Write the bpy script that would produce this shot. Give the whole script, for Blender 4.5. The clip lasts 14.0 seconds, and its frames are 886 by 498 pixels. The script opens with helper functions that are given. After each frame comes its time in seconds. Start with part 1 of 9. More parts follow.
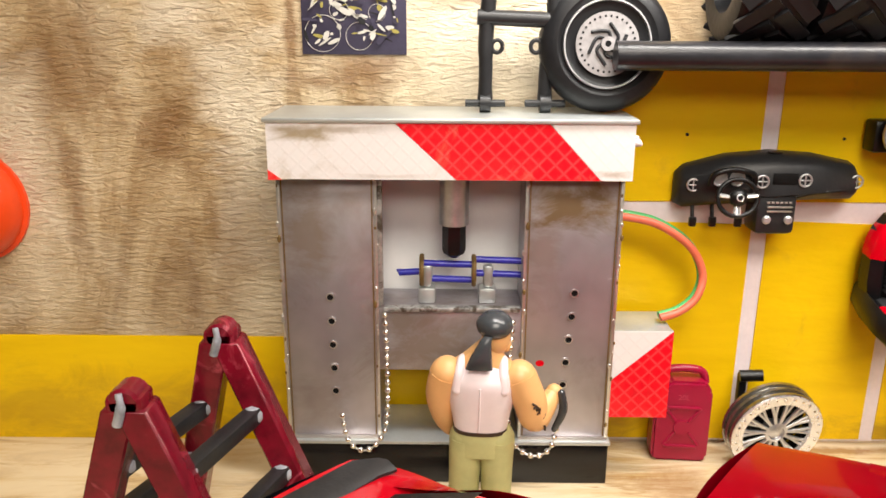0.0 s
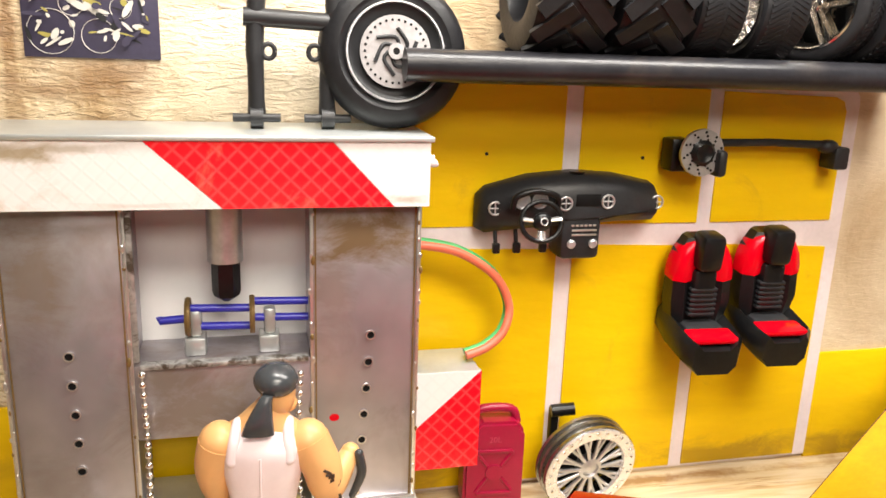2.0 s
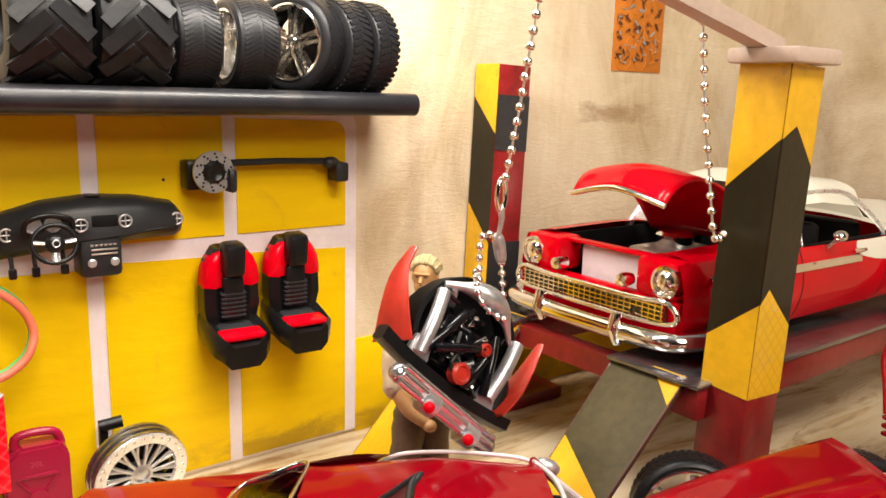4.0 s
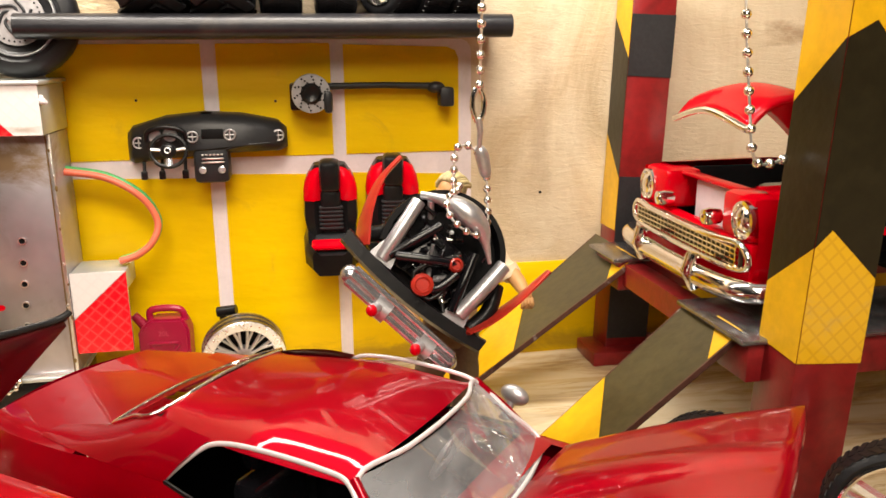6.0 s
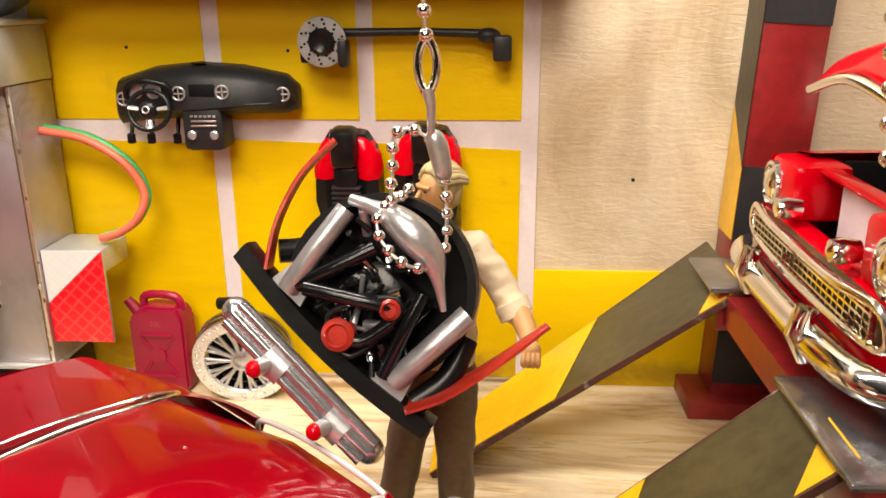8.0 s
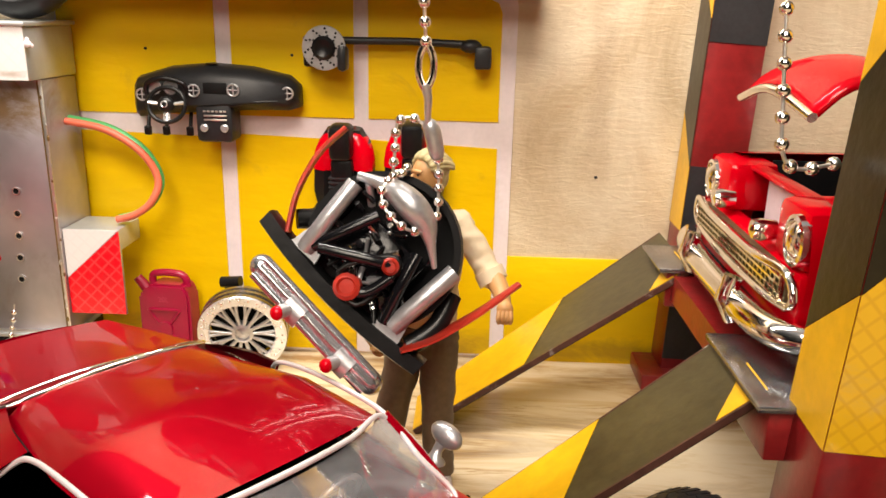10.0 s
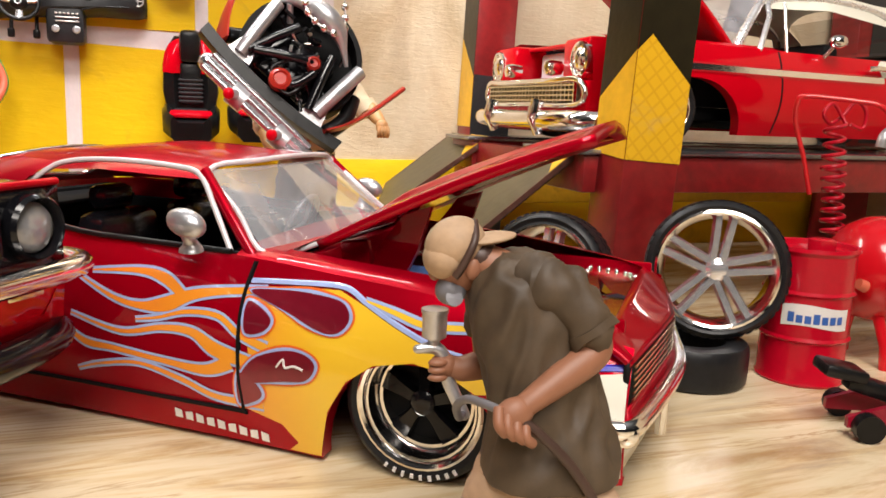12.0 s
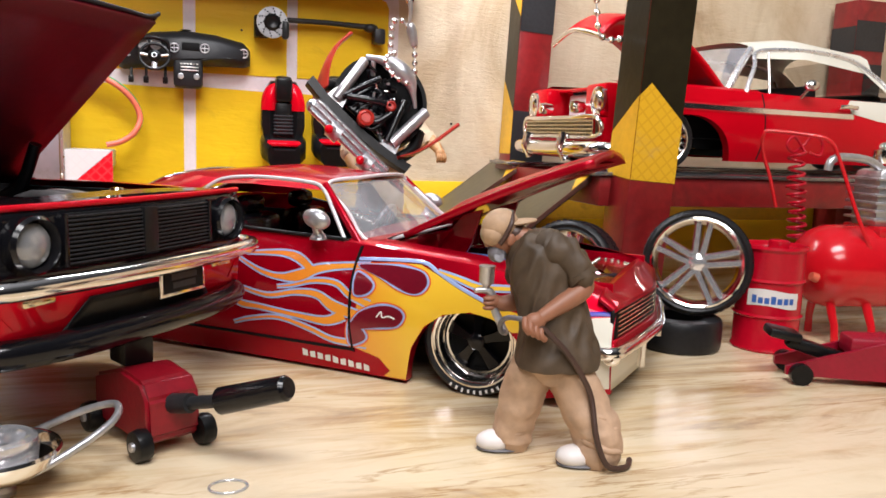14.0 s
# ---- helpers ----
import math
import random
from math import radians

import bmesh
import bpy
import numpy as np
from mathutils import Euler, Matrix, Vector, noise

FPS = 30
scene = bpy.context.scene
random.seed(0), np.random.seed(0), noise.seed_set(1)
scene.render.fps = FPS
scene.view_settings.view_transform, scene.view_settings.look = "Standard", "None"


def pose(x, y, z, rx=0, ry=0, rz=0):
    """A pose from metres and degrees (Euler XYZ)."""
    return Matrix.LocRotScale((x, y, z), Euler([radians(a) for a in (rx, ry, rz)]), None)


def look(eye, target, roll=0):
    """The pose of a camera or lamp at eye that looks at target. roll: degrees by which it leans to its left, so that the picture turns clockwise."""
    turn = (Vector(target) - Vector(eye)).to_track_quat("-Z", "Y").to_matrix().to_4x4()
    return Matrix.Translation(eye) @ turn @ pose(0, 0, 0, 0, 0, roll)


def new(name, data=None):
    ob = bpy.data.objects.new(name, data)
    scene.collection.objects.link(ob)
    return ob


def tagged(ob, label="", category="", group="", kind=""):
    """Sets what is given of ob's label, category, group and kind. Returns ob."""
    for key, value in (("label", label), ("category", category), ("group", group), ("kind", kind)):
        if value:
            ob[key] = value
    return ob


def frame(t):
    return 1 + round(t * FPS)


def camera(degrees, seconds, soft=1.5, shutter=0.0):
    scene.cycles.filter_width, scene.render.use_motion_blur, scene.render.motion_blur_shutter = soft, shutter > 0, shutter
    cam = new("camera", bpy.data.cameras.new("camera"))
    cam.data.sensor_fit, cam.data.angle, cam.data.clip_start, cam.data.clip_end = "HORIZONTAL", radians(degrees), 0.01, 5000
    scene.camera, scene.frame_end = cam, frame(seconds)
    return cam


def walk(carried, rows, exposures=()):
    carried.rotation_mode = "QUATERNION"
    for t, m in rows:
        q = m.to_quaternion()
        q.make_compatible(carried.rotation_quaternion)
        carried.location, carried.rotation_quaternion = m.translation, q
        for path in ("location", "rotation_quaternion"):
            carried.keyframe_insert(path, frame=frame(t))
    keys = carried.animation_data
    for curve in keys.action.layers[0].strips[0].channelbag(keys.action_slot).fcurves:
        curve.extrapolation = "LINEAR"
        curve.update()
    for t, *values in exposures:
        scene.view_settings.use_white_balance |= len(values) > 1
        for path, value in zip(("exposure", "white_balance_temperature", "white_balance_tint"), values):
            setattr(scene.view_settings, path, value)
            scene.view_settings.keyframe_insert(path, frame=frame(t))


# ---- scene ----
# The models are 1:24, so one unit U below is one metre of the full-size thing.
U = 1 / 24
cam = camera(58.7, 14.0, soft=1.6)
PATH = [
    (0, (-0.027, -0.068, 3.251), (-0.039, 1.85, 2.683), 0.3),
    (0.5, (0.107, 0.766, 3.202), (0.156, 2.661, 2.564), 0.7),
    (1, (0.135, 1.147, 3.143), (0.25, 3.028, 2.474), 1.0),
    (1.5, (0.183, 1.033, 3.131), (0.368, 2.917, 2.485), 1.1),
    (2, (0.195, 0.607, 3.132), (0.653, 2.488, 2.63), 2.0),
    (2.5, (0.209, 0.531, 3.166), (1.069, 2.293, 2.771), 2.5),
    (3, (0.297, 0.388, 3.113), (1.468, 1.97, 2.756), 1.6),
    (3.2, (0.433, 0.314, 3.108), (1.68, 1.835, 2.742), 1.7),
    (5.3, (1.832, -1.549, 3.072), (2.597, 0.245, 2.627), 0.2),
    (5.5, (2.117, -1.555, 3.032), (2.758, 0.284, 2.577), -0.1),
    (6, (2.898, -1.335, 2.833), (3.257, 0.571, 2.344), -0.4),
    (6.5, (3.622, -0.744, 2.856), (3.792, 1.176, 2.323), -0.7),
    (7, (3.95, -0.128, 2.881), (3.951, 1.789, 2.312), -1.3),
    (7.5, (4.12, 0.112, 2.819), (4.012, 2.016, 2.216), -0.9),
    (7.7, (4.183, 0.178, 2.781), (4.05, 2.077, 2.168), -0.5),
    (9.8, (4.089, -0.254, 2.766), (4.003, 1.653, 2.17), 1.3),
    (10, (4.132, -0.512, 2.774), (4.07, 1.401, 2.195), 1.3),
    (10.5, (3.932, -1.247, 2.563), (3.982, 0.68, 2.03), 1.2),
    (11, (3.426, -1.748, 2.032), (3.633, 0.186, 1.568), 0.9),
    (11.5, (2.953, -1.794, 1.596), (3.43, 0.109, 1.208), 1.4),
    (12, (2.868, -1.854, 1.395), (3.553, -0.007, 1.047), 2.2),
    (12.5, (2.567, -2.05, 1.366), (3.353, -0.238, 1.05), 3.2),
    (13, (2.365, -2.444, 1.472), (3.172, -0.637, 1.18), 3.2),
    (13.5, (2.178, -2.886, 1.499), (2.94, -1.058, 1.216), 2.8),
    (14, (2.335, -3.185, 1.428), (2.926, -1.296, 1.142), 2.2),
]
walk(cam, [(t, look(Vector(eye) * U, Vector(aim) * U, roll)) for t, eye, aim, roll in PATH],
     [(0, -0.36, 6500, 10), (2.0, -0.14, 6520, 10), (3.2, -0.2, 6550, 10), (5.5, -0.34, 6900, 11), (10.0, -0.33, 6800, 12), (11.5, -0.2, 6400, 12), (13.0, -0.22, 5850, 13), (14.0, -0.28, 5700, 13)])
# ---- light ----
world = bpy.data.worlds.new("room_air")
world.use_nodes = True
# the dim room round the table, under a pale lit ceiling
wt = world.node_tree
way = wt.nodes.new("ShaderNodeSeparateXYZ")
wt.links.new(wt.nodes.new("ShaderNodeTexCoord").outputs["Generated"], way.inputs[0])
tone = wt.nodes.new("ShaderNodeValToRGB")
for p in (0.35, 0.7):
    tone.color_ramp.elements.new(p)
for e, (p, c) in zip(tone.color_ramp.elements, ((0.0, (0.02, 0.018, 0.017, 1)), (0.35, (0.04, 0.037, 0.034, 1)), (0.7, (0.16, 0.152, 0.14, 1)), (1.0, (0.9, 0.86, 0.80, 1)))):
    e.position, e.color = p, c
wt.links.new(way.outputs[2], tone.inputs[0])
wt.links.new(tone.outputs[0], wt.nodes["Background"].inputs[0])
wt.nodes["Background"].inputs[1].default_value = 0.45
scene.world = world
scene.view_settings.exposure = 0.0


def lamp(name, eye, aim, size, power, colour):
    data = bpy.data.lights.new(name, "AREA")
    data.shape, data.size, data.size_y = "RECTANGLE", size[0] * U, size[1] * U
    data.energy, data.color = power, colour
    ob = new(name, data)
    ob.matrix_world = look(Vector(eye) * U, Vector(aim) * U)
    return ob


lamp("room_lamp", (1.0, -11.0, 9.5), (3.5, 4.5, 1.0), (8.0, 3.0), 2.0, (1.0, 0.90, 0.77))
lamp("ceiling_lamp", (2.5, -6.2, 13.0), (3.5, 2.5, 0.0), (8.0, 4.0), 4.6, (1.0, 0.91, 0.79))
lamp("strip_light", (2.4, 4.0, 5.3), (2.6, 5.3, 3.2), (5.0, 0.5), 0.92, (1.0, 0.95, 0.88))


# ---- materials ----
def nodes_of(name):
    m = bpy.data.materials.new(name)
    m.use_nodes = True
    t = m.node_tree
    return m, t, t.nodes["Principled BSDF"], t.links.new


def noise_node(t, coord, scale, detail=4.0, rough=0.55, distortion=0.0, stretch=(1, 1, 1)):
    n = t.nodes.new("ShaderNodeTexNoise")
    n.inputs["Scale"].default_value, n.inputs["Detail"].default_value = scale / U, detail
    n.inputs["Roughness"].default_value, n.inputs["Distortion"].default_value = rough, distortion
    if stretch != (1, 1, 1):
        mp = t.nodes.new("ShaderNodeMapping")
        mp.inputs["Scale"].default_value = stretch
        t.links.new(coord, mp.inputs[0])
        coord = mp.outputs[0]
    t.links.new(coord, n.inputs["Vector"])
    return n.outputs["Fac"]


def ramp_node(t, fac, stops):
    r = t.nodes.new("ShaderNodeValToRGB")
    while len(r.color_ramp.elements) < len(stops):
        r.color_ramp.elements.new(0.5)
    for e, (p, c) in zip(r.color_ramp.elements, stops):
        e.position, e.color = p, (*c, 1) if len(c) == 3 else c
    t.links.new(fac, r.inputs[0])
    return r.outputs[0]


def mix_node(t, fac, a, b, mode="MIX"):
    n = t.nodes.new("ShaderNodeMix")
    n.data_type, n.blend_type = "RGBA", mode
    for sock, v in ((n.inputs[0], fac), (n.inputs[6], a), (n.inputs[7], b)):
        if isinstance(v, (int, float)):
            sock.default_value = v
        elif isinstance(v, tuple):
            sock.default_value = (*v, 1) if len(v) == 3 else v
        else:
            t.links.new(v, sock)
    return n.outputs[2]


def math_node(t, op, a, b=None):
    n = t.nodes.new("ShaderNodeMath")
    n.operation = op
    for sock, v in zip(n.inputs, (a, b)):
        if v is None:
            continue
        if isinstance(v, (int, float)):
            sock.default_value = v
        else:
            t.links.new(v, sock)
    return n.outputs[0]


def coords(t):
    return t.nodes.new("ShaderNodeTexCoord").outputs["Object"]


def bump_to(t, bsdf, height, strength, distance):
    b = t.nodes.new("ShaderNodeBump")
    b.inputs["Strength"].default_value, b.inputs["Distance"].default_value = strength, distance * U
    t.links.new(height, b.inputs["Height"])
    t.links.new(b.outputs[0], bsdf.inputs["Normal"])


def mat(name, base, rough=0.5, metal=0.0, var=0.18, size=2.5, bump=0.25, grain=30.0, coat=0.0, dirt=None, dirt_at=(0.55, 0.75), dirt_size=1.2, stretch=(1, 1, 1), spec=0.5):
    """A painted, metal or plastic surface: two scales of tone, dirt, uneven gloss and fine relief."""
    m, t, b, link = nodes_of(name)
    c = coords(t)
    broad, fine = noise_node(t, c, size, 5, 0.6, 0.3, stretch), noise_node(t, c, grain, 3)
    dark, light = tuple(max(0, v * (1 - var)) for v in base), tuple(min(1, v * (1 + var)) for v in base)
    col = ramp_node(t, broad, [(0.3, dark), (0.7, light)])
    col = mix_node(t, 0.35 * min(1, var * 4), col, ramp_node(t, fine, [(0.35, dark), (0.65, light)]))
    if dirt:
        d = ramp_node(t, noise_node(t, c, dirt_size, 7, 0.65, 0.8), [(dirt_at[0], (0, 0, 0)), (dirt_at[1], (1, 1, 1))])
        col = mix_node(t, d, col, dirt)
    link(col, b.inputs["Base Color"])
    r = t.nodes.new("ShaderNodeMapRange")
    r.inputs[3].default_value, r.inputs[4].default_value = max(0.02, rough * 0.8), min(1, rough * 1.25)
    link(broad, r.inputs[0])
    link(r.outputs[0], b.inputs["Roughness"])
    b.inputs["Metallic"].default_value, b.inputs["Coat Weight"].default_value = metal, coat
    b.inputs["Coat Roughness"].default_value, b.inputs["Specular IOR Level"].default_value = 0.06, spec
    if bump:
        bump_to(t, b, fine, bump, 0.005)
    return m


def smears(t, c, spots, up=2):
    """A mask of single ragged smears on an face: (x, height, half width, half height, strength)."""
    s = t.nodes.new("ShaderNodeSeparateXYZ")
    t.links.new(c, s.inputs[0])
    ragged = math_node(t, "MULTIPLY", math_node(t, "SUBTRACT", noise_node(t, c, 3.0, 7, 0.7, 0.8, (0.6, 1, 1)), 0.5), 2.8)
    total = None
    for x, z, w, h, k in spots:
        du = math_node(t, "ABSOLUTE", math_node(t, "MULTIPLY", math_node(t, "SUBTRACT", s.outputs[0], x * U), 1 / (w * U)))
        dv = math_node(t, "ABSOLUTE", math_node(t, "MULTIPLY", math_node(t, "SUBTRACT", s.outputs[up], z * U), 1 / (h * U)))
        one = math_node(t, "MULTIPLY", ramp_node(t, math_node(t, "ADD", math_node(t, "MAXIMUM", du, dv), ragged), [(0.25, (1, 1, 1)), (1.0, (0, 0, 0))]), k)
        total = one if total is None else math_node(t, "MAXIMUM", total, one)
    return total


STAINS = ((-0.70, 2.87, 0.62, 0.16, 0.75), (-1.12, 3.2, 0.06, 0.7, 0.8), (-2.62, 3.1, 0.35, 0.8, 0.55), (-2.08, 2.42, 0.22, 0.28, 0.75), (-2.75, 1.95, 0.10, 0.6, 0.6), (-1.6, 1.5, 0.3, 0.6, 0.35), (7.75, 2.95, 0.65, 0.12, 0.55), (5.1, 2.3, 0.12, 0.9, 0.3), (-0.42, 3.45, 0.10, 0.42, 0.8), (0.15, 3.35, 0.5, 0.09, 0.6))


PALE = ((-1.45, 2.3, 0.35, 1.0, 0.7), (0.2, 3.3, 1.0, 0.5, 0.7), (-3.1, 2.4, 0.25, 0.8, 0.5), (-1.9, 3.3, 0.3, 0.3, 0.6))


def wall_material():
    """Cream embossed paper, wrinkled crosswise, with brown smears running down it."""
    m, t, b, link = nodes_of("stained_cream_wall")
    c = coords(t)
    run = noise_node(t, c, 0.75, 9, 0.68, 1.3, (1.15, 1, 0.6))
    blot = noise_node(t, c, 0.5, 6, 0.6, 0.9)
    fine = noise_node(t, c, 5, 6, 0.7, 0.6, (0.6, 1, 1))
    # the sheet left of the press is soaked with oil; the one beyond the yellow panel is cleaner
    s = t.nodes.new("ShaderNodeSeparateXYZ")
    link(c, s.inputs[0])
    edge = t.nodes.new("ShaderNodeMapRange")
    for k, v in enumerate((-1.0 * U, 4.4 * U, 1.0, 0.0)):
        edge.inputs[k + 1].default_value = v
    link(s.outputs[0], edge.inputs[0])
    soaked = edge.outputs[0]
    oily = ramp_node(t, run, [(0.32, (0.68, 0.56, 0.38)), (0.44, (0.54, 0.40, 0.23)), (0.55, (0.38, 0.25, 0.12)), (0.70, (0.22, 0.115, 0.04))])
    clean = ramp_node(t, run, [(0.30, (0.74, 0.64, 0.48)), (0.50, (0.62, 0.50, 0.34)), (0.70, (0.44, 0.32, 0.18))])
    col = mix_node(t, soaked, clean, oily)
    pale = math_node(t, "MULTIPLY", ramp_node(t, blot, [(0.48, (0, 0, 0)), (0.66, (1, 1, 1))]), 0.75)
    col = mix_node(t, pale, col, (0.74, 0.64, 0.47))
    spots = ramp_node(t, noise_node(t, c, 1.7, 5, 0.6, 1.0), [(0.68, (0, 0, 0)), (0.78, (1, 1, 1))])
    col = mix_node(t, math_node(t, "MULTIPLY", spots, 0.6), col, (0.30, 0.18, 0.06))
    col = mix_node(t, math_node(t, "MULTIPLY", ramp_node(t, fine, [(0.50, (0, 0, 0)), (0.75, (1, 1, 1))]), 0.25), col, (0.50, 0.36, 0.19))
    col = mix_node(t, smears(t, c, PALE), col, (0.78, 0.69, 0.54))
    col = mix_node(t, smears(t, c, STAINS), col, (0.21, 0.10, 0.03))
    link(col, b.inputs["Base Color"])
    b.inputs["Roughness"].default_value = 0.38
    wrinkle = noise_node(t, c, 21, 4, 0.62, 0.8, (0.42, 1, 1.5))
    depth = math_node(t, "MULTIPLY_ADD", soaked, 0.75)
    t.nodes[-1].inputs[2].default_value = 0.25
    bump_to(t, b, math_node(t, "MULTIPLY", wrinkle, depth), 1.0, 0.04)
    return m


def floor_material():
    """Glossy cream sheet with a marbled wood figure in long brown streaks."""
    m, t, b, link = nodes_of("marbled_cream_floor")
    c = coords(t)
    streak = noise_node(t, c, 1.5, 9, 0.66, 1.8, (0.3, 1.25, 1))
    fine = noise_node(t, c, 7, 5, 0.6, 0.6, (0.12, 1.2, 1))
    broad = noise_node(t, c, 0.6, 3, 0.5, 0.4)
    col = ramp_node(t, streak, [(0.36, (0.20, 0.095, 0.03)), (0.44, (0.48, 0.31, 0.13)), (0.51, (0.64, 0.50, 0.30)), (0.7, (0.72, 0.61, 0.42))])
    col = mix_node(t, 0.35, col, ramp_node(t, fine, [(0.38, (0.56, 0.39, 0.19)), (0.50, (0.76, 0.66, 0.48))]))
    col = mix_node(t, ramp_node(t, broad, [(0.45, (0, 0, 0)), (0.65, (0.6, 0.6, 0.6))]), col, (0.75, 0.64, 0.46))
    vein = math_node(t, "ABSOLUTE", math_node(t, "SUBTRACT", noise_node(t, c, 1.1, 7, 0.6, 1.6, (0.16, 1.5, 1)), 0.5))
    line = ramp_node(t, vein, [(0.0, (0.75, 0.75, 0.75)), (0.014, (0, 0, 0))])
    patch = ramp_node(t, noise_node(t, c, 0.9, 3), [(0.42, (0, 0, 0)), (0.58, (1, 1, 1))])
    col = mix_node(t, math_node(t, "MULTIPLY", line, patch), col, (0.34, 0.19, 0.07))
    # brown patches, with darker strips along the wall foot and beside the cars
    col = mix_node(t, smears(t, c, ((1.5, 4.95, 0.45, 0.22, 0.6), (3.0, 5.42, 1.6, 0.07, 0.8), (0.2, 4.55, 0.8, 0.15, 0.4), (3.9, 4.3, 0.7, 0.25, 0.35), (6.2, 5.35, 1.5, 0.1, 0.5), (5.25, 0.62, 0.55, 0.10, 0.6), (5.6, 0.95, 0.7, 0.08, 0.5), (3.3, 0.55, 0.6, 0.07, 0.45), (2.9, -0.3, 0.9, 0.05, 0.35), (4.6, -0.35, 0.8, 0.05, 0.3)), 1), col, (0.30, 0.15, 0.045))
    link(col, b.inputs["Base Color"])
    b.inputs["Roughness"].default_value = 0.24
    bump_to(t, b, noise_node(t, c, 9, 4), 0.12, 0.02)
    return m


def yellow_material():
    """Yellow card with faint brush drag and a few scuffs."""
    m, t, b, link = nodes_of("scuffed_yellow_card")
    c = coords(t)
    drag = noise_node(t, c, 2.5, 6, 0.6, 0.3, (0.35, 1, 1.8))
    scuff = noise_node(t, c, 1.3, 8, 0.7, 0.8)
    col = ramp_node(t, drag, [(0.3, (0.72, 0.45, 0.002)), (0.7, (0.82, 0.54, 0.003))])
    col = mix_node(t, math_node(t, "MULTIPLY", ramp_node(t, scuff, [(0.6, (0, 0, 0)), (0.78, (1, 1, 1))]), 0.5), col, (0.34, 0.2, 0.03))
    col = mix_node(t, smears(t, c, ((3.7, 0.10, 0.8, 0.14, 0.6), (1.2, 0.12, 0.3, 0.2, 0.5), (2.3, 1.9, 0.5, 0.06, 0.3), (4.0, 2.85, 0.6, 0.1, 0.25), (6.0, 0.1, 3.0, 0.12, 0.5), (-3.0, 0.3, 2.4, 0.35, 0.35))), col, (0.22, 0.12, 0.02))
    link(col, b.inputs["Base Color"])
    b.inputs["Roughness"].default_value, b.inputs["Specular IOR Level"].default_value = 0.4, 0.2
    bump_to(t, b, noise_node(t, c, 14, 3, 0.5, 0.2, (0.5, 1, 1.4)), 0.18, 0.02)
    return m


def steel_material(name, base=(0.40, 0.385, 0.405), rust=0.585, stains=()):
    """Sheet metal gone dull, smeared with brown oil and rust."""
    m, t, b, link = nodes_of(name)
    c = coords(t)
    smear = noise_node(t, c, 1.1, 7, 0.62, 0.7, (1.2, 1, 0.7))
    fine = noise_node(t, c, 22, 4)
    mask = ramp_node(t, smear, [(rust - 0.12, (0, 0, 0)), (rust + 0.12, (1, 1, 1))])
    if stains:
        mask = mix_node(t, 1.0, mask, smears(t, c, stains), "SCREEN")
    tone = ramp_node(t, noise_node(t, c, 2.2, 3), [(0.3, tuple(v * 0.82 for v in base)), (0.7, tuple(min(1, v * 1.12) for v in base))])
    link(mix_node(t, mask, tone, (0.19, 0.115, 0.045)), b.inputs["Base Color"])
    link(math_node(t, "MULTIPLY_ADD", mask, -0.55), b.inputs["Metallic"])
    t.nodes[-1].inputs[2].default_value = 0.85
    r = t.nodes.new("ShaderNodeMapRange")
    r.inputs[3].default_value, r.inputs[4].default_value = 0.34, 0.52
    link(fine, r.inputs[0])
    link(r.outputs[0], b.inputs["Roughness"])
    bump_to(t, b, noise_node(t, c, 5, 4), 0.1, 0.012)
    return m


def tape_material(name, base, line, stains=()):
    """Reflective marker tape: a net of raised lozenges under a clear skin."""
    m, t, b, link = nodes_of(name)
    c = coords(t)
    s = t.nodes.new("ShaderNodeSeparateXYZ")
    link(c, s.inputs[0])
    w = math.pi / (0.075 * U)
    a = math_node(t, "ABSOLUTE", math_node(t, "SINE", math_node(t, "MULTIPLY", math_node(t, "ADD", s.outputs[0], s.outputs[2]), w * 0.7)))
    d = math_node(t, "ABSOLUTE", math_node(t, "SINE", math_node(t, "MULTIPLY", math_node(t, "SUBTRACT", s.outputs[0], s.outputs[2]), w * 0.7)))
    net = ramp_node(t, math_node(t, "MINIMUM", a, d), [(0.12, (1, 1, 1)), (0.45, (0, 0, 0))])
    soil = ramp_node(t, noise_node(t, c, 1.6, 7, 0.65, 0.6), [(0.56, (0, 0, 0)), (0.72, (1, 1, 1))])
    col = mix_node(t, math_node(t, "MULTIPLY", net, 0.6), base, line)
    col = mix_node(t, math_node(t, "MULTIPLY", soil, 0.6), col, (0.42, 0.33, 0.2))
    if stains:
        col = mix_node(t, smears(t, c, stains), col, (0.25, 0.17, 0.06))
    link(col, b.inputs["Base Color"])
    b.inputs["Roughness"].default_value, b.inputs["Coat Weight"].default_value = 0.3, 0.5
    bump_to(t, b, net, 0.1, 0.004)
    return m


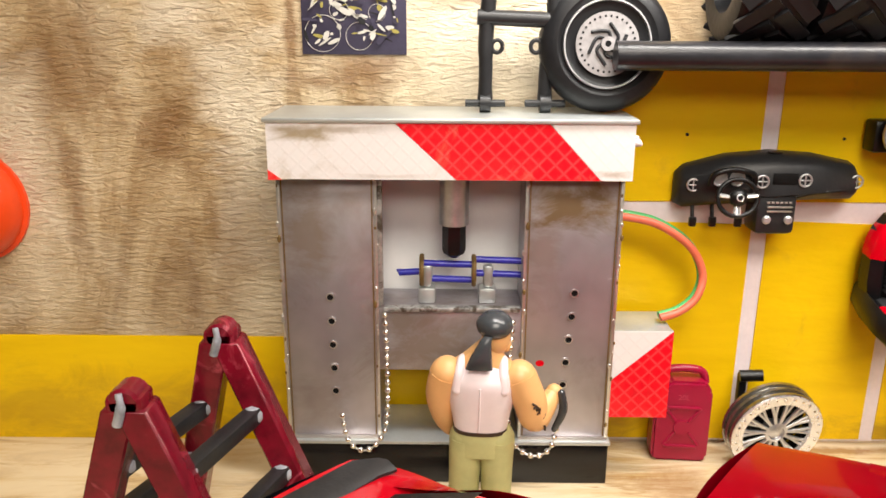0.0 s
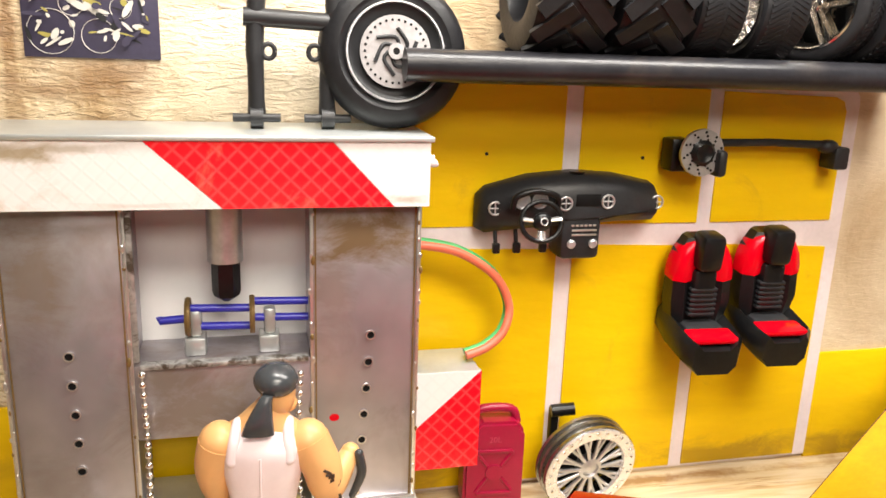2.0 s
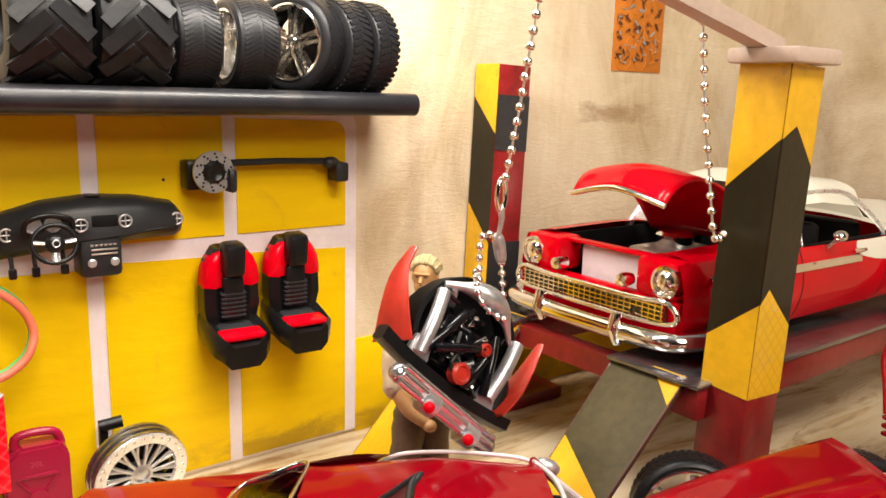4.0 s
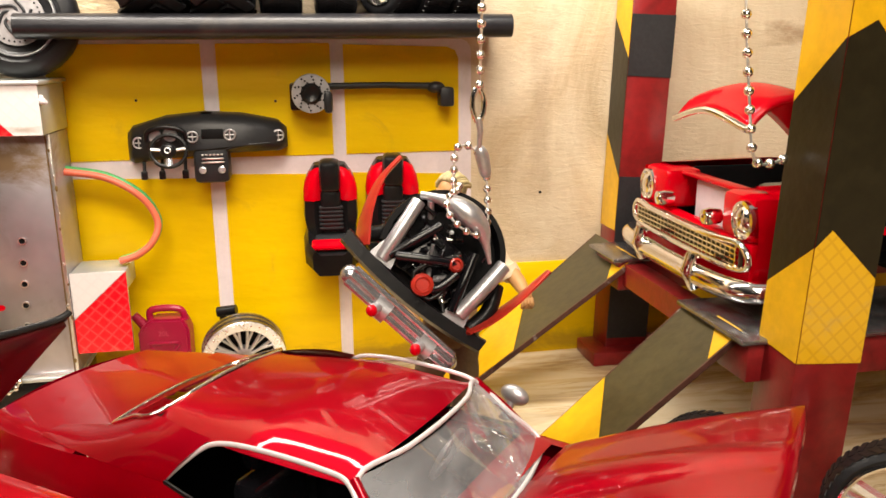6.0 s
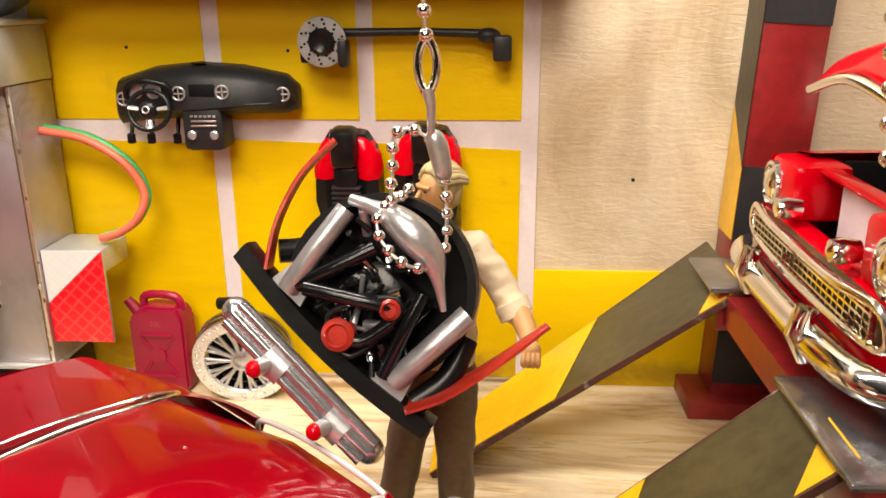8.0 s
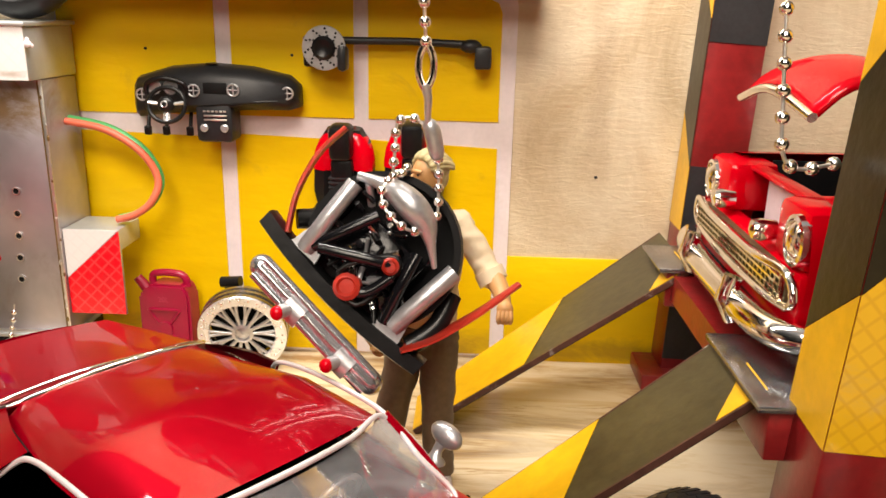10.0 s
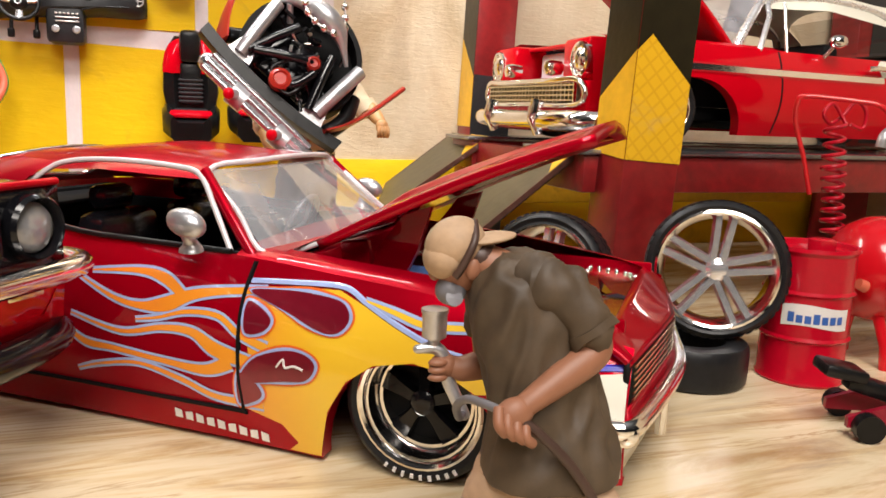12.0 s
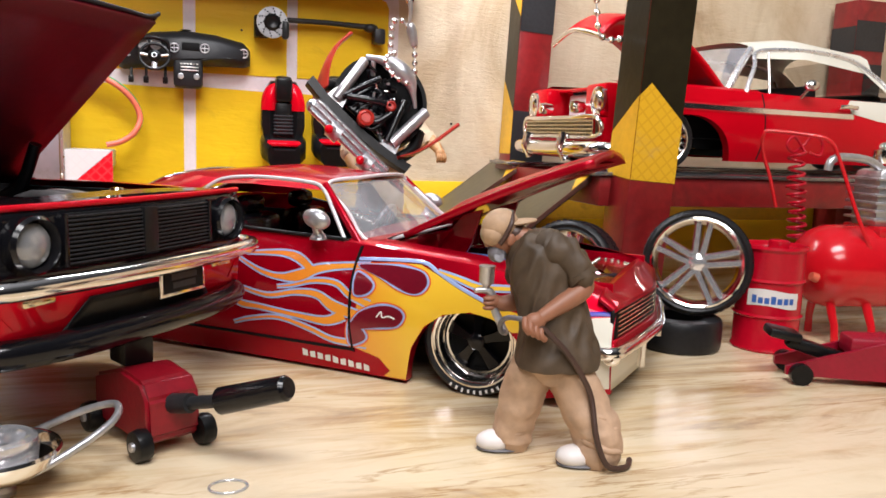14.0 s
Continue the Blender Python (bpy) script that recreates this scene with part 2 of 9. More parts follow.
def glass_material(name, tint, rough=0.02, gloss_base=0.08, haze=0.0):
    """A thin clear moulding: light goes straight through, the skin mirrors at a slant."""
    m, t, b, link = nodes_of(name)
    clear, gloss, mix, facing = (t.nodes.new("ShaderNode" + k) for k in ("BsdfTransparent", "BsdfGlossy", "MixShader", "LayerWeight"))
    clear.inputs[0].default_value = (*tint, 1)
    gloss.inputs["Roughness"].default_value = rough
    facing.inputs[0].default_value = 0.5
    slant = math_node(t, "POWER", facing.outputs["Facing"], 4.0)
    link(math_node(t, "ADD", math_node(t, "MULTIPLY", slant, 0.4), gloss_base), mix.inputs[0])
    link(clear.outputs[0], mix.inputs[1])
    link(gloss.outputs[0], mix.inputs[2])
    last = mix.outputs[0]
    if haze:
        # rubbed plastic: a thin milky bloom, streaky
        milk, veil = t.nodes.new("ShaderNodeBsdfDiffuse"), t.nodes.new("ShaderNodeMixShader")
        milk.inputs[0].default_value = (0.80, 0.83, 0.88, 1)
        cloud = ramp_node(t, noise_node(t, coords(t), 2.2, 4, 0.6, 1.2, (1, 0.6, 1)), [(0.35, (0.35, 0.35, 0.35)), (0.68, (1, 1, 1))])
        link(math_node(t, "MULTIPLY", cloud, haze), veil.inputs[0])
        link(last, veil.inputs[1])
        link(milk.outputs[0], veil.inputs[2])
        last = veil.outputs[0]
    link(last, t.nodes["Material Output"].inputs[0])
    t.nodes.remove(b)
    return m


def candy_material(name, base, deep, flake=0.25):
    """Candy car paint: a metallic ground under a clear coat, with dust specks."""
    m, t, b, link = nodes_of(name)
    c = coords(t)
    col = ramp_node(t, noise_node(t, c, 1.5, 3), [(0.3, deep), (0.7, base)])
    link(col, b.inputs["Base Color"])
    b.inputs["Metallic"].default_value, b.inputs["Roughness"].default_value = flake, 0.38
    b.inputs["Specular IOR Level"].default_value = 0.0
    b.inputs["Coat Weight"].default_value, b.inputs["Coat Roughness"].default_value = 0.55, 0.03
    bump_to(t, b, noise_node(t, c, 3, 2), 0.03, 0.02)
    return m


M = dict(
    wall=wall_material(), floor=floor_material(), yellow=yellow_material(),
    press_steel=steel_material("stained_press_steel", (0.47, 0.45, 0.49), 0.67, stains=((0.78, 2.06, 0.38, 0.24, 0.95), (0.62, 1.75, 0.16, 0.45, 0.45), (-0.98, 1.9, 0.2, 0.6, 0.6), (-0.1, 1.1, 0.55, 0.3, 0.6), (-0.9, 0.6, 0.2, 0.3, 0.3))), steel_edge=mat("bright_cut_edge", (0.72, 0.70, 0.67), 0.3, 0.9, 0.15),
    galvanised=mat("galvanised_sheet", (0.55, 0.58, 0.58), 0.4, 0.7, 0.12),
    chrome=mat("toy_chrome", (0.90, 0.88, 0.86), 0.12, 1.0, 0.06, 4, 0.06),
    alloy=mat("bright_alloy", (0.78, 0.78, 0.80), 0.27, 0.75, 0.08, 8, 0.1),
    lens=mat("grey_lamp_lens", (0.30, 0.31, 0.33), 0.12, 0.3, 0.2, 10, 0.4, 22, coat=0.8),
    yellow_tape=tape_material("yellow_reflective_tape", (0.74, 0.43, 0.012), (0.60, 0.31, 0.008)),
    silver_trim=mat("pale_silver_trim", (0.74, 0.72, 0.74), 0.3, 0.25, 0.12, 6, 0.2),
    dull_silver=mat("silver_paint", (0.52, 0.52, 0.54), 0.32, 0.75, 0.2, 8, 0.3),
    gold_chrome=mat("warm_plated_plastic", (0.78, 0.70, 0.50), 0.16, 1.0, 0.1, 6, 0.1),
    black=mat("black_plastic", (0.006, 0.006, 0.0065), 0.3, 0, 0.35, 4, 0.3, spec=0.3),
    satin_black=mat("satin_black_paint", (0.005, 0.005, 0.0065), 0.15, 0, 0.3, 3, 0.2, dirt=(0.04, 0.034, 0.028), dirt_at=(0.64, 0.85), spec=0.4),
    rubber=mat("tyre_rubber", (0.010, 0.010, 0.0115), 0.4, 0, 0.35, 3, 0.35, dirt=(0.04, 0.038, 0.035), dirt_at=(0.58, 0.9), spec=0.28),
    grey_plastic=mat("dark_grey_plastic", (0.018, 0.0185, 0.0205), 0.38, 0, 0.25, 3, 0.3, spec=0.32),
    white_paint=mat("off_white_stripe", (0.74, 0.66, 0.68), 0.5, 0, 0.12, 2, 0.2, dirt=(0.5, 0.4, 0.3), dirt_at=(0.58, 0.8)),
    red_tape=tape_material("red_reflective_tape", (0.80, 0.003, 0.014), (0.86, 0.075, 0.08)),
    white_tape=tape_material("white_reflective_tape", (0.78, 0.75, 0.75), (0.745, 0.715, 0.715), ((-0.95, 2.55, 0.22, 0.05, 0.75), (-0.72, 2.57, 0.3, 0.03, 0.5), (1.0, 2.30, 0.16, 0.03, 0.5), (-0.4, 2.28, 0.3, 0.02, 0.3))),
    lift_yellow=mat("worn_yellow_paint", (0.70, 0.39, 0.010), 0.34, 0, 0.2, 1.6, 0.3, 14, dirt=(0.16, 0.085, 0.015), dirt_at=(0.6, 0.76), dirt_size=1.8),
    lift_black=mat("worn_black_paint", (0.017, 0.0135, 0.006), 0.3, 0, 0.4, 1.6, 0.4, 14, dirt=(0.20, 0.13, 0.02), dirt_at=(0.64, 0.76), dirt_size=2.0, spec=0.35),
    lift_red=mat("dark_red_enamel", (0.21, 0.011, 0.012), 0.3, 0, 0.35, 1.6, 0.4, 12, dirt=(0.05, 0.008, 0.006), dirt_at=(0.52, 0.75)),
    deck_metal=mat("polished_deck_sheet", (0.27, 0.27, 0.285), 0.22, 0.9, 0.3, 3, 0.2, dirt=(0.05, 0.04, 0.03), dirt_at=(0.5, 0.72)),
    ramp_face=mat("oily_olive_ramp_sheet", (0.055, 0.044, 0.018), 0.32, 0, 0.4, 2.2, 0.3, 14, dirt=(0.13, 0.10, 0.045), dirt_at=(0.55, 0.8), spec=0.4),
    candy=candy_material("candy_red_paint", (0.42, 0.0003, 0.012), (0.31, 0.0002, 0.008), 0.5),
    bright_red=candy_material("bright_red_paint", (0.64, 0.001, 0.010), (0.54, 0.0008, 0.008), 0.15),
    orange_red=candy_material("orange_red_paint", (0.64, 0.003, 0.016), (0.52, 0.002, 0.011), 0.2),
    cream=candy_material("cream_white_paint", (0.78, 0.76, 0.66), (0.72, 0.70, 0.6), 0.0),
    glass=glass_material("clear_plastic_pane", (0.86, 0.9, 0.95), 0.05, 0.4, 0.3),
    smoke_glass=glass_material("smoked_plastic_pane", (0.7, 0.7, 0.68)),
    dark=mat("matt_black_interior", (0.005, 0.005, 0.0055), 0.55, 0, 0.3, 4, 0.2, spec=0.15),
    skin=mat("moulded_skin_tone", (0.72, 0.40, 0.16), 0.4, 0, 0.08, 4, 0.1),
)

# ---- shapes ----
def vface(bm, vs):
    try:
        return bm.faces.new(vs)
    except ValueError:
        return None


def box(bm, lo, hi, bevel=0.0, turn=None):
    """A block between two corners, its edges rounded off."""
    lo, hi = Vector(lo), Vector(hi)
    geo = bmesh.ops.create_cube(bm, size=1.0)["verts"]
    s, mid = hi - lo, (hi + lo) / 2
    for v in geo:
        v.co = Vector((v.co.x * s.x, v.co.y * s.y, v.co.z * s.z))
    if bevel:
        edges = list({e for v in geo for e in v.link_edges})
        geo = bmesh.ops.bevel(bm, geom=edges, offset=min(bevel, 0.45 * min(abs(s.x), abs(s.y), abs(s.z))), segments=2, affect="EDGES", profile=0.5)["verts"]
        geo = list(dict.fromkeys(geo))
    for v in geo:
        v.co = (turn @ v.co if turn else v.co) + mid
    return bm


def ring_loft(bm, rings, caps=True, closed=True):
    rows = [[bm.verts.new(p) for p in r] for r in rings]
    n = len(rows[0])
    for a, b in zip(rows, rows[1:]):
        for i in range(n if closed else n - 1):
            j = (i + 1) % n
            vface(bm, (a[i], a[j], b[j], b[i]))
    if caps and closed:
        vface(bm, rows[0][::-1])
        vface(bm, rows[-1])
    return rows


def frame_of(d):
    d = Vector(d).normalized()
    side = d.cross(Vector((0, 0, 1)))
    side = side.normalized() if side.length > 1e-3 else Vector((1, 0, 0))
    return side, side.cross(d).normalized()


def tube(bm, pts, r, n=8, caps=True, flat=1.0):
    """A round (or flattened) bar along points; r one radius or one for each point."""
    pts, n = [Vector(p) for p in pts], max(n, 12)
    rs = r if isinstance(r, (list, tuple)) else [r] * len(pts)
    rings = []
    side, up = frame_of(pts[1] - pts[0])
    for i, p in enumerate(pts):
        d = (pts[min(i + 1, len(pts) - 1)] - pts[max(i - 1, 0)]).normalized()
        side = (side - d * side.dot(d)).normalized()
        up = side.cross(d)
        rings.append([p + (side * math.cos(a) + up * math.sin(a) * flat) * rs[i] for a in (2 * math.pi * k / n for k in range(n))])
    ring_loft(bm, rings, caps)
    return bm


def curve(pts, steps=6, closed=False):
    """Points on a smooth line through the given ones."""
    pts = [Vector(p) for p in pts]
    n, out = len(pts), []
    for i in range(n if closed else n - 1):
        p0, p1, p2, p3 = (pts[(i + k) % n] if closed else pts[min(max(i + k, 0), n - 1)] for k in (-1, 0, 1, 2))
        for s in range(steps):
            u = s / steps
            out.append(0.5 * (2 * p1 + (p2 - p0) * u + (2 * p0 - 5 * p1 + 4 * p2 - p3) * u * u + (3 * p1 - p0 - 3 * p2 + p3) * u ** 3))
    return out if closed else out + [pts[-1]]


def lathe(bm, profile, n=32, m=None, arc=None):
    """Turns (radius, height) round z, then places it by m."""
    m = m or Matrix.Identity(4)
    rings = [[m @ Vector((r * math.cos(2 * math.pi * k / n), r * math.sin(2 * math.pi * k / n), h)) for k in range(n)] for r, h in profile]
    ring_loft(bm, rings, caps=True)
    return bm


def ball(bm, c, r, n=10, m=None):
    r = Vector((r, r, r)) if isinstance(r, (int, float)) else Vector(r)
    c = Vector(c)
    pole = lambda z: bm.verts.new((m @ Vector((0, 0, z * r.z)) if m else Vector((0, 0, z * r.z))) + c)
    rows = []
    for i in range(1, n // 2 + 1):
        a = math.pi * i / (n // 2 + 1)
        row = []
        for k in range(n):
            p = Vector((r.x * math.sin(a) * math.cos(2 * math.pi * k / n), r.y * math.sin(a) * math.sin(2 * math.pi * k / n), r.z * math.cos(a)))
            row.append(bm.verts.new((m @ p if m else p) + c))
        rows.append(row)
    top, bot = pole(1), pole(-1)
    for k in range(n):
        j = (k + 1) % n
        vface(bm, (top, rows[0][k], rows[0][j]))
        vface(bm, (bot, rows[-1][j], rows[-1][k]))
        for a, b in zip(rows, rows[1:]):
            vface(bm, (a[k], b[k], b[j], a[j]))
    return bm


def slab(bm, outline, place, thick, steps=None):
    """A flat shape: an outline of (a, b), put in space by place(a, b, depth), with a thickness."""
    front, back = [bm.verts.new(place(a, b, thick)) for a, b in outline], [bm.verts.new(place(a, b, 0.0)) for a, b in outline]
    n = len(outline)
    vface(bm, front)
    vface(bm, back[::-1])
    for i in range(n):
        j = (i + 1) % n
        vface(bm, (front[i], back[i], back[j], front[j]))
    return bm


def sheet(bm, nu, nv, f, keep=None, thick=None):
    """A surface of nu x nv cells; f(u, v) gives the place. keep(u, v) leaves cells out."""
    g = [[bm.verts.new(f(i / nu, j / nv)) for j in range(nv + 1)] for i in range(nu + 1)]
    for i in range(nu):
        for j in range(nv):
            if keep is None or keep((i + 0.5) / nu, (j + 0.5) / nv):
                vface(bm, (g[i][j], g[i + 1][j], g[i + 1][j + 1], g[i][j + 1]))
    return g


def thing(name, at=(0, 0, 0), turn=(0, 0, 0), label="", category="", group="", kind=""):
    ob = new(name)
    ob.empty_display_size = 0.02
    ob.matrix_basis = pose(*(Vector(at) * U), *turn)
    return tagged(ob, label, category, group, kind)


def part(name, bm, material, parent=None, label="", sharp=35, at=None, turn=(0, 0, 0), thick=0.0):
    """Links a bmesh, in units U, as one mesh object under a thing or a part."""
    loose = [v for v in bm.verts if not v.link_faces]
    if loose:
        bmesh.ops.delete(bm, geom=loose, context="VERTS")
    bmesh.ops.scale(bm, vec=(U, U, U), verts=bm.verts)
    bmesh.ops.recalc_face_normals(bm, faces=bm.faces)
    me = bpy.data.meshes.new(name)
    bm.to_mesh(me)
    bm.free()
    me.materials.append(M[material] if isinstance(material, str) else material)
    for p in me.polygons:
        p.use_smooth = True
    me.set_sharp_from_angle(angle=radians(sharp))
    ob = new(name, me)
    if parent is not None:
        ob.parent = parent
    if at is not None:
        ob.matrix_basis = pose(*(Vector(at) * U), *turn)
    if thick:
        mod = ob.modifiers.new("thickness", "SOLIDIFY")
        mod.thickness, mod.offset = thick * U, -1
    if label:
        ob["label"] = label
    return ob


def same_part(ob, at, turn=(0, 0, 0), parent=None):
    """Another object on the same mesh."""
    o = new(ob.name.split(".")[0], ob.data)
    o.parent = parent or ob.parent
    o.matrix_basis = pose(*(Vector(at) * U), *turn)
    if "label" in ob:
        o["label"] = ob["label"]
    return o


def B():
    return bmesh.new()


def lettering(text, size, place, thick=0.006):
    """Raised letters with the built-in font; place maps (x, y, depth) to space."""
    cu = bpy.data.curves.new("lettering", "FONT")
    cu.body, cu.size, cu.align_x, cu.align_y, cu.resolution_u = text, size, "CENTER", "CENTER", 3
    ob = bpy.data.objects.new("lettering", cu)
    me = bpy.data.meshes.new_from_object(ob)
    bm = bmesh.new()
    bm.from_mesh(me)
    bpy.data.objects.remove(ob)
    bpy.data.meshes.remove(me)
    for v in bm.verts:
        v.co = place(v.co.x, v.co.y, thick)
    return bm


from mathutils import noise as mnoise


def doll(name, at, turn, materials, build, label, cloth=(), crease=0.012, pleats=()):
    """A moulded figure: one mesh, its paint in several slots; cloth slots are creased."""
    bm = B()
    marks = []

    def add(slot, fn, *args, **kw):
        before = len(bm.faces)
        fn(bm, *args, **kw)
        bm.faces.ensure_lookup_table()
        for f in bm.faces[before:]:
            f.material_index = slot

    build(add)
    bm.normal_update()
    folds = {v for f in bm.faces if f.material_index in cloth for v in f.verts}
    for v in folds:
        p = v.co
        v.co = p + v.normal * crease * (mnoise.noise(Vector((p.x * 9, p.y * 9, p.z * 16))) + 0.6 * mnoise.noise(Vector((p.x * 24 + 5, p.y * 24, p.z * 34))))
    for v in {v for f in bm.faces if f.material_index in pleats for v in f.verts}:
        p = v.co
        ridge = 1 - 2 * (mnoise.noise(Vector((p.x * 15 + p.z * 3, p.y * 15 - p.z * 2, p.z * 2.6))) ** 2 + 0.012) ** 0.5
        v.co = p + v.normal * (0.005 + 0.021 * min(1, max(0, (p.z - 0.43) / 0.2))) * (ridge - 0.6)
    ob = part(name, bm, materials[0], None, label, sharp=60, at=at, turn=turn)
    for m in materials[1:]:
        ob.data.materials.append(M[m])
    return tagged(ob, label, "figurine")


def bead_chain(name, points, r, gap, label, n=14):
    """A ball chain hung along a line: every bead a part, on a thin wire."""
    line = curve(points, 12)
    root = thing(name, points[0], label=label, category="chain")
    base = Vector(points[0])
    part("wire", tube(B(), [p - base for p in line], r * 0.28, 5), "steel_edge", root)
    first, left = None, 0.0
    for a, b in zip(line, line[1:]):
        d = (b - a).length
        s = left
        while s < d:
            p = a + (b - a) * (s / d) - base
            if first is None:
                first = part("bead", ball(B(), (0, 0, 0), r, n), "chrome", root, at=p, sharp=80)
            else:
                same_part(first, p)
            s += gap
        left = s - d
    return root
# ---- the room and the diorama's shell ----
WALL = 5.55


def structure(name, lo, hi, material, label, bevel=0.0, category=""):
    ob = part(name, box(B(), lo, hi, bevel), material)
    return tagged(ob, label, category or name.split("_")[0], kind="structure")


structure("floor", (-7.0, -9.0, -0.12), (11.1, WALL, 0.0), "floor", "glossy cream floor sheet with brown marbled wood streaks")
structure("wall_back", (-7.0, WALL, -0.12), (11.1, WALL + 0.15, 5.2), "wall", "cream embossed wall with brown oily stains")
structure("wall_right", (11.1, -2.0, -0.12), (11.25, WALL + 0.15, 5.2), "wall", "cream embossed side wall behind the lift")
structure("wall_left", (-7.15, -2.0, -0.12), (-7.0, WALL + 0.15, 5.2), "wall", "cream embossed side wall")
M["table"] = mat("brown_table_top", (0.20, 0.12, 0.06), 0.4, 0, 0.2, 0.3, 0.1)
structure("table", (-10.5, -15.0, -1.0), (14.5, 7.5, -0.125), "table", "brown table top under the diorama")

# Yellow skirting band along the foot of the wall, on both sides of the panel.
structure("baseboard_left", (-7.0, WALL - 0.025, 0.0), (0.978, WALL, 0.88), "yellow", "yellow painted skirting band with dark scuffs", 0.004, "skirting")
structure("baseboard_right", (4.45, WALL - 0.025, 0.0), (11.1, WALL, 0.90), "yellow", "yellow painted skirting band with dark scuffs", 0.004, "skirting")

# Yellow wall panel ruled with pale stripes.
panel = thing("wall_panel", (0, WALL, 0), label="yellow panel with off-white stripes fixed to the wall", category="wall panel")
y0, PT = -0.02, 2.93
bm = B()
slab(bm, [(0.98, 0.03), (4.45, 0.03), (4.45, PT - 0.12), (4.44, PT - 0.06), (4.41, PT - 0.02), (4.36, PT), (0.98, PT)], lambda a, b, d: Vector((a, -d, b)), 0.024)
part("backing", bm, "white_paint", panel, "off-white border card")
for x0, x1 in ((1.0, 2.19), (2.31, 3.235), (3.345, 4.335)):
    for z0, z1 in ((0.05, 1.83), (1.97, 2.9)):
        lift = 0.0 if x0 < 3 else -0.035
        bm = B()
        r = 0.1 if (x1 > 4 and z1 > 2) else 0.01
        slab(bm, [(x0, z0), (x1, z0 + lift * 0.0), (x1, z1 + lift - r), (x1 - 0.3 * r, z1 + lift - 0.3 * r), (x1 - r, z1 + lift), (x0, z1 + lift * 0.3)] if z1 > 2 else
             [(x0, z0), (x1, z0), (x1, z1 + lift - 0.03), (x0, z1 - (0.02 if lift else 0))], lambda a, b, d: Vector((a, -0.024 - d, b)), 0.012)
        part("panel", bm, "yellow", panel, "yellow card field")

for x, z in ((1.66, 2.455), (2.77, 2.43)):
    part("nail_head", lathe(B(), [(0, 0.036), (0.012, 0.036), (0.010, 0.044), (0, 0.046)], 10, Matrix.Translation((x, 0, z)) @ Matrix.Rotation(radians(90), 4, "X")), "black", panel, "small dark nail head")
nail = thing("nail", (5.11, WALL, 1.56), label="small dark nail head in the cream wall", category="nail")
part("head", lathe(B(), [(0, 0.0), (0.014, 0.0), (0.012, 0.010), (0, 0.012)], 10, Matrix.Rotation(radians(90), 4, "X")), "black", nail)

# ---- hydraulic press ----
M["pale_sheet"] = mat("pale_painted_sheet", (0.80, 0.80, 0.80), 0.5, 0, 0.06, 2, 0.1, dirt=(0.62, 0.58, 0.52), dirt_at=(0.6, 0.85))
M["speckled_steel"] = mat("speckled_grey_steel", (0.42, 0.41, 0.40), 0.4, 0.6, 0.5, 10, 0.8, 22, dirt=(0.10, 0.08, 0.06), dirt_at=(0.5, 0.6), dirt_size=9.0)
M["brass"] = mat("dull_brass", (0.22, 0.14, 0.05), 0.45, 0.5, 0.25)
press = thing("hydraulic_press", (0, 4.98, 0), label="oil-stained sheet-metal hydraulic press with a red and white header", category="press")
for x0, x1 in ((-1.15, -0.50), (0.485, 1.12)):
    part("leg", box(B(), (x0, 0.0, 0.34), (x1, 0.5, 2.25), 0.012), "press_steel", press, "oil-smeared sheet steel leg")
    part("edge_strip", box(B(), (x0 - 0.005 if x0 < 0 else x1 - 0.02, -0.012, 0.34), (x0 + 0.02 if x0 < 0 else x1 + 0.005, 0.0, 2.25), 0.005), "steel_edge", press, "bright bent metal edge")
    part("edge_strip", box(B(), (x1 - 0.016 if x0 < 0 else x0 - 0.004, -0.008, 0.34), (x1 + 0.004 if x0 < 0 else x0 + 0.016, 0.0, 2.25), 0.004), "steel_edge", press, "bright bent metal edge")
    for xs in (x0 + 0.024, x1 - 0.034):
        part("seam", box(B(), (xs, -0.005, 0.35), (xs + 0.009, 0.0, 2.24)), "brass", press, "dark rusty seam")
    part("foot_flange", box(B(), (x0, -0.03, 0.345), (x1, 0.0, 0.365), 0.004), "steel_edge", press, "bright bent foot flange")
    for k in range(5):
        x, z = (-0.825 + 0.004 * k, 1.41 - 0.175 * k) if x0 < 0 else (0.835 - 0.012 * k, 1.45 - 0.17 * k)
        m = Matrix.Translation((x, -0.002, z)) @ Matrix.Rotation(radians(90), 4, "X")
        hole = part("pin_hole", lathe(B(), [(0.0, 0.0), (0.022, 0.0), (0.022, 0.003)], 14, m), "dark", press, "drilled pin hole")
        bmh = B()
        lathe_ring = [(0.022, 0.0), (0.03, 0.0), (0.03, 0.008), (0.022, 0.008)]
        rows = [[m @ Vector((r * math.cos(2 * math.pi * q / 14), r * math.sin(2 * math.pi * q / 14), h)) for q in range(14)] for r, h in lathe_ring + lathe_ring[:1]]
        ring_loft(bmh, rows, caps=False)
        part("burr", bmh, "steel_edge", hole)
part("header", box(B(), (-1.16, -0.17, 2.255), (1.13, 0.5, 2.612), 0.012), "galvanised", press, "galvanised header box")
part("top_plate", box(B(), (-1.18, -0.19, 2.614), (1.15, 0.52, 2.645), 0.008), "galvanised", press)
part("back_plate", box(B(), (-0.50, 0.42, 1.0), (0.485, 0.45, 2.25)), "pale_sheet", press, "pale painted back sheet")
part("bed", box(B(), (-0.50, 0.0, 0.87), (0.485, 0.42, 1.33), 0.01), "press_steel", press, "stained steel press bed")
part("base", box(B(), (-1.12, -0.04, 0.0), (1.13, 0.5, 0.315), 0.01), "satin_black", press, "black base plinth")
part("base_plate", box(B(), (-1.14, -0.06, 0.318), (1.14, 0.5, 0.345), 0.006), "galvanised", press)
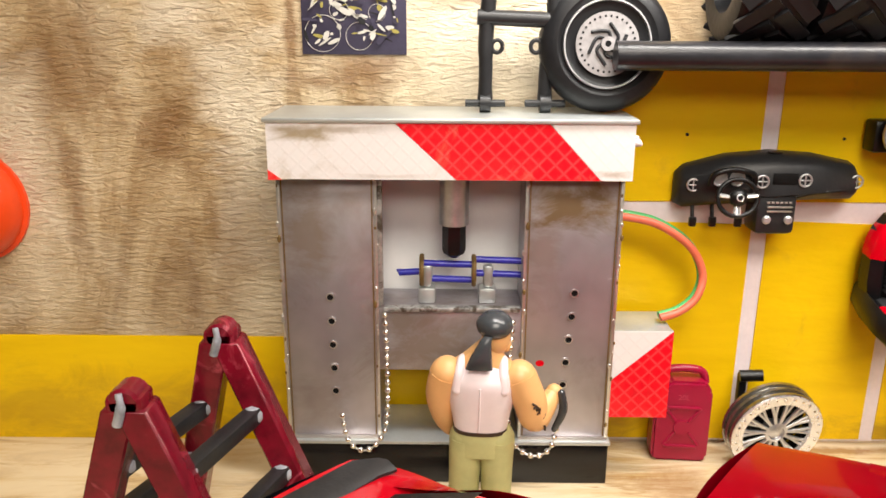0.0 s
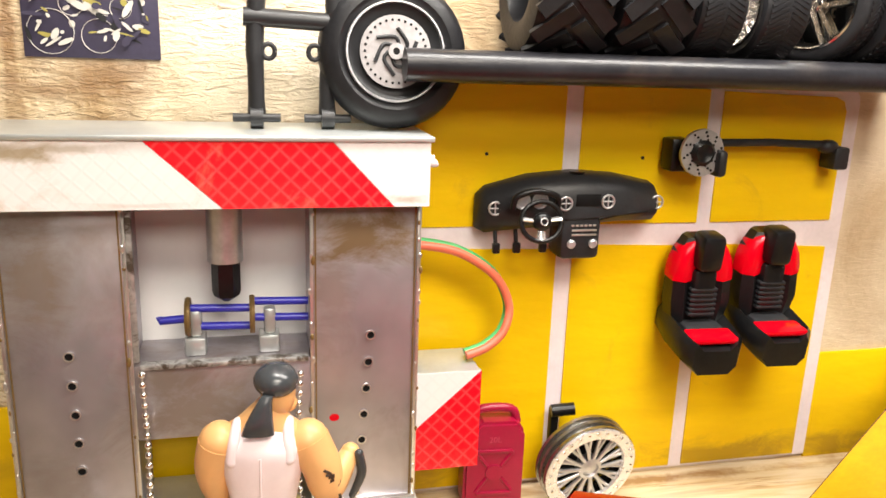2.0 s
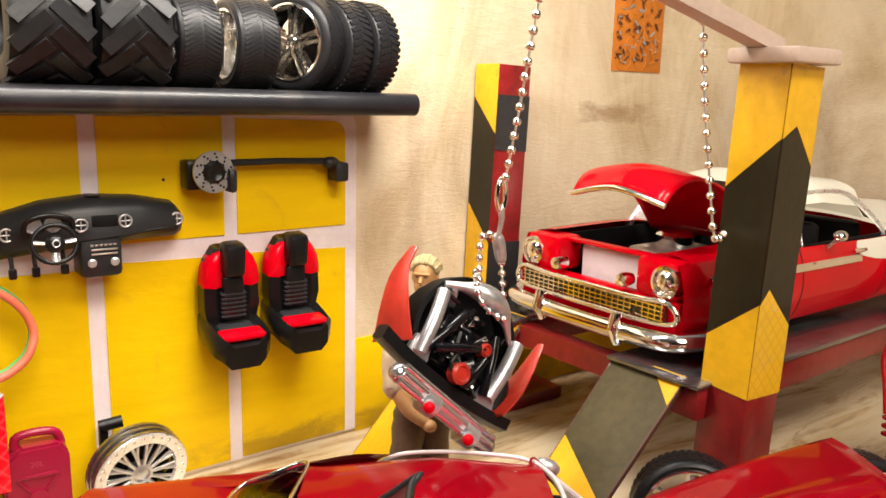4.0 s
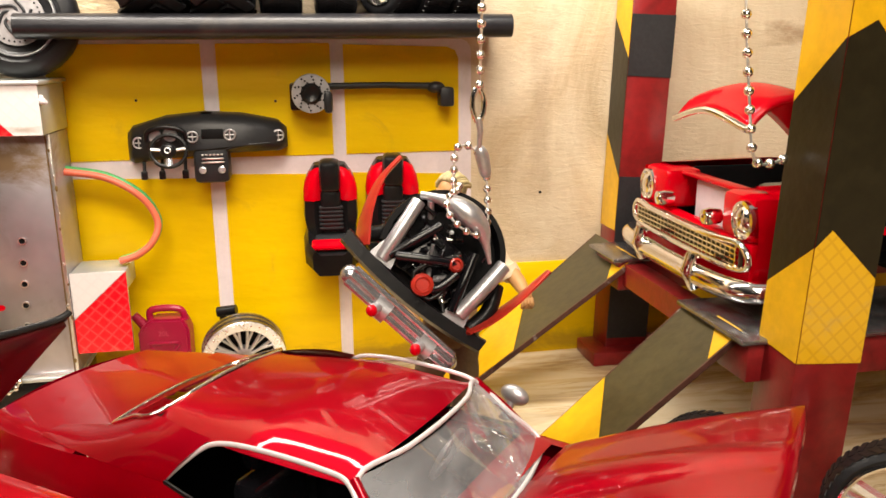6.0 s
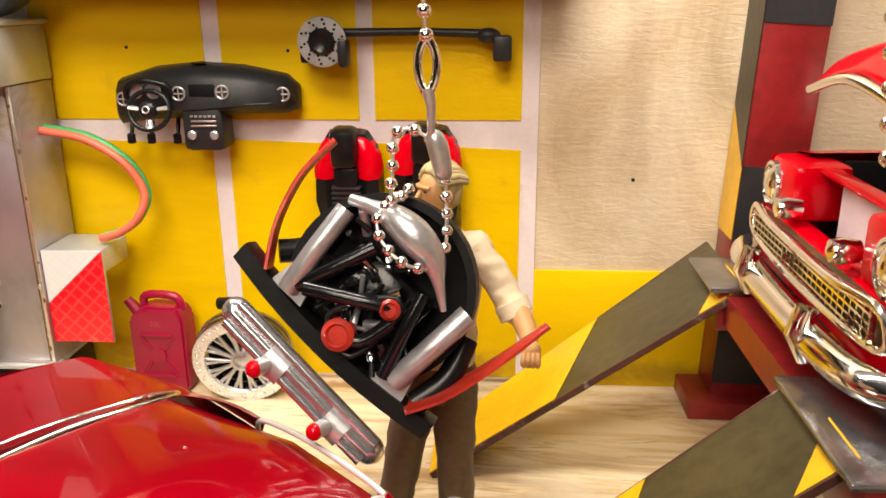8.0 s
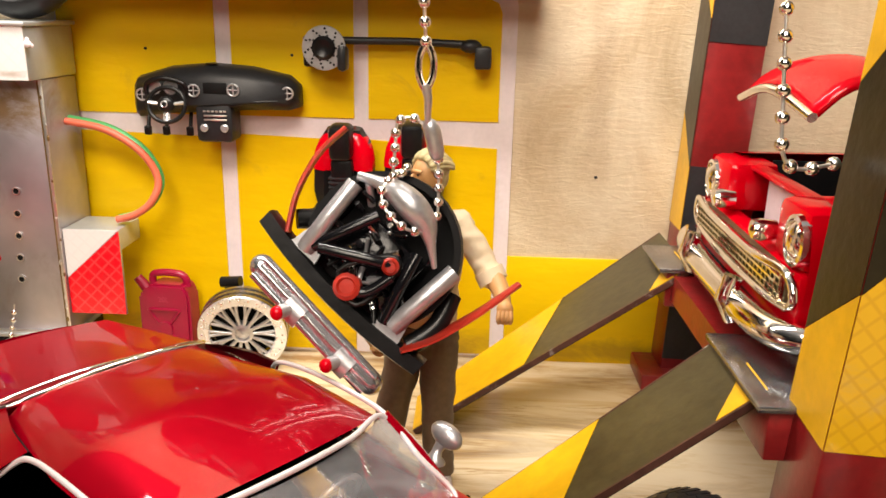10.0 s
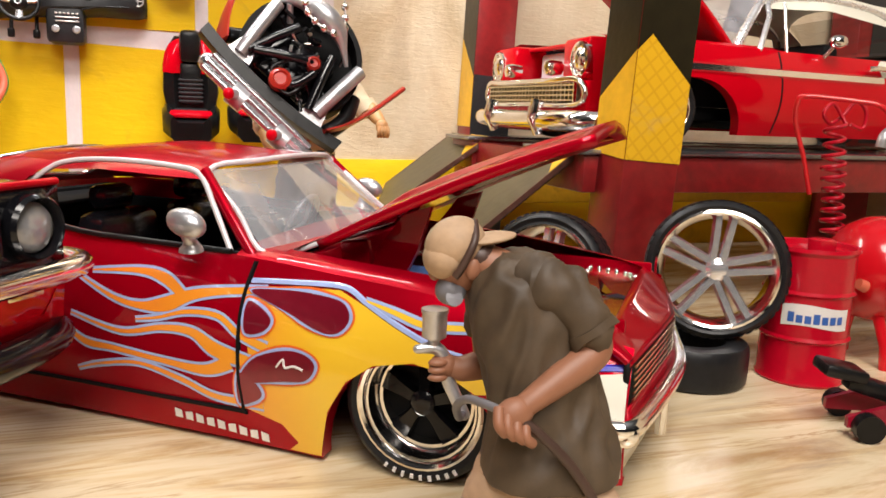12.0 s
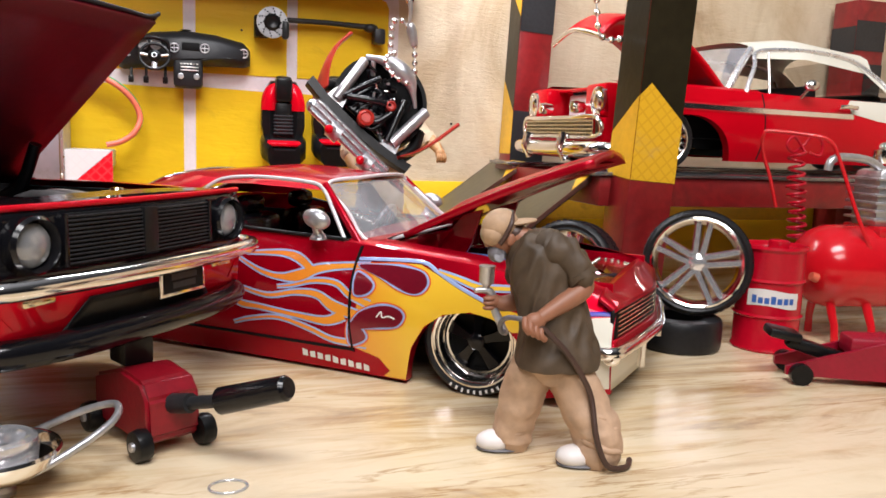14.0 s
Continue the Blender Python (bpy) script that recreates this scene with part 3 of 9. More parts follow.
for name, pts in (("white_tape", ((-1.16, 2.26), (0.02, 2.26), (-0.36, 2.612), (-1.16, 2.612))), ("red_tape", ((0.025, 2.26), (0.93, 2.26), (0.60, 2.612), (-0.355, 2.612))),
                  ("white_tape", ((0.935, 2.26), (1.13, 2.26), (1.13, 2.612), (0.605, 2.612))), ("red_tape", ((-1.16, 2.255), (-1.07, 2.255), (-1.16, 2.32)))):
    dy = 0.172 if len(pts) == 4 else 0.177
    part("tape", slab(B(), pts, lambda a, b, d: Vector((a, -dy - d, b)), 0.004), name, press, name.split("_")[0] + " reflective tape with a lozenge net")
part("inner_strip", box(B(), (-0.50, -0.002, 1.35), (-0.462, 0.03, 2.25), 0.006), "speckled_steel", press, "speckled grey inner strip")
part("bed_lip", box(B(), (-0.46, -0.03, 1.315), (0.47, 0.04, 1.345), 0.006), "speckled_steel", press, "rough-cut bright bed lip")
part("solder_blob", ball(ball(ball(B(), (1.145, -0.16, 2.50), (0.03, 0.02, 0.026), 10), (1.165, -0.15, 2.49), (0.018, 0.014, 0.016), 8), (1.14, -0.15, 2.53), (0.02, 0.014, 0.014), 8), "white_paint", press, "white blob of glue")
spatter = random.Random(12)
for x, n in ((-1.145, 16), (-0.505, 12), (0.49, 12), (1.115, 16)):
    for k in range(n):
        r = spatter.uniform(0.006, 0.014)
        part("weld_bead", ball(B(), (0, 0, 0), (r, r * 0.6, r * spatter.uniform(1.0, 2.6)), 8), "steel_edge" if k % 3 else "brass", press, at=(x + spatter.uniform(-0.012, 0.012), -0.012, 0.4 + 1.84 * (k + spatter.random()) / n))
part("ram", lathe(B(), [(0.0, 0), (0.10, 0), (0.10, 0.33), (0.0, 0.33)], 24, Matrix.Translation((0.015, 0.12, 1.90))), "dull_silver", press, "grey ram cylinder")
part("ram_tip", lathe(B(), [(0.02, 0.0), (0.07, 0.03), (0.08, 0.06), (0.08, 0.24), (0.0, 0.24)], 6, Matrix.Translation((0.015, 0.12, 1.66))), "black", press, "black hexagonal ram tip")
# part clamped on the bed
for x in (-0.17, 0.25):
    part("v_block", box(box(B(), (x - 0.06, 0.1, 1.33), (x + 0.06, 0.24, 1.44), 0.015), (x - 0.03, 0.12, 1.44), (x + 0.04, 0.2, 1.60), 0.02), "galvanised", press, "bright metal support block")
# side box with hose
part("side_box", box(B(), (1.125, 0.06, 1.0), (1.54, 0.42, 1.165), 0.01), "galvanised", press)
part("marker_board", box(B(), (1.125, 0.035, 0.5), (1.545, 0.06, 1.165), 0.004), "galvanised", press)
part("tape", slab(B(), [(1.125, 0.5), (1.545, 0.5), (1.545, 1.16), (1.125, 0.78)], lambda a, b, d: Vector((a, 0.034 - d, b)), 0.004), "red_tape", press, "red reflective tape with a lozenge net")
part("tape", slab(B(), [(1.125, 0.785), (1.54, 1.162), (1.125, 1.162)], lambda a, b, d: Vector((a, 0.034 - d, b)), 0.004), "white_tape", press, "white reflective tape with a lozenge net")

crank = thing("crankshaft", (0, 5.13, 1.54), label="blue plastic crankshaft with brown discs clamped in the press", category="crankshaft")
M["blue"] = mat("blue_plastic", (0.03, 0.03, 0.42), 0.35, 0, 0.2)
for p in ([(-0.36, 0, 0.02), (-0.36, 0, 0.0), (-0.20, 0, 0.01)], [(-0.20, 0, 0.07), (0.155, 0, 0.06)], [(-0.20, 0, -0.04), (0.155, 0, -0.05)], [(0.155, 0, 0.10), (0.48, 0, 0.09)], [(0.155, 0, -0.0), (0.48, 0, -0.01)]):
    part("rod", tube(B(), p, 0.024, 8), "blue", crank, "blue rod")
for x in (-0.205, 0.155):
    part("disc", lathe(B(), [(0, -0.015), (0.11, -0.015), (0.115, 0), (0.11, 0.015), (0, 0.015)], 20, Matrix.Translation((x, 0, 0.02)) @ Matrix.Rotation(radians(90), 4, "Y")), "brass", crank, "brown disc")

hose = thing("air_hose", (1.12, 5.25, 1.93), label="red and green twin hose looping from the press", category="hose")
M["salmon"] = mat("salmon_red_rubber", (0.62, 0.13, 0.07), 0.4, 0, 0.15)
M["green"] = mat("green_rubber", (0.06, 0.36, 0.11), 0.4, 0, 0.15)
for n, dz, dy, m in (("red_hose", 0.0, 0.0, "salmon"), ("green_hose", 0.012, 0.05, "green")):
    part(n, tube(B(), curve([(0, dy, dz), (0.3, dy, -0.06 + dz), (0.55, dy, -0.22 + dz), (0.66, dy, -0.42), (0.62, dy - 0.05, -0.58), (0.5, dy - 0.08, -0.68), (0.36, dy - 0.1, -0.72)], 8), 0.028, 10), m, hose)

# ---- four-post car lift ----
M["ramp_rim"] = mat("rusty_ramp_edge", (0.085, 0.035, 0.025), 0.4, 0.2, 0.4, 3.0, 0.5, 16, dirt=(0.30, 0.26, 0.24), dirt_at=(0.6, 0.72), dirt_size=6.0)
lift = thing("car_lift", (0, 0, 0), label="dark red four-post car lift with black and yellow hazard paint", category="car lift")


def lift_post(x, y, w, d, h, lean, bands_front, bands_left, spin=0.0):
    """A square post; each band is a polygon of (across, up, colour) on its front or left face."""
    root = part("post", box(B(), (-w / 2, -d / 2, 0.0), (w / 2, d / 2, h), 0.012), "lift_red", lift, "dark red square post", at=(x, y, 0.0), turn=(0, lean, spin))
    for m, pts in bands_front:
        part("painted_band", slab(B(), [(a * w / 2, b) for a, b in pts], lambda a, b, dd: Vector((a, -d / 2 - 0.003 - dd, b)), 0.003), m, root, "yellow taped band" if "tape" in m else m.split("_")[1] + " painted band")
    for m, pts in bands_left:
        part("painted_band", slab(B(), [(a * d / 2, b) for a, b in pts], lambda a, b, dd: Vector((-w / 2 - 0.003 - dd, a, b)), 0.003), m, root, m.split("_")[1] + " painted band")
    return root


Y, K = "lift_yellow", "lift_black"
lift_post(5.706, 2.48, 0.40, 0.36, 3.36, 3.0,
          [(Y, [(-1, 2.88), (-0.25, 2.97), (1, 2.71), (1, 3.36), (-1, 3.36)]), (K, [(-1, 1.79), (-0.55, 1.89), (1, 1.62), (1, 2.705), (-0.25, 2.965), (-1, 2.875)]), ("yellow_tape", [(-1, 1.13), (1, 1.125), (1, 1.615), (-0.55, 1.885), (-1, 1.785)])],
          [(Y, [(-1, 2.88), (1, 2.54), (1, 3.36), (-1, 3.36)]), (K, [(-1, 1.79), (1, 1.51), (1, 2.535), (-1, 2.875)]), (Y, [(-1, 1.13), (1, 1.16), (1, 1.505), (-1, 1.785)])])
M["band_black"] = mat("flat_black_paint", (0.02, 0.02, 0.022), 0.45, 0, 0.4, 2.0, 0.3, dirt=(0.12, 0.02, 0.015), dirt_at=(0.66, 0.8))
lift_post(5.865, 5.36, 0.40, 0.33, 3.40, 2.0,
          [("band_black", [(-1, 2.605), (1, 2.595), (1, 3.12), (-1, 3.12)]), ("band_black", [(-1, 1.05), (1, 1.05), (1, 1.72), (-1, 1.73)]), ("band_black", [(-1, 0.21), (1, 0.21), (1, 0.78), (-1, 0.78)])],
          [(Y, [(-1, 2.76), (1, 3.10), (1, 3.40), (-1, 3.40)]), (K, [(-1, 1.72), (1, 2.08), (1, 3.095), (-1, 2.755)]), (Y, [(-1, 1.24), (1, 1.24), (1, 2.075), (-1, 1.715)])])
lift_post(10.44, 5.22, 0.46, 0.40, 3.30, 0,
          [("band_black", [(-1, 2.68), (1, 2.68), (1, 3.05), (-1, 3.05)]), ("band_black", [(-0.2, 1.2), (1, 1.2), (1, 2.52), (-0.2, 2.52)])], [("band_black", [(-1, 2.66), (1, 2.66), (1, 2.98), (-1, 2.98)]), ("band_black", [(-1, 1.0), (1, 1.0), (1, 2.0), (-1, 2.0)])])
lift_post(10.25, 2.36, 0.4, 0.42, 3.36, 0, [], [])
part("foot_plate", box(B(), (5.50, 5.05, 0.0), (6.7, 5.5, 0.13), 0.015), "lift_red", lift, "dark red foot plate")
part("foot_plate", box(B(), (5.45, 2.15, 0.0), (6.15, 2.8, 0.06), 0.015), "lift_red", lift, "dark red foot plate")
for y0, y1 in ((2.60, 3.36), (4.50, 5.0)):
    part("runway", box(B(), (5.46, y0, 0.90), (10.2, y1, 1.145), 0.015), "lift_red", lift, "dark red runway beam")
    part("deck", box(B(), (5.40, y0 - 0.03, 1.148), (10.2, y1 + 0.03, 1.18), 0.008), "deck_metal", lift, "grey runway deck")
bm = B()
slab(bm, [(2.62, 1.13), (5.0, 1.13), (5.0, 0.95), (2.62, 0.95)], lambda a, b, d: Vector((5.50 + d, a, b)), 0.16)
part("cross_beam", bm, "lift_red", lift, "dark red cross beam")
part("skirting_stripe", box(B(), (6.2, 5.3, 0.5), (10.0, 5.36, 0.9), 0.01), "lift_yellow", lift, "yellow rear rail")
for (xa, ya0, ya1), (xb, yb0, yb1) in (((5.60, 4.49, 5.36), (3.80, 4.27, 4.75)), ((5.50, 2.74, 3.37), (3.94, 2.62, 3.12))):
    za = 1.18
    far0, far1, near0, near1 = Vector((xb, yb1, 0.03)), Vector((xa, ya1, za)), Vector((xb, yb0, 0.03)), Vector((xa, ya0, za))
    nrm = (far1 - far0).cross(near0 - far0).normalized()
    nrm = nrm if nrm.z > 0 else -nrm

    def on_ramp(a, b, d):
        return far0.lerp(far1, a).lerp(near0.lerp(near1, a), b) + nrm * (d - 0.045)

    ramp = part("ramp", slab(B(), [(0, 0), (1, 0), (1, 1), (0, 1)], on_ramp, 0.045), "ramp_face", lift, "dark oil-stained ramp plate")
    for b0 in (-0.02, 1.0):
        part("ramp_edge", slab(B(), [(0.0, b0), (1.0, b0), (1.0, b0 + 0.02), (0.0, b0 + 0.02)], lambda a, b, d: on_ramp(a, b, d + 0.012), 0.035), "ramp_rim", ramp, "rust-brown ramp edge")
    part("painted_end", slab(B(), [(0.0, 0.0), (0.59, 0.0), (0.41, 1.0), (0.0, 1.0)], lambda a, b, d: on_ramp(a, b, 0.048 + d), 0.003), "lift_yellow", ramp, "yellow painted end")
    part("painted_end", slab(B(), [(1.0, 0.55), (1.0, 1.0), (0.86, 1.0)], lambda a, b, d: on_ramp(a, b, 0.048 + d), 0.003), "lift_yellow", ramp, "yellow painted end")

# ---- wall shelf ----
M["pipe_black"] = mat("worn_black_pipe", (0.014, 0.014, 0.017), 0.3, 0, 0.4, 2, 0.3, dirt=(0.05, 0.04, 0.035), dirt_at=(0.6, 0.8), spec=0.35)
shelf = thing("wall_shelf", (1.0, 4.86, 2.93), label="black pipe-fronted shelf fixed to the wall, full of tyres", category="shelf")
part("board", box(B(), (0.02, 0.07, 0.08), (3.62, 0.66, 0.16), 0.01), "satin_black", shelf)
bm = B()
tube(bm, [(0, 0.08, 0.09), (3.64, 0.08, 0.09)], 0.09, 20)
part("front_pipe", bm, "pipe_black", shelf, "satin black round front pipe")
# ---- wheels ----
def wheel_matrix(side):
    """Turns a z-axis lathe so that its outer face looks along side * y."""
    return Matrix.Rotation(radians(-90 * side), 4, "X")


def tyre_profile(r, w, rim):
    h = w / 2
    return [(rim, -h * 0.86), (rim * 1.03, -h * 0.98), ((r + rim) / 2, -h * 1.06), (r * 0.95, -h * 0.98), (r * 0.99, -h * 0.82), (r, -h * 0.4), (r, h * 0.4), (r * 0.99, h * 0.82), (r * 0.95, h * 0.98),
            ((r + rim) / 2, h * 1.06), (rim * 1.03, h * 0.98), (rim, h * 0.86)]


def wheel_parts(owner, at, r, w, rim, style, side=-1, turn=(0, 0, 0), name="wheel", rim_mat="chrome", spoke_mat=None, tread=0, tyre_label="black rubber tyre"):
    """A wheel under owner: tyre, rim barrel, spokes and hub. Outer face towards side * y."""
    m = wheel_matrix(side)
    n = 36
    bm = B()
    prof = tyre_profile(r, w, rim)
    rows = [[m @ Vector((pr * math.cos(2 * math.pi * k / n), pr * math.sin(2 * math.pi * k / n), ph)) for k in range(n)] for pr, ph in prof]
    ring_loft(bm, rows + [rows[0]], caps=False)
    bmesh.ops.remove_doubles(bm, verts=bm.verts, dist=1e-5)
    for k in range(tread):
        a = 2 * math.pi * k / tread
        for s in (-1, 1):
            q = m @ Matrix.Rotation(a + s * 0.06, 4, "Z")
            c = q @ Vector((r * 1.0, 0, s * w * 0.23))
            rot = (q @ Matrix.Rotation(s * 0.45, 4, "X")).to_3x3()
            hh = Vector((0.0018, math.pi * r * 0.62 / tread, w * 0.21))
            part("tread_block", box(B(), -hh, hh, 0.0, rot), "rubber", owner, at=c)
    tyre = part("tyre", bm, "rubber", owner, tyre_label, at=at, turn=turn)
    bm = B()
    h = w / 2
    inner = 0.16 if style != "open" else 0.9
    barrel = [(rim * 1.03, h * 0.9), (rim * 1.03, h * 1.03), (rim * 0.99, h * 1.06), (rim * 0.95, h * 1.0), (rim * 0.9, h * 0.6), (rim * 0.86, -h * 0.2), (rim * 0.88, -h * 0.8), (rim * 1.0, -h * 0.9)]
    if style == "five":
        barrel = [(rim * 1.03, h * 0.9), (rim * 1.03, h * 1.03), (rim * 0.99, h * 1.06), (rim * 0.94, h * 1.0), (rim * 0.91, h * 0.8), (rim * 0.905, h * 0.86), (rim * 0.87, h * 0.84), (rim * 0.86, h * 0.7), (rim * 0.80, h * 0.12), (rim * 0.785, h * 0.24), (rim * 0.735, h * 0.22), (rim * 0.72, h * 0.05), (rim * 0.72, -h * 0.8)]
    lathe_open(bm, barrel, n, m)
    part("rim", bm, rim_mat, owner, "polished rim" if rim_mat == "chrome" else "", at=at, turn=turn)
    sm = spoke_mat or rim_mat
    bm = B()
    if style == "five":
        for k in range(5):
            q = m @ Matrix.Rotation(2 * math.pi * k / 5 + 0.3, 4, "Z")
            rings = []
            for rr, ww, zz in ((rim * 0.12, rim * 0.10, h * 0.42), (rim * 0.36, rim * 0.12, h * 0.30), (rim * 0.74, rim * 0.20, h * 0.1)):
                rings.append([q @ Vector(p) for p in ((rr, -ww, zz - 0.03), (rr, ww, zz - 0.03), (rr, ww * 0.75, zz + 0.02), (rr, -ww * 0.75, zz + 0.02))])
            ring_loft(bm, rings)
    elif style == "twin":
        for k in range(5):
            for s in (-1, 1):
                q = m @ Matrix.Rotation(2 * math.pi * k / 5 + 0.2, 4, "Z")
                rings = []
                for rr, off, zz in ((rim * 0.1, rim * 0.08, h * 0.56), (rim * 0.5, rim * 0.10, h * 0.6), (rim * 0.95, rim * 0.13, h * 0.66)):
                    ww = rim * 0.082
                    rings.append([q @ Vector(p) for p in ((rr, s * off - ww, zz - 0.05), (rr, s * off + ww, zz - 0.05), (rr, s * off + ww * 0.6, zz + 0.015), (rr, s * off - ww * 0.6, zz + 0.015))])
                ring_loft(bm, rings)
    elif style in ("mesh", "wire"):
        count = 14 if style == "mesh" else 20
        for k in range(count):
            for s in (-1, 1):
                a = 2 * math.pi * k / count
                tube(bm, [m @ Vector((rim * 0.2 * math.cos(a), rim * 0.2 * math.sin(a), h * 0.62)), m @ Vector((rim * 0.55 * math.cos(a + s * 0.04), rim * 0.55 * math.sin(a + s * 0.04), h * 0.62)),
                          m @ Vector((rim * 0.9 * math.cos(a + s * 0.13), rim * 0.9 * math.sin(a + s * 0.13), h * 0.55))], rim * (0.03 if style == "mesh" else 0.018), 5)
    part("spokes", bm, sm, owner, "", at=at, turn=turn)
    bm = B()
    lathe(bm, [(rim * 0.2, h * 0.2), (rim * 0.2, h * 0.66), (rim * 0.15, h * 0.74), (rim * 0.06, h * 0.78)], 20, m)
    part("hub", bm, sm, owner, at=at, turn=turn)
    if style == "five":
        bm = B()
        lathe(bm, [(rim * 0.72, -h * 0.3), (rim * 0.72, -h * 0.25)], 24, m)
        part("brake_disc", bm, "dark", owner, at=at, turn=turn)
    return tyre


def lathe_open(bm, profile, n, m):
    rows = [[m @ Vector((r * math.cos(2 * math.pi * k / n), r * math.sin(2 * math.pi * k / n), h)) for k in range(n)] for r, h in profile]
    ring_loft(bm, rows, caps=False)
    return bm


# ---- cars: x forward, y to the left, z up; the origin on the ground under the front axle ----
def table(rows):
    """A smooth function through (x, value) pairs."""
    xs, vs = [r[0] for r in rows], [r[1] for r in rows]

    def f(x):
        if x <= xs[0]:
            return vs[0]
        for a, b, va, vb in zip(xs, xs[1:], vs, vs[1:]):
            if x <= b:
                u = (x - a) / (b - a)
                return va + (vb - va) * u
        return vs[-1]

    return lambda x, e=0.06: (f(x - e) + f(x) * 2 + f(x + e)) / 4


class Shell:
    """The outer skin of a car body, by its lines along x."""

    def __init__(self, front, rear, width, belt, sill, arches, low=0.92, high=0.93, crown=0.05, bulge=0.5):
        self.front, self.rear, self.width, self.belt, self.sill, self.arches = front, rear, table(width), table(belt), table(sill), arches
        self.low, self.high, self.crown, self.bulge = low, high, crown, bulge

    def side(self, x, z):
        q = min(1.0, max(0.0, (z - self.sill(x)) / max(0.05, self.belt(x) - self.sill(x))))
        k = self.bulge
        s = 1 - (1 - self.low) * max(0, (k - q) / k) ** 2 - (1 - self.high) * max(0, (q - k) / (1 - k)) ** 2.2
        return self.width(x) * s

    def foot(self, x):
        z = self.sill(x)
        for c, hw, top in self.arches:
            u = (x - c) / hw
            if abs(u) < 1:
                z = max(z, top * (1 - abs(u) ** 2.3) ** 0.5)
        return z

    def xs(self, n):
        base = {self.rear + (self.front - self.rear) * i / n for i in range(n + 1)}
        for c, hw, top in self.arches:
            base |= {c + hw * math.cos(math.pi * i / 20) for i in range(21) if self.rear < c + hw * math.cos(math.pi * i / 20) < self.front}
        return sorted(base)

    def sides(self, s, n=64, rows=9):
        bm = B()
        cols = []
        for x in self.xs(n):
            z0, z1 = self.foot(x), self.belt(x)
            col = [bm.verts.new((x, s * (self.side(x, z0) - 0.09), z0 + 0.0))]
            col += [bm.verts.new((x, s * self.side(x, z0 + (z1 - z0) * j / rows), z0 + (z1 - z0) * j / rows)) for j in range(rows + 1)]
            cols.append(col)
        for a, b in zip(cols, cols[1:]):
            for j in range(len(a) - 1):
                vface(bm, (a[j], b[j], b[j + 1], a[j + 1]))
        return bm

    def top(self, x0, x1, gap, n=24, m=10, crown=None):
        """The upper skin from x0 to x1 outside the opening gap(x), a half width."""
        bm = B()
        crown = self.crown if crown is None else crown
        for s in (-1, 1):
            def f(u, v):
                x = x0 + (x1 - x0) * u
                e = self.side(x, self.belt(x))
                y = e + (gap(x) - e) * v
                edge = 1 - (y / e) ** 2
                return Vector((x, s * y, self.belt(x) + crown * edge + 0.018 * min(1, (e - y) / 0.05)))
            sheet(bm, n, m, f)
        bmesh.ops.remove_doubles(bm, verts=bm.verts, dist=1e-4)
        return bm

    def cap(self, x, lean=0.0, z0=None, n=16, m=8, bow=0.06):
        """The closing skin at the nose or the tail."""
        bm = B()
        d = 1 if x > (self.front + self.rear) / 2 else -1
        xe = x - d * 0.001

        def f(u, v):
            lo, hi = (z0 if z0 is not None else self.foot(xe)), self.belt(xe)
            z = lo + (hi - lo) * v
            y = (2 * u - 1) * self.side(xe, z)
            top = self.crown * (1 - (2 * u - 1) ** 2) * v
            return Vector((x + d * bow * (1 - (2 * u - 1) ** 2) + lean * v, y, z + top))

        sheet(bm, n, m, f)
        return bm

    def strip(self, pts, s, half, off=0.004):
        """A thin line laid on the flank through (x, z) points."""
        bm = B()
        line = curve([(x, z, 0) for x, z in pts], 8)
        rows = []
        for i, p in enumerate(line):
            d = (line[min(i + 1, len(line) - 1)] - line[max(i - 1, 0)]).normalized()
            nrm = Vector((-d.y, d.x, 0))
            rows.append([Vector((q.x, s * (self.side(q.x, q.y) + o), q.y)) for q, o in ((p + nrm * half, 0.0), (p + nrm * half * 0.6, off), (p - nrm * half * 0.6, off), (p - nrm * half, 0.0))])
        ring_loft(bm, rows, caps=False, closed=False)
        return bm

    def decal(self, outline, s, off):
        """A flat shape of (x, z) points laid on the flank."""
        bm = B()
        vs = [bm.verts.new((x, z, 0)) for x, z in outline]
        f = bm.faces.new(vs)
        bmesh.ops.triangulate(bm, faces=[f])
        for _ in range(4):
            long = [e for e in bm.edges if e.calc_length() > 0.06]
            if long:
                bmesh.ops.subdivide_edges(bm, edges=long, cuts=1)
                bmesh.ops.triangulate(bm, faces=bm.faces)
        for v in bm.verts:
            x, z = v.co.x, v.co.y
            v.co = Vector((x, s * (self.side(x, z) + off), z))
        return bm


def split_sides(bm):
    """Two meshes out of one, parted along the car's middle."""
    other = bm.copy()
    for b, s in ((bm, 1), (other, -1)):
        bmesh.ops.delete(b, geom=[v for v in b.verts if v.co.y * s < 0], context="VERTS")
    return bm, other


def roof_skin(front, mid, rear, drop=0.05, n=18, m=12, power=2.4):
    """A roof through three cross lines, each (x at the middle, x at the edge, half width, z middle, z edge)."""
    bm = B()

    def f(u, v):
        a, b, k = (front, mid, u * 2) if u < 0.5 else (mid, rear, u * 2 - 1)
        k = k if not 0 < k < 1 else k
        xm, xe, hw, zm, ze = (p + (q - p) * k for p, q in zip(a, b))
        t = 2 * v - 1
        r = abs(t)
        return Vector((xm + (xe - xm) * r ** 2, hw * t, zm + (ze - zm) * r ** power - drop * max(0, (r - 0.88) / 0.12) ** 2))

    sheet(bm, n, m, f)
    for _ in range(2):
        bmesh.ops.smooth_vert(bm, verts=[v for v in bm.verts if not v.is_boundary], factor=0.5, use_axis_x=True, use_axis_y=True, use_axis_z=True)
    return bm


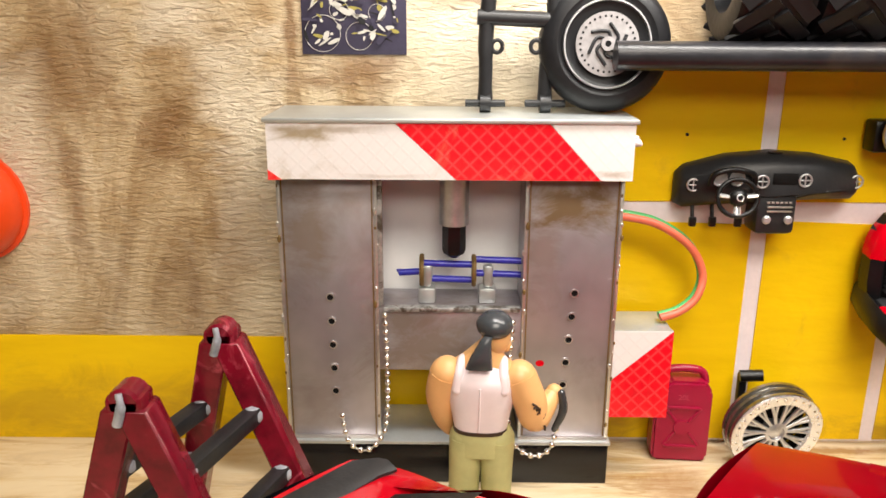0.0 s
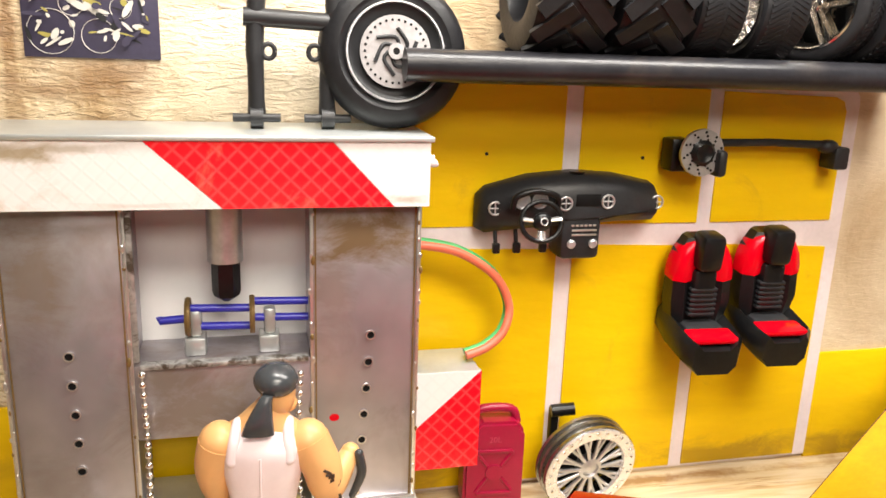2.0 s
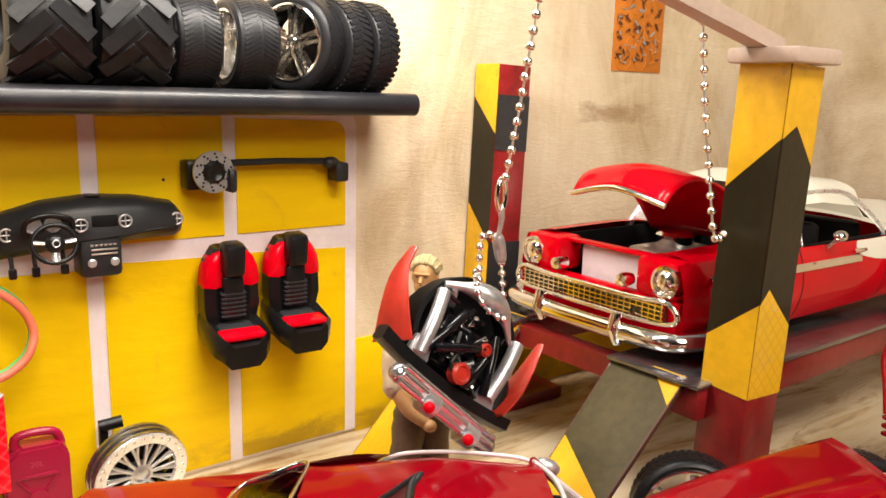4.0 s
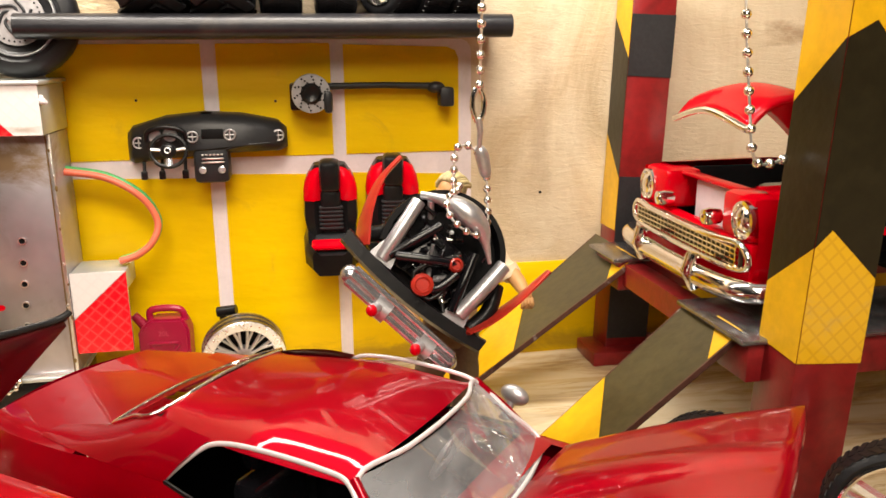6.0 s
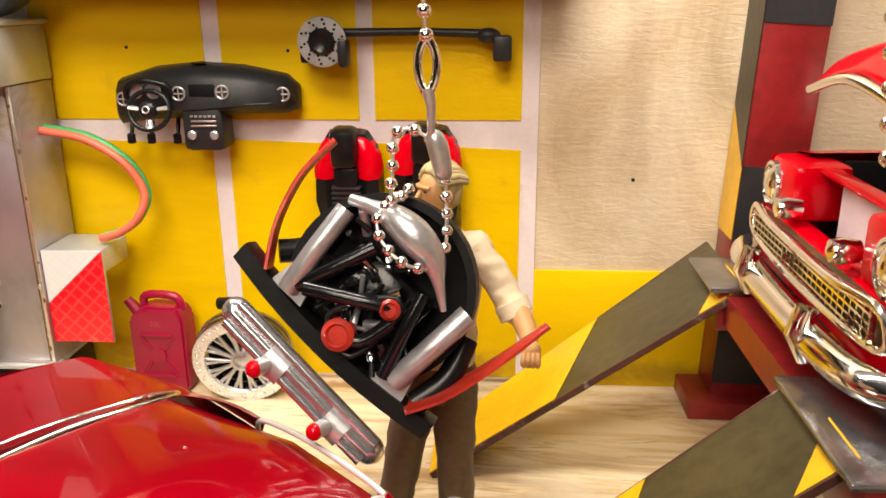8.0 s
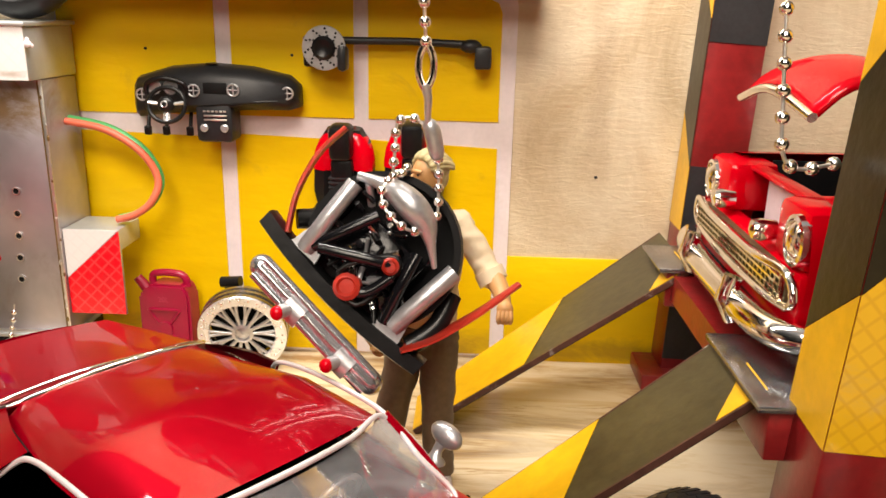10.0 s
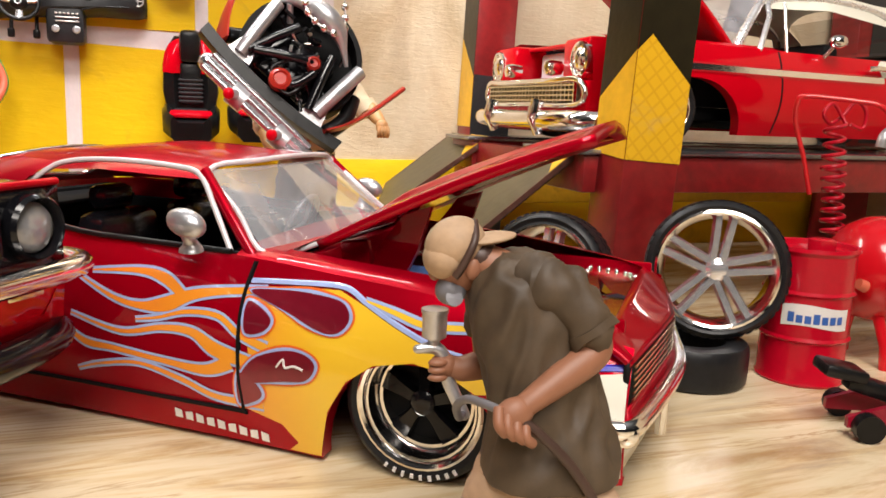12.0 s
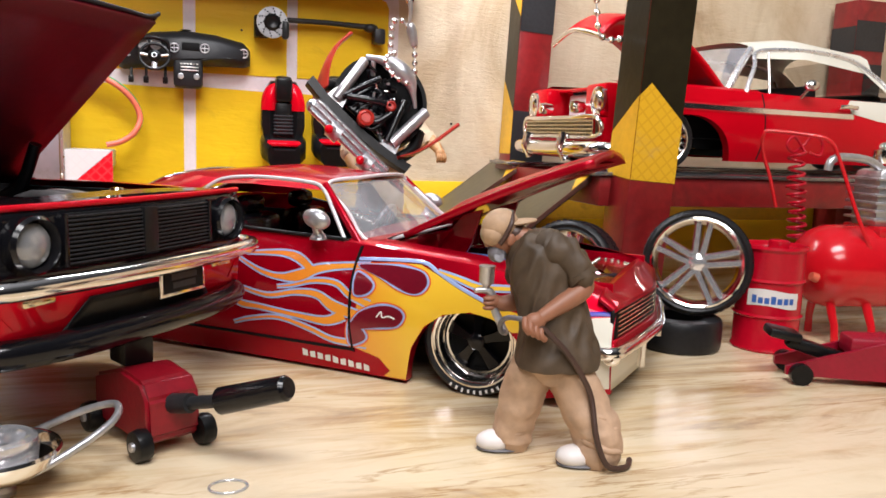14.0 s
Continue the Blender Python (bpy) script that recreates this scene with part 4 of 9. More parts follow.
def pane(corners, bow=(0.0, 0.0, 0.0), n=10):
    """A curved pane between bottom-left, bottom-right, top-right, top-left."""
    bl, br, tr, tl = (Vector(c) for c in corners)
    bow = Vector(bow)
    bm = B()
    sheet(bm, n, n, lambda u, v: (bl.lerp(br, u)).lerp(tl.lerp(tr, u), v) + bow * (1 - (2 * u - 1) ** 2))
    return bm


def bar_loop(points, r, closed=False, n=7, steps=5):
    pts = curve(points, steps, closed)
    if closed:
        pts.append(pts[0])
    bm = B()
    tube(bm, pts, r, n)
    return bm


# ---- flame-painted coupe on the floor ----
def flame_coupe():
    car = thing("muscle_car", (4.25, 1.42, 0), (0, 0, -39.0), "candy red model muscle car with yellow flames and open bonnet", "model car")
    car.scale = (1, 0.87, 1)
    S = Shell(0.785, -3.58, [(-3.58, 0.80), (-3.2, 0.88), (-2.7, 0.94), (-1.6, 0.93), (-0.7, 0.94), (0.0, 0.975), (0.3, 0.965), (0.6, 0.94), (0.785, 0.91)],
              [(-3.58, 0.80), (-3.0, 0.85), (-2.5, 0.90), (-2.04, 0.90), (-1.6, 0.83), (-0.8, 0.79), (0.0, 0.73), (0.6, 0.65), (0.785, 0.60)],
              [(-3.58, 0.25), (-3.2, 0.12), (-2.4, 0.03), (0.3, 0.02), (0.785, 0.12)], [(0.02, 0.39, 0.475), (-2.72, 0.42, 0.50)], low=0.945, high=0.885)
    for s in (-1, 1):
        part("side_panel", S.sides(s), "candy", car, "candy red flank" if s > 0 else "candy red flank under flame decals")
    for bmx in (S.top(-0.62, 0.70, lambda x: 0.70 - 0.07 * max(0, x), 20, 6), S.top(-0.80, -0.62, lambda x: 0.0, 4, 14, 0.03)):
        part("upper_panel", bmx, "candy", car)
    part("boot_lid", S.top(-3.58, -2.66, lambda x: 0.0, 14, 12, 0.04), "candy", car)
    part("tail_panel", S.cap(-3.58), "candy", car)
    # pointed nose: the face runs out to the middle
    nose = lambda y, off=0.0: 0.785 + 0.10 * (1 - (abs(y) / 0.9) ** 1.15) + off

    def face(y1, z0, z1, off, slope=0.0):
        bm = B()
        sheet(bm, 24, 4, lambda u, v: Vector((nose((2 * u - 1) * y1, off + slope * v), (2 * u - 1) * y1, z0 + (z1 - z0) * v)))
        return bm

    def header(u, v):
        y = (2 * u - 1) * 0.89
        return Vector((0.70 + (nose(y, 0.004) - 0.70) * v, y, 0.648 + 0.03 * (1 - (y / 0.89) ** 2) * (1 - v) - 0.078 * v - 0.02 * max(0, abs(y) - 0.8) / 0.09 * (1 - v)))
    bm = B()
    sheet(bm, 28, 6, header)
    part("nose_panel", bm, "candy", car, "candy red nose panel", thick=0.02)
    part("lower_lip", face(0.90, 0.355, 0.412, 0.006), "candy", car, "red strip under the grille", thick=0.02)
    # cabin
    for s in (-1, 1):
        top = curve([(-1.84, s * 0.672, 1.10), (-2.05, s * 0.645, 1.105), (-2.3, s * 0.565, 1.075), (-2.5, s * 0.54, 1.0), (-2.7, s * 0.54, 0.93), (-2.98, s * 0.6, 0.885)], 4)
        bot = curve([(-2.02, s * 0.83, 0.90), (-2.2, s * 0.835, 0.90), (-2.4, s * 0.835, 0.90), (-2.6, s * 0.82, 0.895), (-2.8, s * 0.79, 0.885), (-3.0, s * 0.75, 0.872)], 4)
        bm = B()
        rows = [[a.lerp(b, v) + Vector((0, s * 0.035 * math.sin(math.pi * v), 0.012 * math.sin(math.pi * v))) for v in (0, 0.2, 0.4, 0.6, 0.8, 1)] for a, b in zip(top, bot)]
        ring_loft(bm, rows, caps=False, closed=False)
        part("rear_pillar", bm, "candy", car)
        bm = B()
        tube(bm, [(-0.745, s * 0.79, 0.78), (-0.90, s * 0.73, 0.95), (-1.05, s * 0.66, 1.1)], 0.026, 12)
        part("windscreen_pillar", bm, "candy", car)
        win = [(-0.83, s * 0.825, 0.80), (-0.94, s * 0.765, 0.96), (-1.06, s * 0.685, 1.085), (-1.2, s * 0.678, 1.115), (-1.5, s * 0.685, 1.125), (-1.75, s * 0.69, 1.105), (-1.88, s * 0.715, 1.05), (-2.03, s * 0.815, 0.905)]
        part("window_trim", bar_loop(win, 0.0125), "silver_trim", car, "silver window surround")
        part("belt_trim", bar_loop([(-0.82, s * 0.835, 0.80), (-1.3, s * 0.85, 0.812), (-1.62, s * 0.855, 0.83), (-2.02, s * 0.825, 0.90)], 0.012), "black", car, "black window seal")
    part("roof", roof_skin((-0.985, -1.04, 0.665, 1.15, 1.115), (-1.6, -1.6, 0.685, 1.19, 1.13), (-2.26, -2.30, 0.575, 1.125, 1.08)), "candy", car)
    ws = [(-0.70, -0.76, 0.79), (-0.70, 0.76, 0.79), (-1.04, 0.64, 1.105), (-1.04, -0.64, 1.105)]
    g = part("windscreen", pane(ws, (0.11, 0, 0.012)), "glass", car, "clear plastic windscreen")
    g.visible_shadow = False
    part("windscreen_trim", bar_loop([ws[0], (-0.87, -0.70, 0.95), ws[3], (-0.955, -0.34, 1.14), (-0.93, 0, 1.15), (-0.955, 0.34, 1.14), ws[2], (-0.87, 0.70, 0.95), ws[1], (-0.61, 0.4, 0.80), (-0.585, 0, 0.805), (-0.61, -0.4, 0.80)], 0.0125, True), "silver_trim", car, "silver windscreen surround")
    bg = [(-2.68, 0.52, 0.93), (-2.68, -0.52, 0.93), (-2.30, -0.545, 1.085), (-2.30, 0.545, 1.085)]
    g = part("rear_window", pane(bg, (-0.02, 0, 0.025)), "smoke_glass", car, "clear plastic rear window")
    g.visible_shadow = False
    part("rear_window_trim", bar_loop([bg[0], (-2.7, 0, 0.95), bg[1], (-2.5, -0.53, 1.015), bg[2], (-2.29, 0, 1.125), bg[3], (-2.5, 0.53, 1.015)], 0.012, True), "chrome", car, "silver rear window surround")
    # tub, seats, dash, wheel
    part("cabin_floor", box(B(), (-2.62, -0.74, 0.14), (-0.66, 0.74, 0.2), 0.01), "dark", car, "matt black cabin floor")
    part("rear_bulkhead", box(B(), (-2.66, -0.74, 0.2), (-2.6, 0.74, 0.86), 0.01), "dark", car)
    part("front_bulkhead", box(B(), (-0.72, -0.74, 0.2), (-0.66, 0.74, 0.74), 0.01), "dark", car)
    part("parcel_shelf", box(B(), (-2.62, -0.55, 0.8), (-2.3, 0.55, 0.84), 0.02), "dark", car)
    for s in (-1, 1):
        part("door_lining", box(B(), (-2.6, s * 0.76 - 0.015, 0.2), (-0.72, s * 0.76 + 0.015, 0.79), 0.01), "dark", car)
    for s in (-1, 1):
        bm = B()
        box(bm, (-1.65, s * 0.36 - 0.24, 0.2), (-1.15, s * 0.36 + 0.24, 0.42), 0.06)
        box(bm, (-1.82, s * 0.36 - 0.24, 0.3), (-1.65, s * 0.36 + 0.24, 0.86), 0.06)
        box(bm, (-1.84, s * 0.36 - 0.12, 0.86), (-1.72, s * 0.36 + 0.12, 0.98), 0.04)
        part("front_seat", bm, "satin_black", car)
    part("dashboard", box(B(), (-0.95, -0.72, 0.6), (-0.73, 0.72, 0.78), 0.05), "satin_black", car)
    bm = B()
    q = Matrix.Translation((-1.08, 0.36, 0.78)) @ Matrix.Rotation(radians(-65), 4, "Y")
    ring = [q @ Vector((0.15 * math.cos(a), 0.15 * math.sin(a), 0)) for a in (2 * math.pi * k / 20 for k in range(21))]
    tube(bm, ring, 0.014, 6)
    for k in range(3):
        a = 2 * math.pi * k / 3
        tube(bm, [q @ Vector((0, 0, -0.02)), q @ Vector((0.15 * math.cos(a), 0.15 * math.sin(a), 0))], 0.012, 5)
    part("steering_wheel", bm, "dull_silver", car)
    # doors, lettering, mirror
    for s in (-1, 1):
        part("door_gap", S.strip([(-0.70, 0.775), (-0.725, 0.6), (-0.73, 0.35), (-0.715, 0.18), (-0.76, 0.165), (-1.3, 0.165), (-1.95, 0.165)], s, 0.009, 0.016), "dark", car)
        mirror = tube(B(), curve([(-0.955, s * 0.925, 0.80), (-0.955, s * 0.93, 0.83), (-0.955, s * 0.95, 0.86), (-0.945, s * 0.975, 0.90)], 3), [0.052, 0.05, 0.044, 0.034, 0.028, 0.025, 0.025, 0.027, 0.03, 0.03], 16)
        part("mirror", ball(mirror, (-0.935, s * 0.99, 0.922), (0.088, 0.056, 0.057), 22, Matrix.Rotation(radians(14), 3, "Y")), "dull_silver", car, "silver bullet door mirror")
    # bumper, grille and lamps
    part("front_bumper", bar_loop([(0.70, -0.955, 0.352), (0.79, -0.945, 0.352), (nose(-0.75, 0.03), -0.78, 0.352), (nose(-0.35, 0.04), -0.35, 0.352), (nose(0, 0.035), 0, 0.352), (nose(0.35, 0.04), 0.35, 0.352), (nose(0.75, 0.03), 0.78, 0.352), (0.79, 0.945, 0.352), (0.70, 0.955, 0.352)], 0.036, n=14), "chrome", car, "chrome front bumper")
    part("grille_recess", face(0.89, 0.40, 0.578, -0.006), "dark", car, "dark grille mesh", thick=0.02)
    for k in range(6):
        part("grille_bar", tube(B(), [(nose(y, 0.004), y, 0.43 + 0.024 * k) for y in (-0.84, -0.6, -0.3, -0.1, 0, 0.1, 0.3, 0.6, 0.84)], 0.005, 12), "gold_chrome", car)
    part("valance", face(0.89, 0.09, 0.36, -0.05, 0.05), "cream", car, "bare white front valance", thick=0.02)
    for s in (-1, 1):
        part("parking_lamp", ball(B(), (0.785, s * 0.945, 0.335), (0.05, 0.035, 0.048), 16), "chrome", car)
        part("bumper_post", tube(B(), [(0.885, s * 0.45, 0.33), (0.885, s * 0.45, 0.19)], 0.022, 12), "chrome", car)
    return car, S


COUPE, COUPE_SKIN = flame_coupe()
for x in (0.0, -2.72):
    for s in (-1, 1):
        wheel_parts(COUPE, (x + 0.03 * (x == 0), s * 0.79, 0.302), 0.307, 0.24, 0.246, "five", s, spoke_mat="satin_black", tyre_label="black tyre with white sidewall lettering")
# bonnet, propped open
def bonnet_skin(u, v):
    t = 2 * v - 1
    scoop = 0.045 * max(0.0, 1 - (t / (0.36 - 0.2 * u)) ** 2) * min(1.0, u * 5) * (1 - u * 0.8)
    return Vector((1.19 * u + 0.03 * u * (1 - t * t), t * (0.66 - 0.06 * u), 0.035 * (1 - t * t) + 0.05 * math.sin(u * math.pi * 0.5) - 0.06 * u * u + scoop))


bm = B()
sheet(bm, 20, 32, bonnet_skin)
part("bonnet", bm, "candy", COUPE, "raised candy red bonnet", at=(-0.52, 0, 0.845), turn=(0, -24.4, 0), thick=0.04)
bm = B()
sheet(bm, 10, 8, lambda u, v: Vector((0.08 + 1.06 * u, (2 * v - 1) * (0.58 - 0.05 * u), -0.012 - 0.02 * u * u + 0.05 * math.sin(u * math.pi * 0.5) - 0.04 * u)))
part("bonnet_lining", bm, "candy", COUPE, "dark red bonnet underside", at=(-0.52, 0, 0.845), turn=(0, -24.4, 0), thick=0.01)
for s in (-1, 1):
    part("hinge_arm", slab(B(), [(-0.40, 0.55), (-0.28, 0.55), (-0.16, 0.80), (-0.10, 1.0), (-0.22, 0.96), (-0.34, 0.80)], lambda a, b, d: Vector((a, s * 0.42 + d, b)), 0.04), "candy", COUPE, "dark red bonnet hinge arm")


# ---- two-tone car on the lift ----
# grille gold darkened in its colour, as shading in the recess behind the bars
M["grille_shade"] = mat("shaded_gold_mesh", (0.16, 0.13, 0.07), 0.35, 0.7, 0.3, 10, 0.3)
def tailfin_car():
    car = thing("vintage_car", (6.62, 3.81, 1.19), (0, 0, 179.0), "bright red and cream vintage model car with its bonnet open", "model car")
    S = Shell(0.92, -3.95, [(-3.95, 0.80), (-3.3, 0.9), (-2.0, 0.93), (0.2, 0.93), (0.7, 0.9), (0.92, 0.88)],
              [(-3.95, 0.74), (-3.0, 0.72), (-2.0, 0.70), (-1.0, 0.72), (0.0, 0.74), (0.92, 0.73)],
              [(-3.95, 0.2), (-3.2, 0.1), (0.4, 0.1), (0.92, 0.14)], [(0.14, 0.48, 0.50), (-2.92, 0.40, 0.42)], crown=0.06)
    for s in (-1, 1):
        part("side_panel", S.sides(s), "bright_red", car, "bright red flank")
        part("side_trim", S.strip([(0.62, 0.585), (-0.4, 0.565), (-1.2, 0.555), (-1.6, 0.55)], s, 0.036, 0.022), "chrome", car, "chrome side moulding")
        part("rear_flash", S.decal([(-1.56, 0.66), (-1.6, 0.58), (-1.9, 0.52), (-2.6, 0.44), (-3.9, 0.40), (-3.9, 0.73), (-2.0, 0.70), (-1.6, 0.705)], s, 0.006), "cream", car, "cream rear flank")
    for bmx in split_sides(S.top(-0.36, 0.80, lambda x: 0.60, 16, 6)):
        part("wing_top", bmx, "bright_red", car)
    part("upper_panel", S.top(-0.62, -0.36, lambda x: 0.0, 4, 12, 0.05), "bright_red", car)
    for s in (-1, 1):
        part("lamp_brow", box(B(), (0.62, s * 0.62 - 0.2, 0.44), (0.93, s * 0.62 + 0.2, 0.745), 0.05), "bright_red", car, "red headlamp surround")
        part("inner_wing", box(B(), (-0.6, s * 0.59 - 0.015, 0.3), (0.62, s * 0.59 + 0.015, 0.74), 0.01), "dark", car)
    part("slam_panel", box(B(), (0.70, -0.62, 0.70), (0.80, 0.62, 0.735), 0.015), "bright_red", car)
    part("boot_lid", S.top(-3.95, -2.42, lambda x: 0.0, 16, 12, 0.08), "cream", car)
    part("tail_panel", S.cap(-3.95), "bright_red", car)
    part("front_apron", box(B(), (0.80, -0.84, 0.12), (0.94, 0.84, 0.45), 0.04), "bright_red", car)
    part("roof", roof_skin((-0.93, -1.02, 0.67, 1.20, 1.11), (-1.6, -1.6, 0.73, 1.27, 1.125), (-2.44, -2.50, 0.67, 1.19, 1.03), 0.08, 18, 16, 5.0), "cream", car, "cream white roof")
    for s in (-1, 1):
        bm = B()
        tube(bm, [(-0.68, s * 0.74, 0.68), (-0.72, s * 0.72, 0.76), (-0.86, s * 0.68, 0.95), (-1.02, s * 0.61, 1.12)], 0.035, 8)
        part("windscreen_pillar", bm, "alloy", car)
        part("window_frame", bar_loop([(-0.82, s * 0.85, 0.69), (-0.85, s * 0.83, 0.75), (-0.98, s * 0.74, 0.95), (-1.1, s * 0.63, 1.10), (-1.6, s * 0.655, 1.13), (-2.2, s * 0.63, 1.09), (-2.5, s * 0.72, 0.92), (-2.62, s * 0.82, 0.76), (-2.64, s * 0.84, 0.69)], 0.022), "alloy", car)
        bm = B()
        tube(bm, [(-1.10, s * 0.84, 0.69), (-1.18, s * 0.68, 1.08)], 0.014, 6)
        part("vent_window_bar", bm, "chrome", car)
        bm = B()
        top = curve([(-2.25, s * 0.62, 1.08), (-2.42, s * 0.585, 1.07), (-2.6, s * 0.57, 0.95), (-2.78, s * 0.58, 0.82)], 4)
        bot = curve([(-2.6, s * 0.84, 0.73), (-2.7, s * 0.84, 0.73), (-2.85, s * 0.83, 0.73), (-3.0, s * 0.8, 0.74)], 4)
        ring_loft(bm, [[a.lerp(b, v) for v in (0, 0.25, 0.5, 0.75, 1)] for a, b in zip(top, bot)], caps=False, closed=False)
        part("rear_pillar", bm, "cream", car)
        part("wing_mirror", ball(tube(B(), [(-1.02, s * 0.90, 0.70), (-1.04, s * 0.98, 0.79)], 0.014, 8), (-1.05, s * 0.99, 0.81), (0.075, 0.06, 0.05), 14), "chrome", car, "chrome wing mirror")
        part("door_handle", tube(B(), [(-1.42, s * 0.945, 0.635), (-1.52, s * 0.96, 0.64), (-1.62, s * 0.945, 0.635)], 0.02, 8), "chrome", car, "chrome door handle")
        part("door_gap", S.strip([(-0.62, 0.72), (-0.64, 0.4), (-0.62, 0.12)], s, 0.008, 0.002), "dark", car)
        part("door_gap", S.strip([(-2.1, 0.70), (-2.12, 0.4), (-2.1, 0.12)], s, 0.008, 0.002), "dark", car)
    g = part("windscreen", pane([(-0.72, -0.72, 0.76), (-0.72, 0.72, 0.76), (-1.02, 0.6, 1.13), (-1.02, -0.6, 1.13)], (0.12, 0, 0.02)), "glass", car, "clear plastic windscreen")
    g.visible_shadow = False
    g = part("rear_window", pane([(-2.8, 0.56, 0.8), (-2.8, -0.56, 0.8), (-2.43, -0.56, 1.09), (-2.43, 0.56, 1.09)], (-0.06, 0, 0.03)), "smoke_glass", car)
    g.visible_shadow = False
    part("cabin_floor", box(B(), (-2.7, -0.78, 0.12), (-0.66, 0.78, 0.18), 0.01), "dark", car)
    for s in (-1, 1):
        part("door_lining", box(B(), (-2.7, s * 0.79 - 0.015, 0.18), (-0.72, s * 0.79 + 0.015, 0.70), 0.01), "dark", car)
    seat = part("bench_seat", box(B(), (-1.75, -0.6, 0.2), (-1.2, 0.6, 0.45), 0.06), "dark", car, "black front bench seat")
    part("bench_back", box(B(), (-1.9, -0.6, 0.3), (-1.72, 0.6, 0.82), 0.06), "dark", seat)
    part("bench_seat", box(B(), (-2.75, -0.6, 0.3), (-2.55, 0.6, 0.78), 0.06), "dark", car)
    part("bonnet_bay", box(B(), (-0.6, -0.58, 0.2), (0.68, 0.58, 0.3), 0.02), "dark", car, "black engine bay")
    bm = B()
    lathe(bm, [(0.0, 0), (0.16, 0), (0.17, 0.03), (0.17, 0.09), (0.14, 0.12), (0.03, 0.13)], 24, Matrix.Translation((-0.1, 0, 0.66)))
    part("air_cleaner", bm, "chrome", car, "round chrome air cleaner")
    part("engine_block", box(B(), (-0.4, -0.22, 0.3), (0.3, 0.22, 0.66), 0.05), "dull_silver", car)
    part("radiator", box(B(), (0.62, -0.34, 0.22), (0.72, 0.34, 0.68), 0.02), "white_paint", car, "pale grey radiator")
    # front end
    for s in (-1, 1):
        m = Matrix.Translation((0.90, s * 0.72, 0.585)) @ Matrix.Rotation(radians(90), 4, "Y")
        part("headlamp", lathe(B(), [(0.125, -0.1), (0.135, 0.0), (0.125, 0.05), (0.105, 0.055), (0.1, 0.03), (0.09, 0.045), (0.05, 0.07), (0.01, 0.078)], 28, m), "chrome", car, "chrome headlamp with clear lens")
        m = Matrix.Translation((0.98, s * 0.36, 0.54)) @ Matrix.Rotation(radians(90), 4, "Y")
        part("fog_lamp", lathe(B(), [(0.05, -0.08), (0.06, 0.0), (0.05, 0.04), (0.01, 0.055)], 18, m), "chrome", car)
        part("bumper_guard", tube(B(), [(1.10, s * 0.42, 0.30), (1.13, s * 0.42, 0.18), (1.08, s * 0.42, 0.06)], [0.05, 0.055, 0.04], 10), "chrome", car)
    part("grille_frame", bar_loop([(0.98, -0.80, 0.44), (1.02, -0.4, 0.44), (1.03, 0.4, 0.44), (0.98, 0.80, 0.44), (0.97, 0.80, 0.28), (1.01, 0, 0.27), (0.97, -0.80, 0.28)], 0.022, True), "chrome", car)
    part("grille_back", box(B(), (0.9, -0.76, 0.28), (0.97, 0.76, 0.43), 0.01), "grille_shade", car, "shaded gold grille mesh")
    for k in range(26):
        y = -0.75 + 1.5 * k / 25
        part("grille_bar", box(B(), (0.97, y - 0.006, 0.28), (0.995 , y + 0.006, 0.43)), "gold_chrome", car)
    for k in range(4):
        part("grille_bar", box(B(), (0.98, -0.77, 0.30 + 0.035 * k), (1.0, 0.77, 0.31 + 0.035 * k)), "gold_chrome", car)
    part("front_bumper", bar_loop([(0.5, -0.97, 0.17), (0.85, -0.96, 0.17), (1.04, -0.75, 0.16), (1.07, 0, 0.15), (1.04, 0.75, 0.16), (0.85, 0.96, 0.17), (0.5, 0.97, 0.17)], 0.075), "chrome", car, "heavy chrome front bumper")
    for x in (0.34, -2.92):
        for s in (-1, 1):
            wheel_parts(car, (x, s * 0.8, 0.27), 0.27, 0.2, 0.2, "wire", s)
    bm = B()
    rise = curve([(0, 0, 0), (0.3, 0, 0.30), (0.6, 0, 0.51), (0.9, 0, 0.60), (1.15, 0, 0.56), (1.3, 0, 0.42)], 4)
    sheet(bm, 20, 12, lambda u, v: Vector((rise[round(u * 20)].x, (2 * v - 1) * (0.56 - 0.11 * u), rise[round(u * 20)].z + (0.02 + 0.09 * u) * (1 - abs(2 * v - 1) ** 1.5))))
    part("bonnet", bm, "bright_red", car, "raised bright red bonnet with a chrome lip", at=(-0.36, 0.12, 0.74), turn=(0, 0, 3), thick=0.03)
    part("bonnet_lip", bar_loop([(1.30, -0.45, 0.41), (1.33, 0, 0.50), (1.30, 0.45, 0.41)], 0.025), "chrome", car, at=(-0.36, 0.12, 0.74), turn=(0, 0, 3))
    for ob in car.children:
        kind = ob.name.split(".")[0]
        if kind in ("roof", "windscreen_pillar", "window_frame", "vent_window_bar", "rear_pillar", "windscreen", "rear_window", "cabin_floor", "door_lining", "bench_seat"):
            ob.location, ob.scale = Vector((0.30, 0.0, 0.02)) * U, (0.93, 1, 1)
    return car


VINTAGE = tailfin_car()


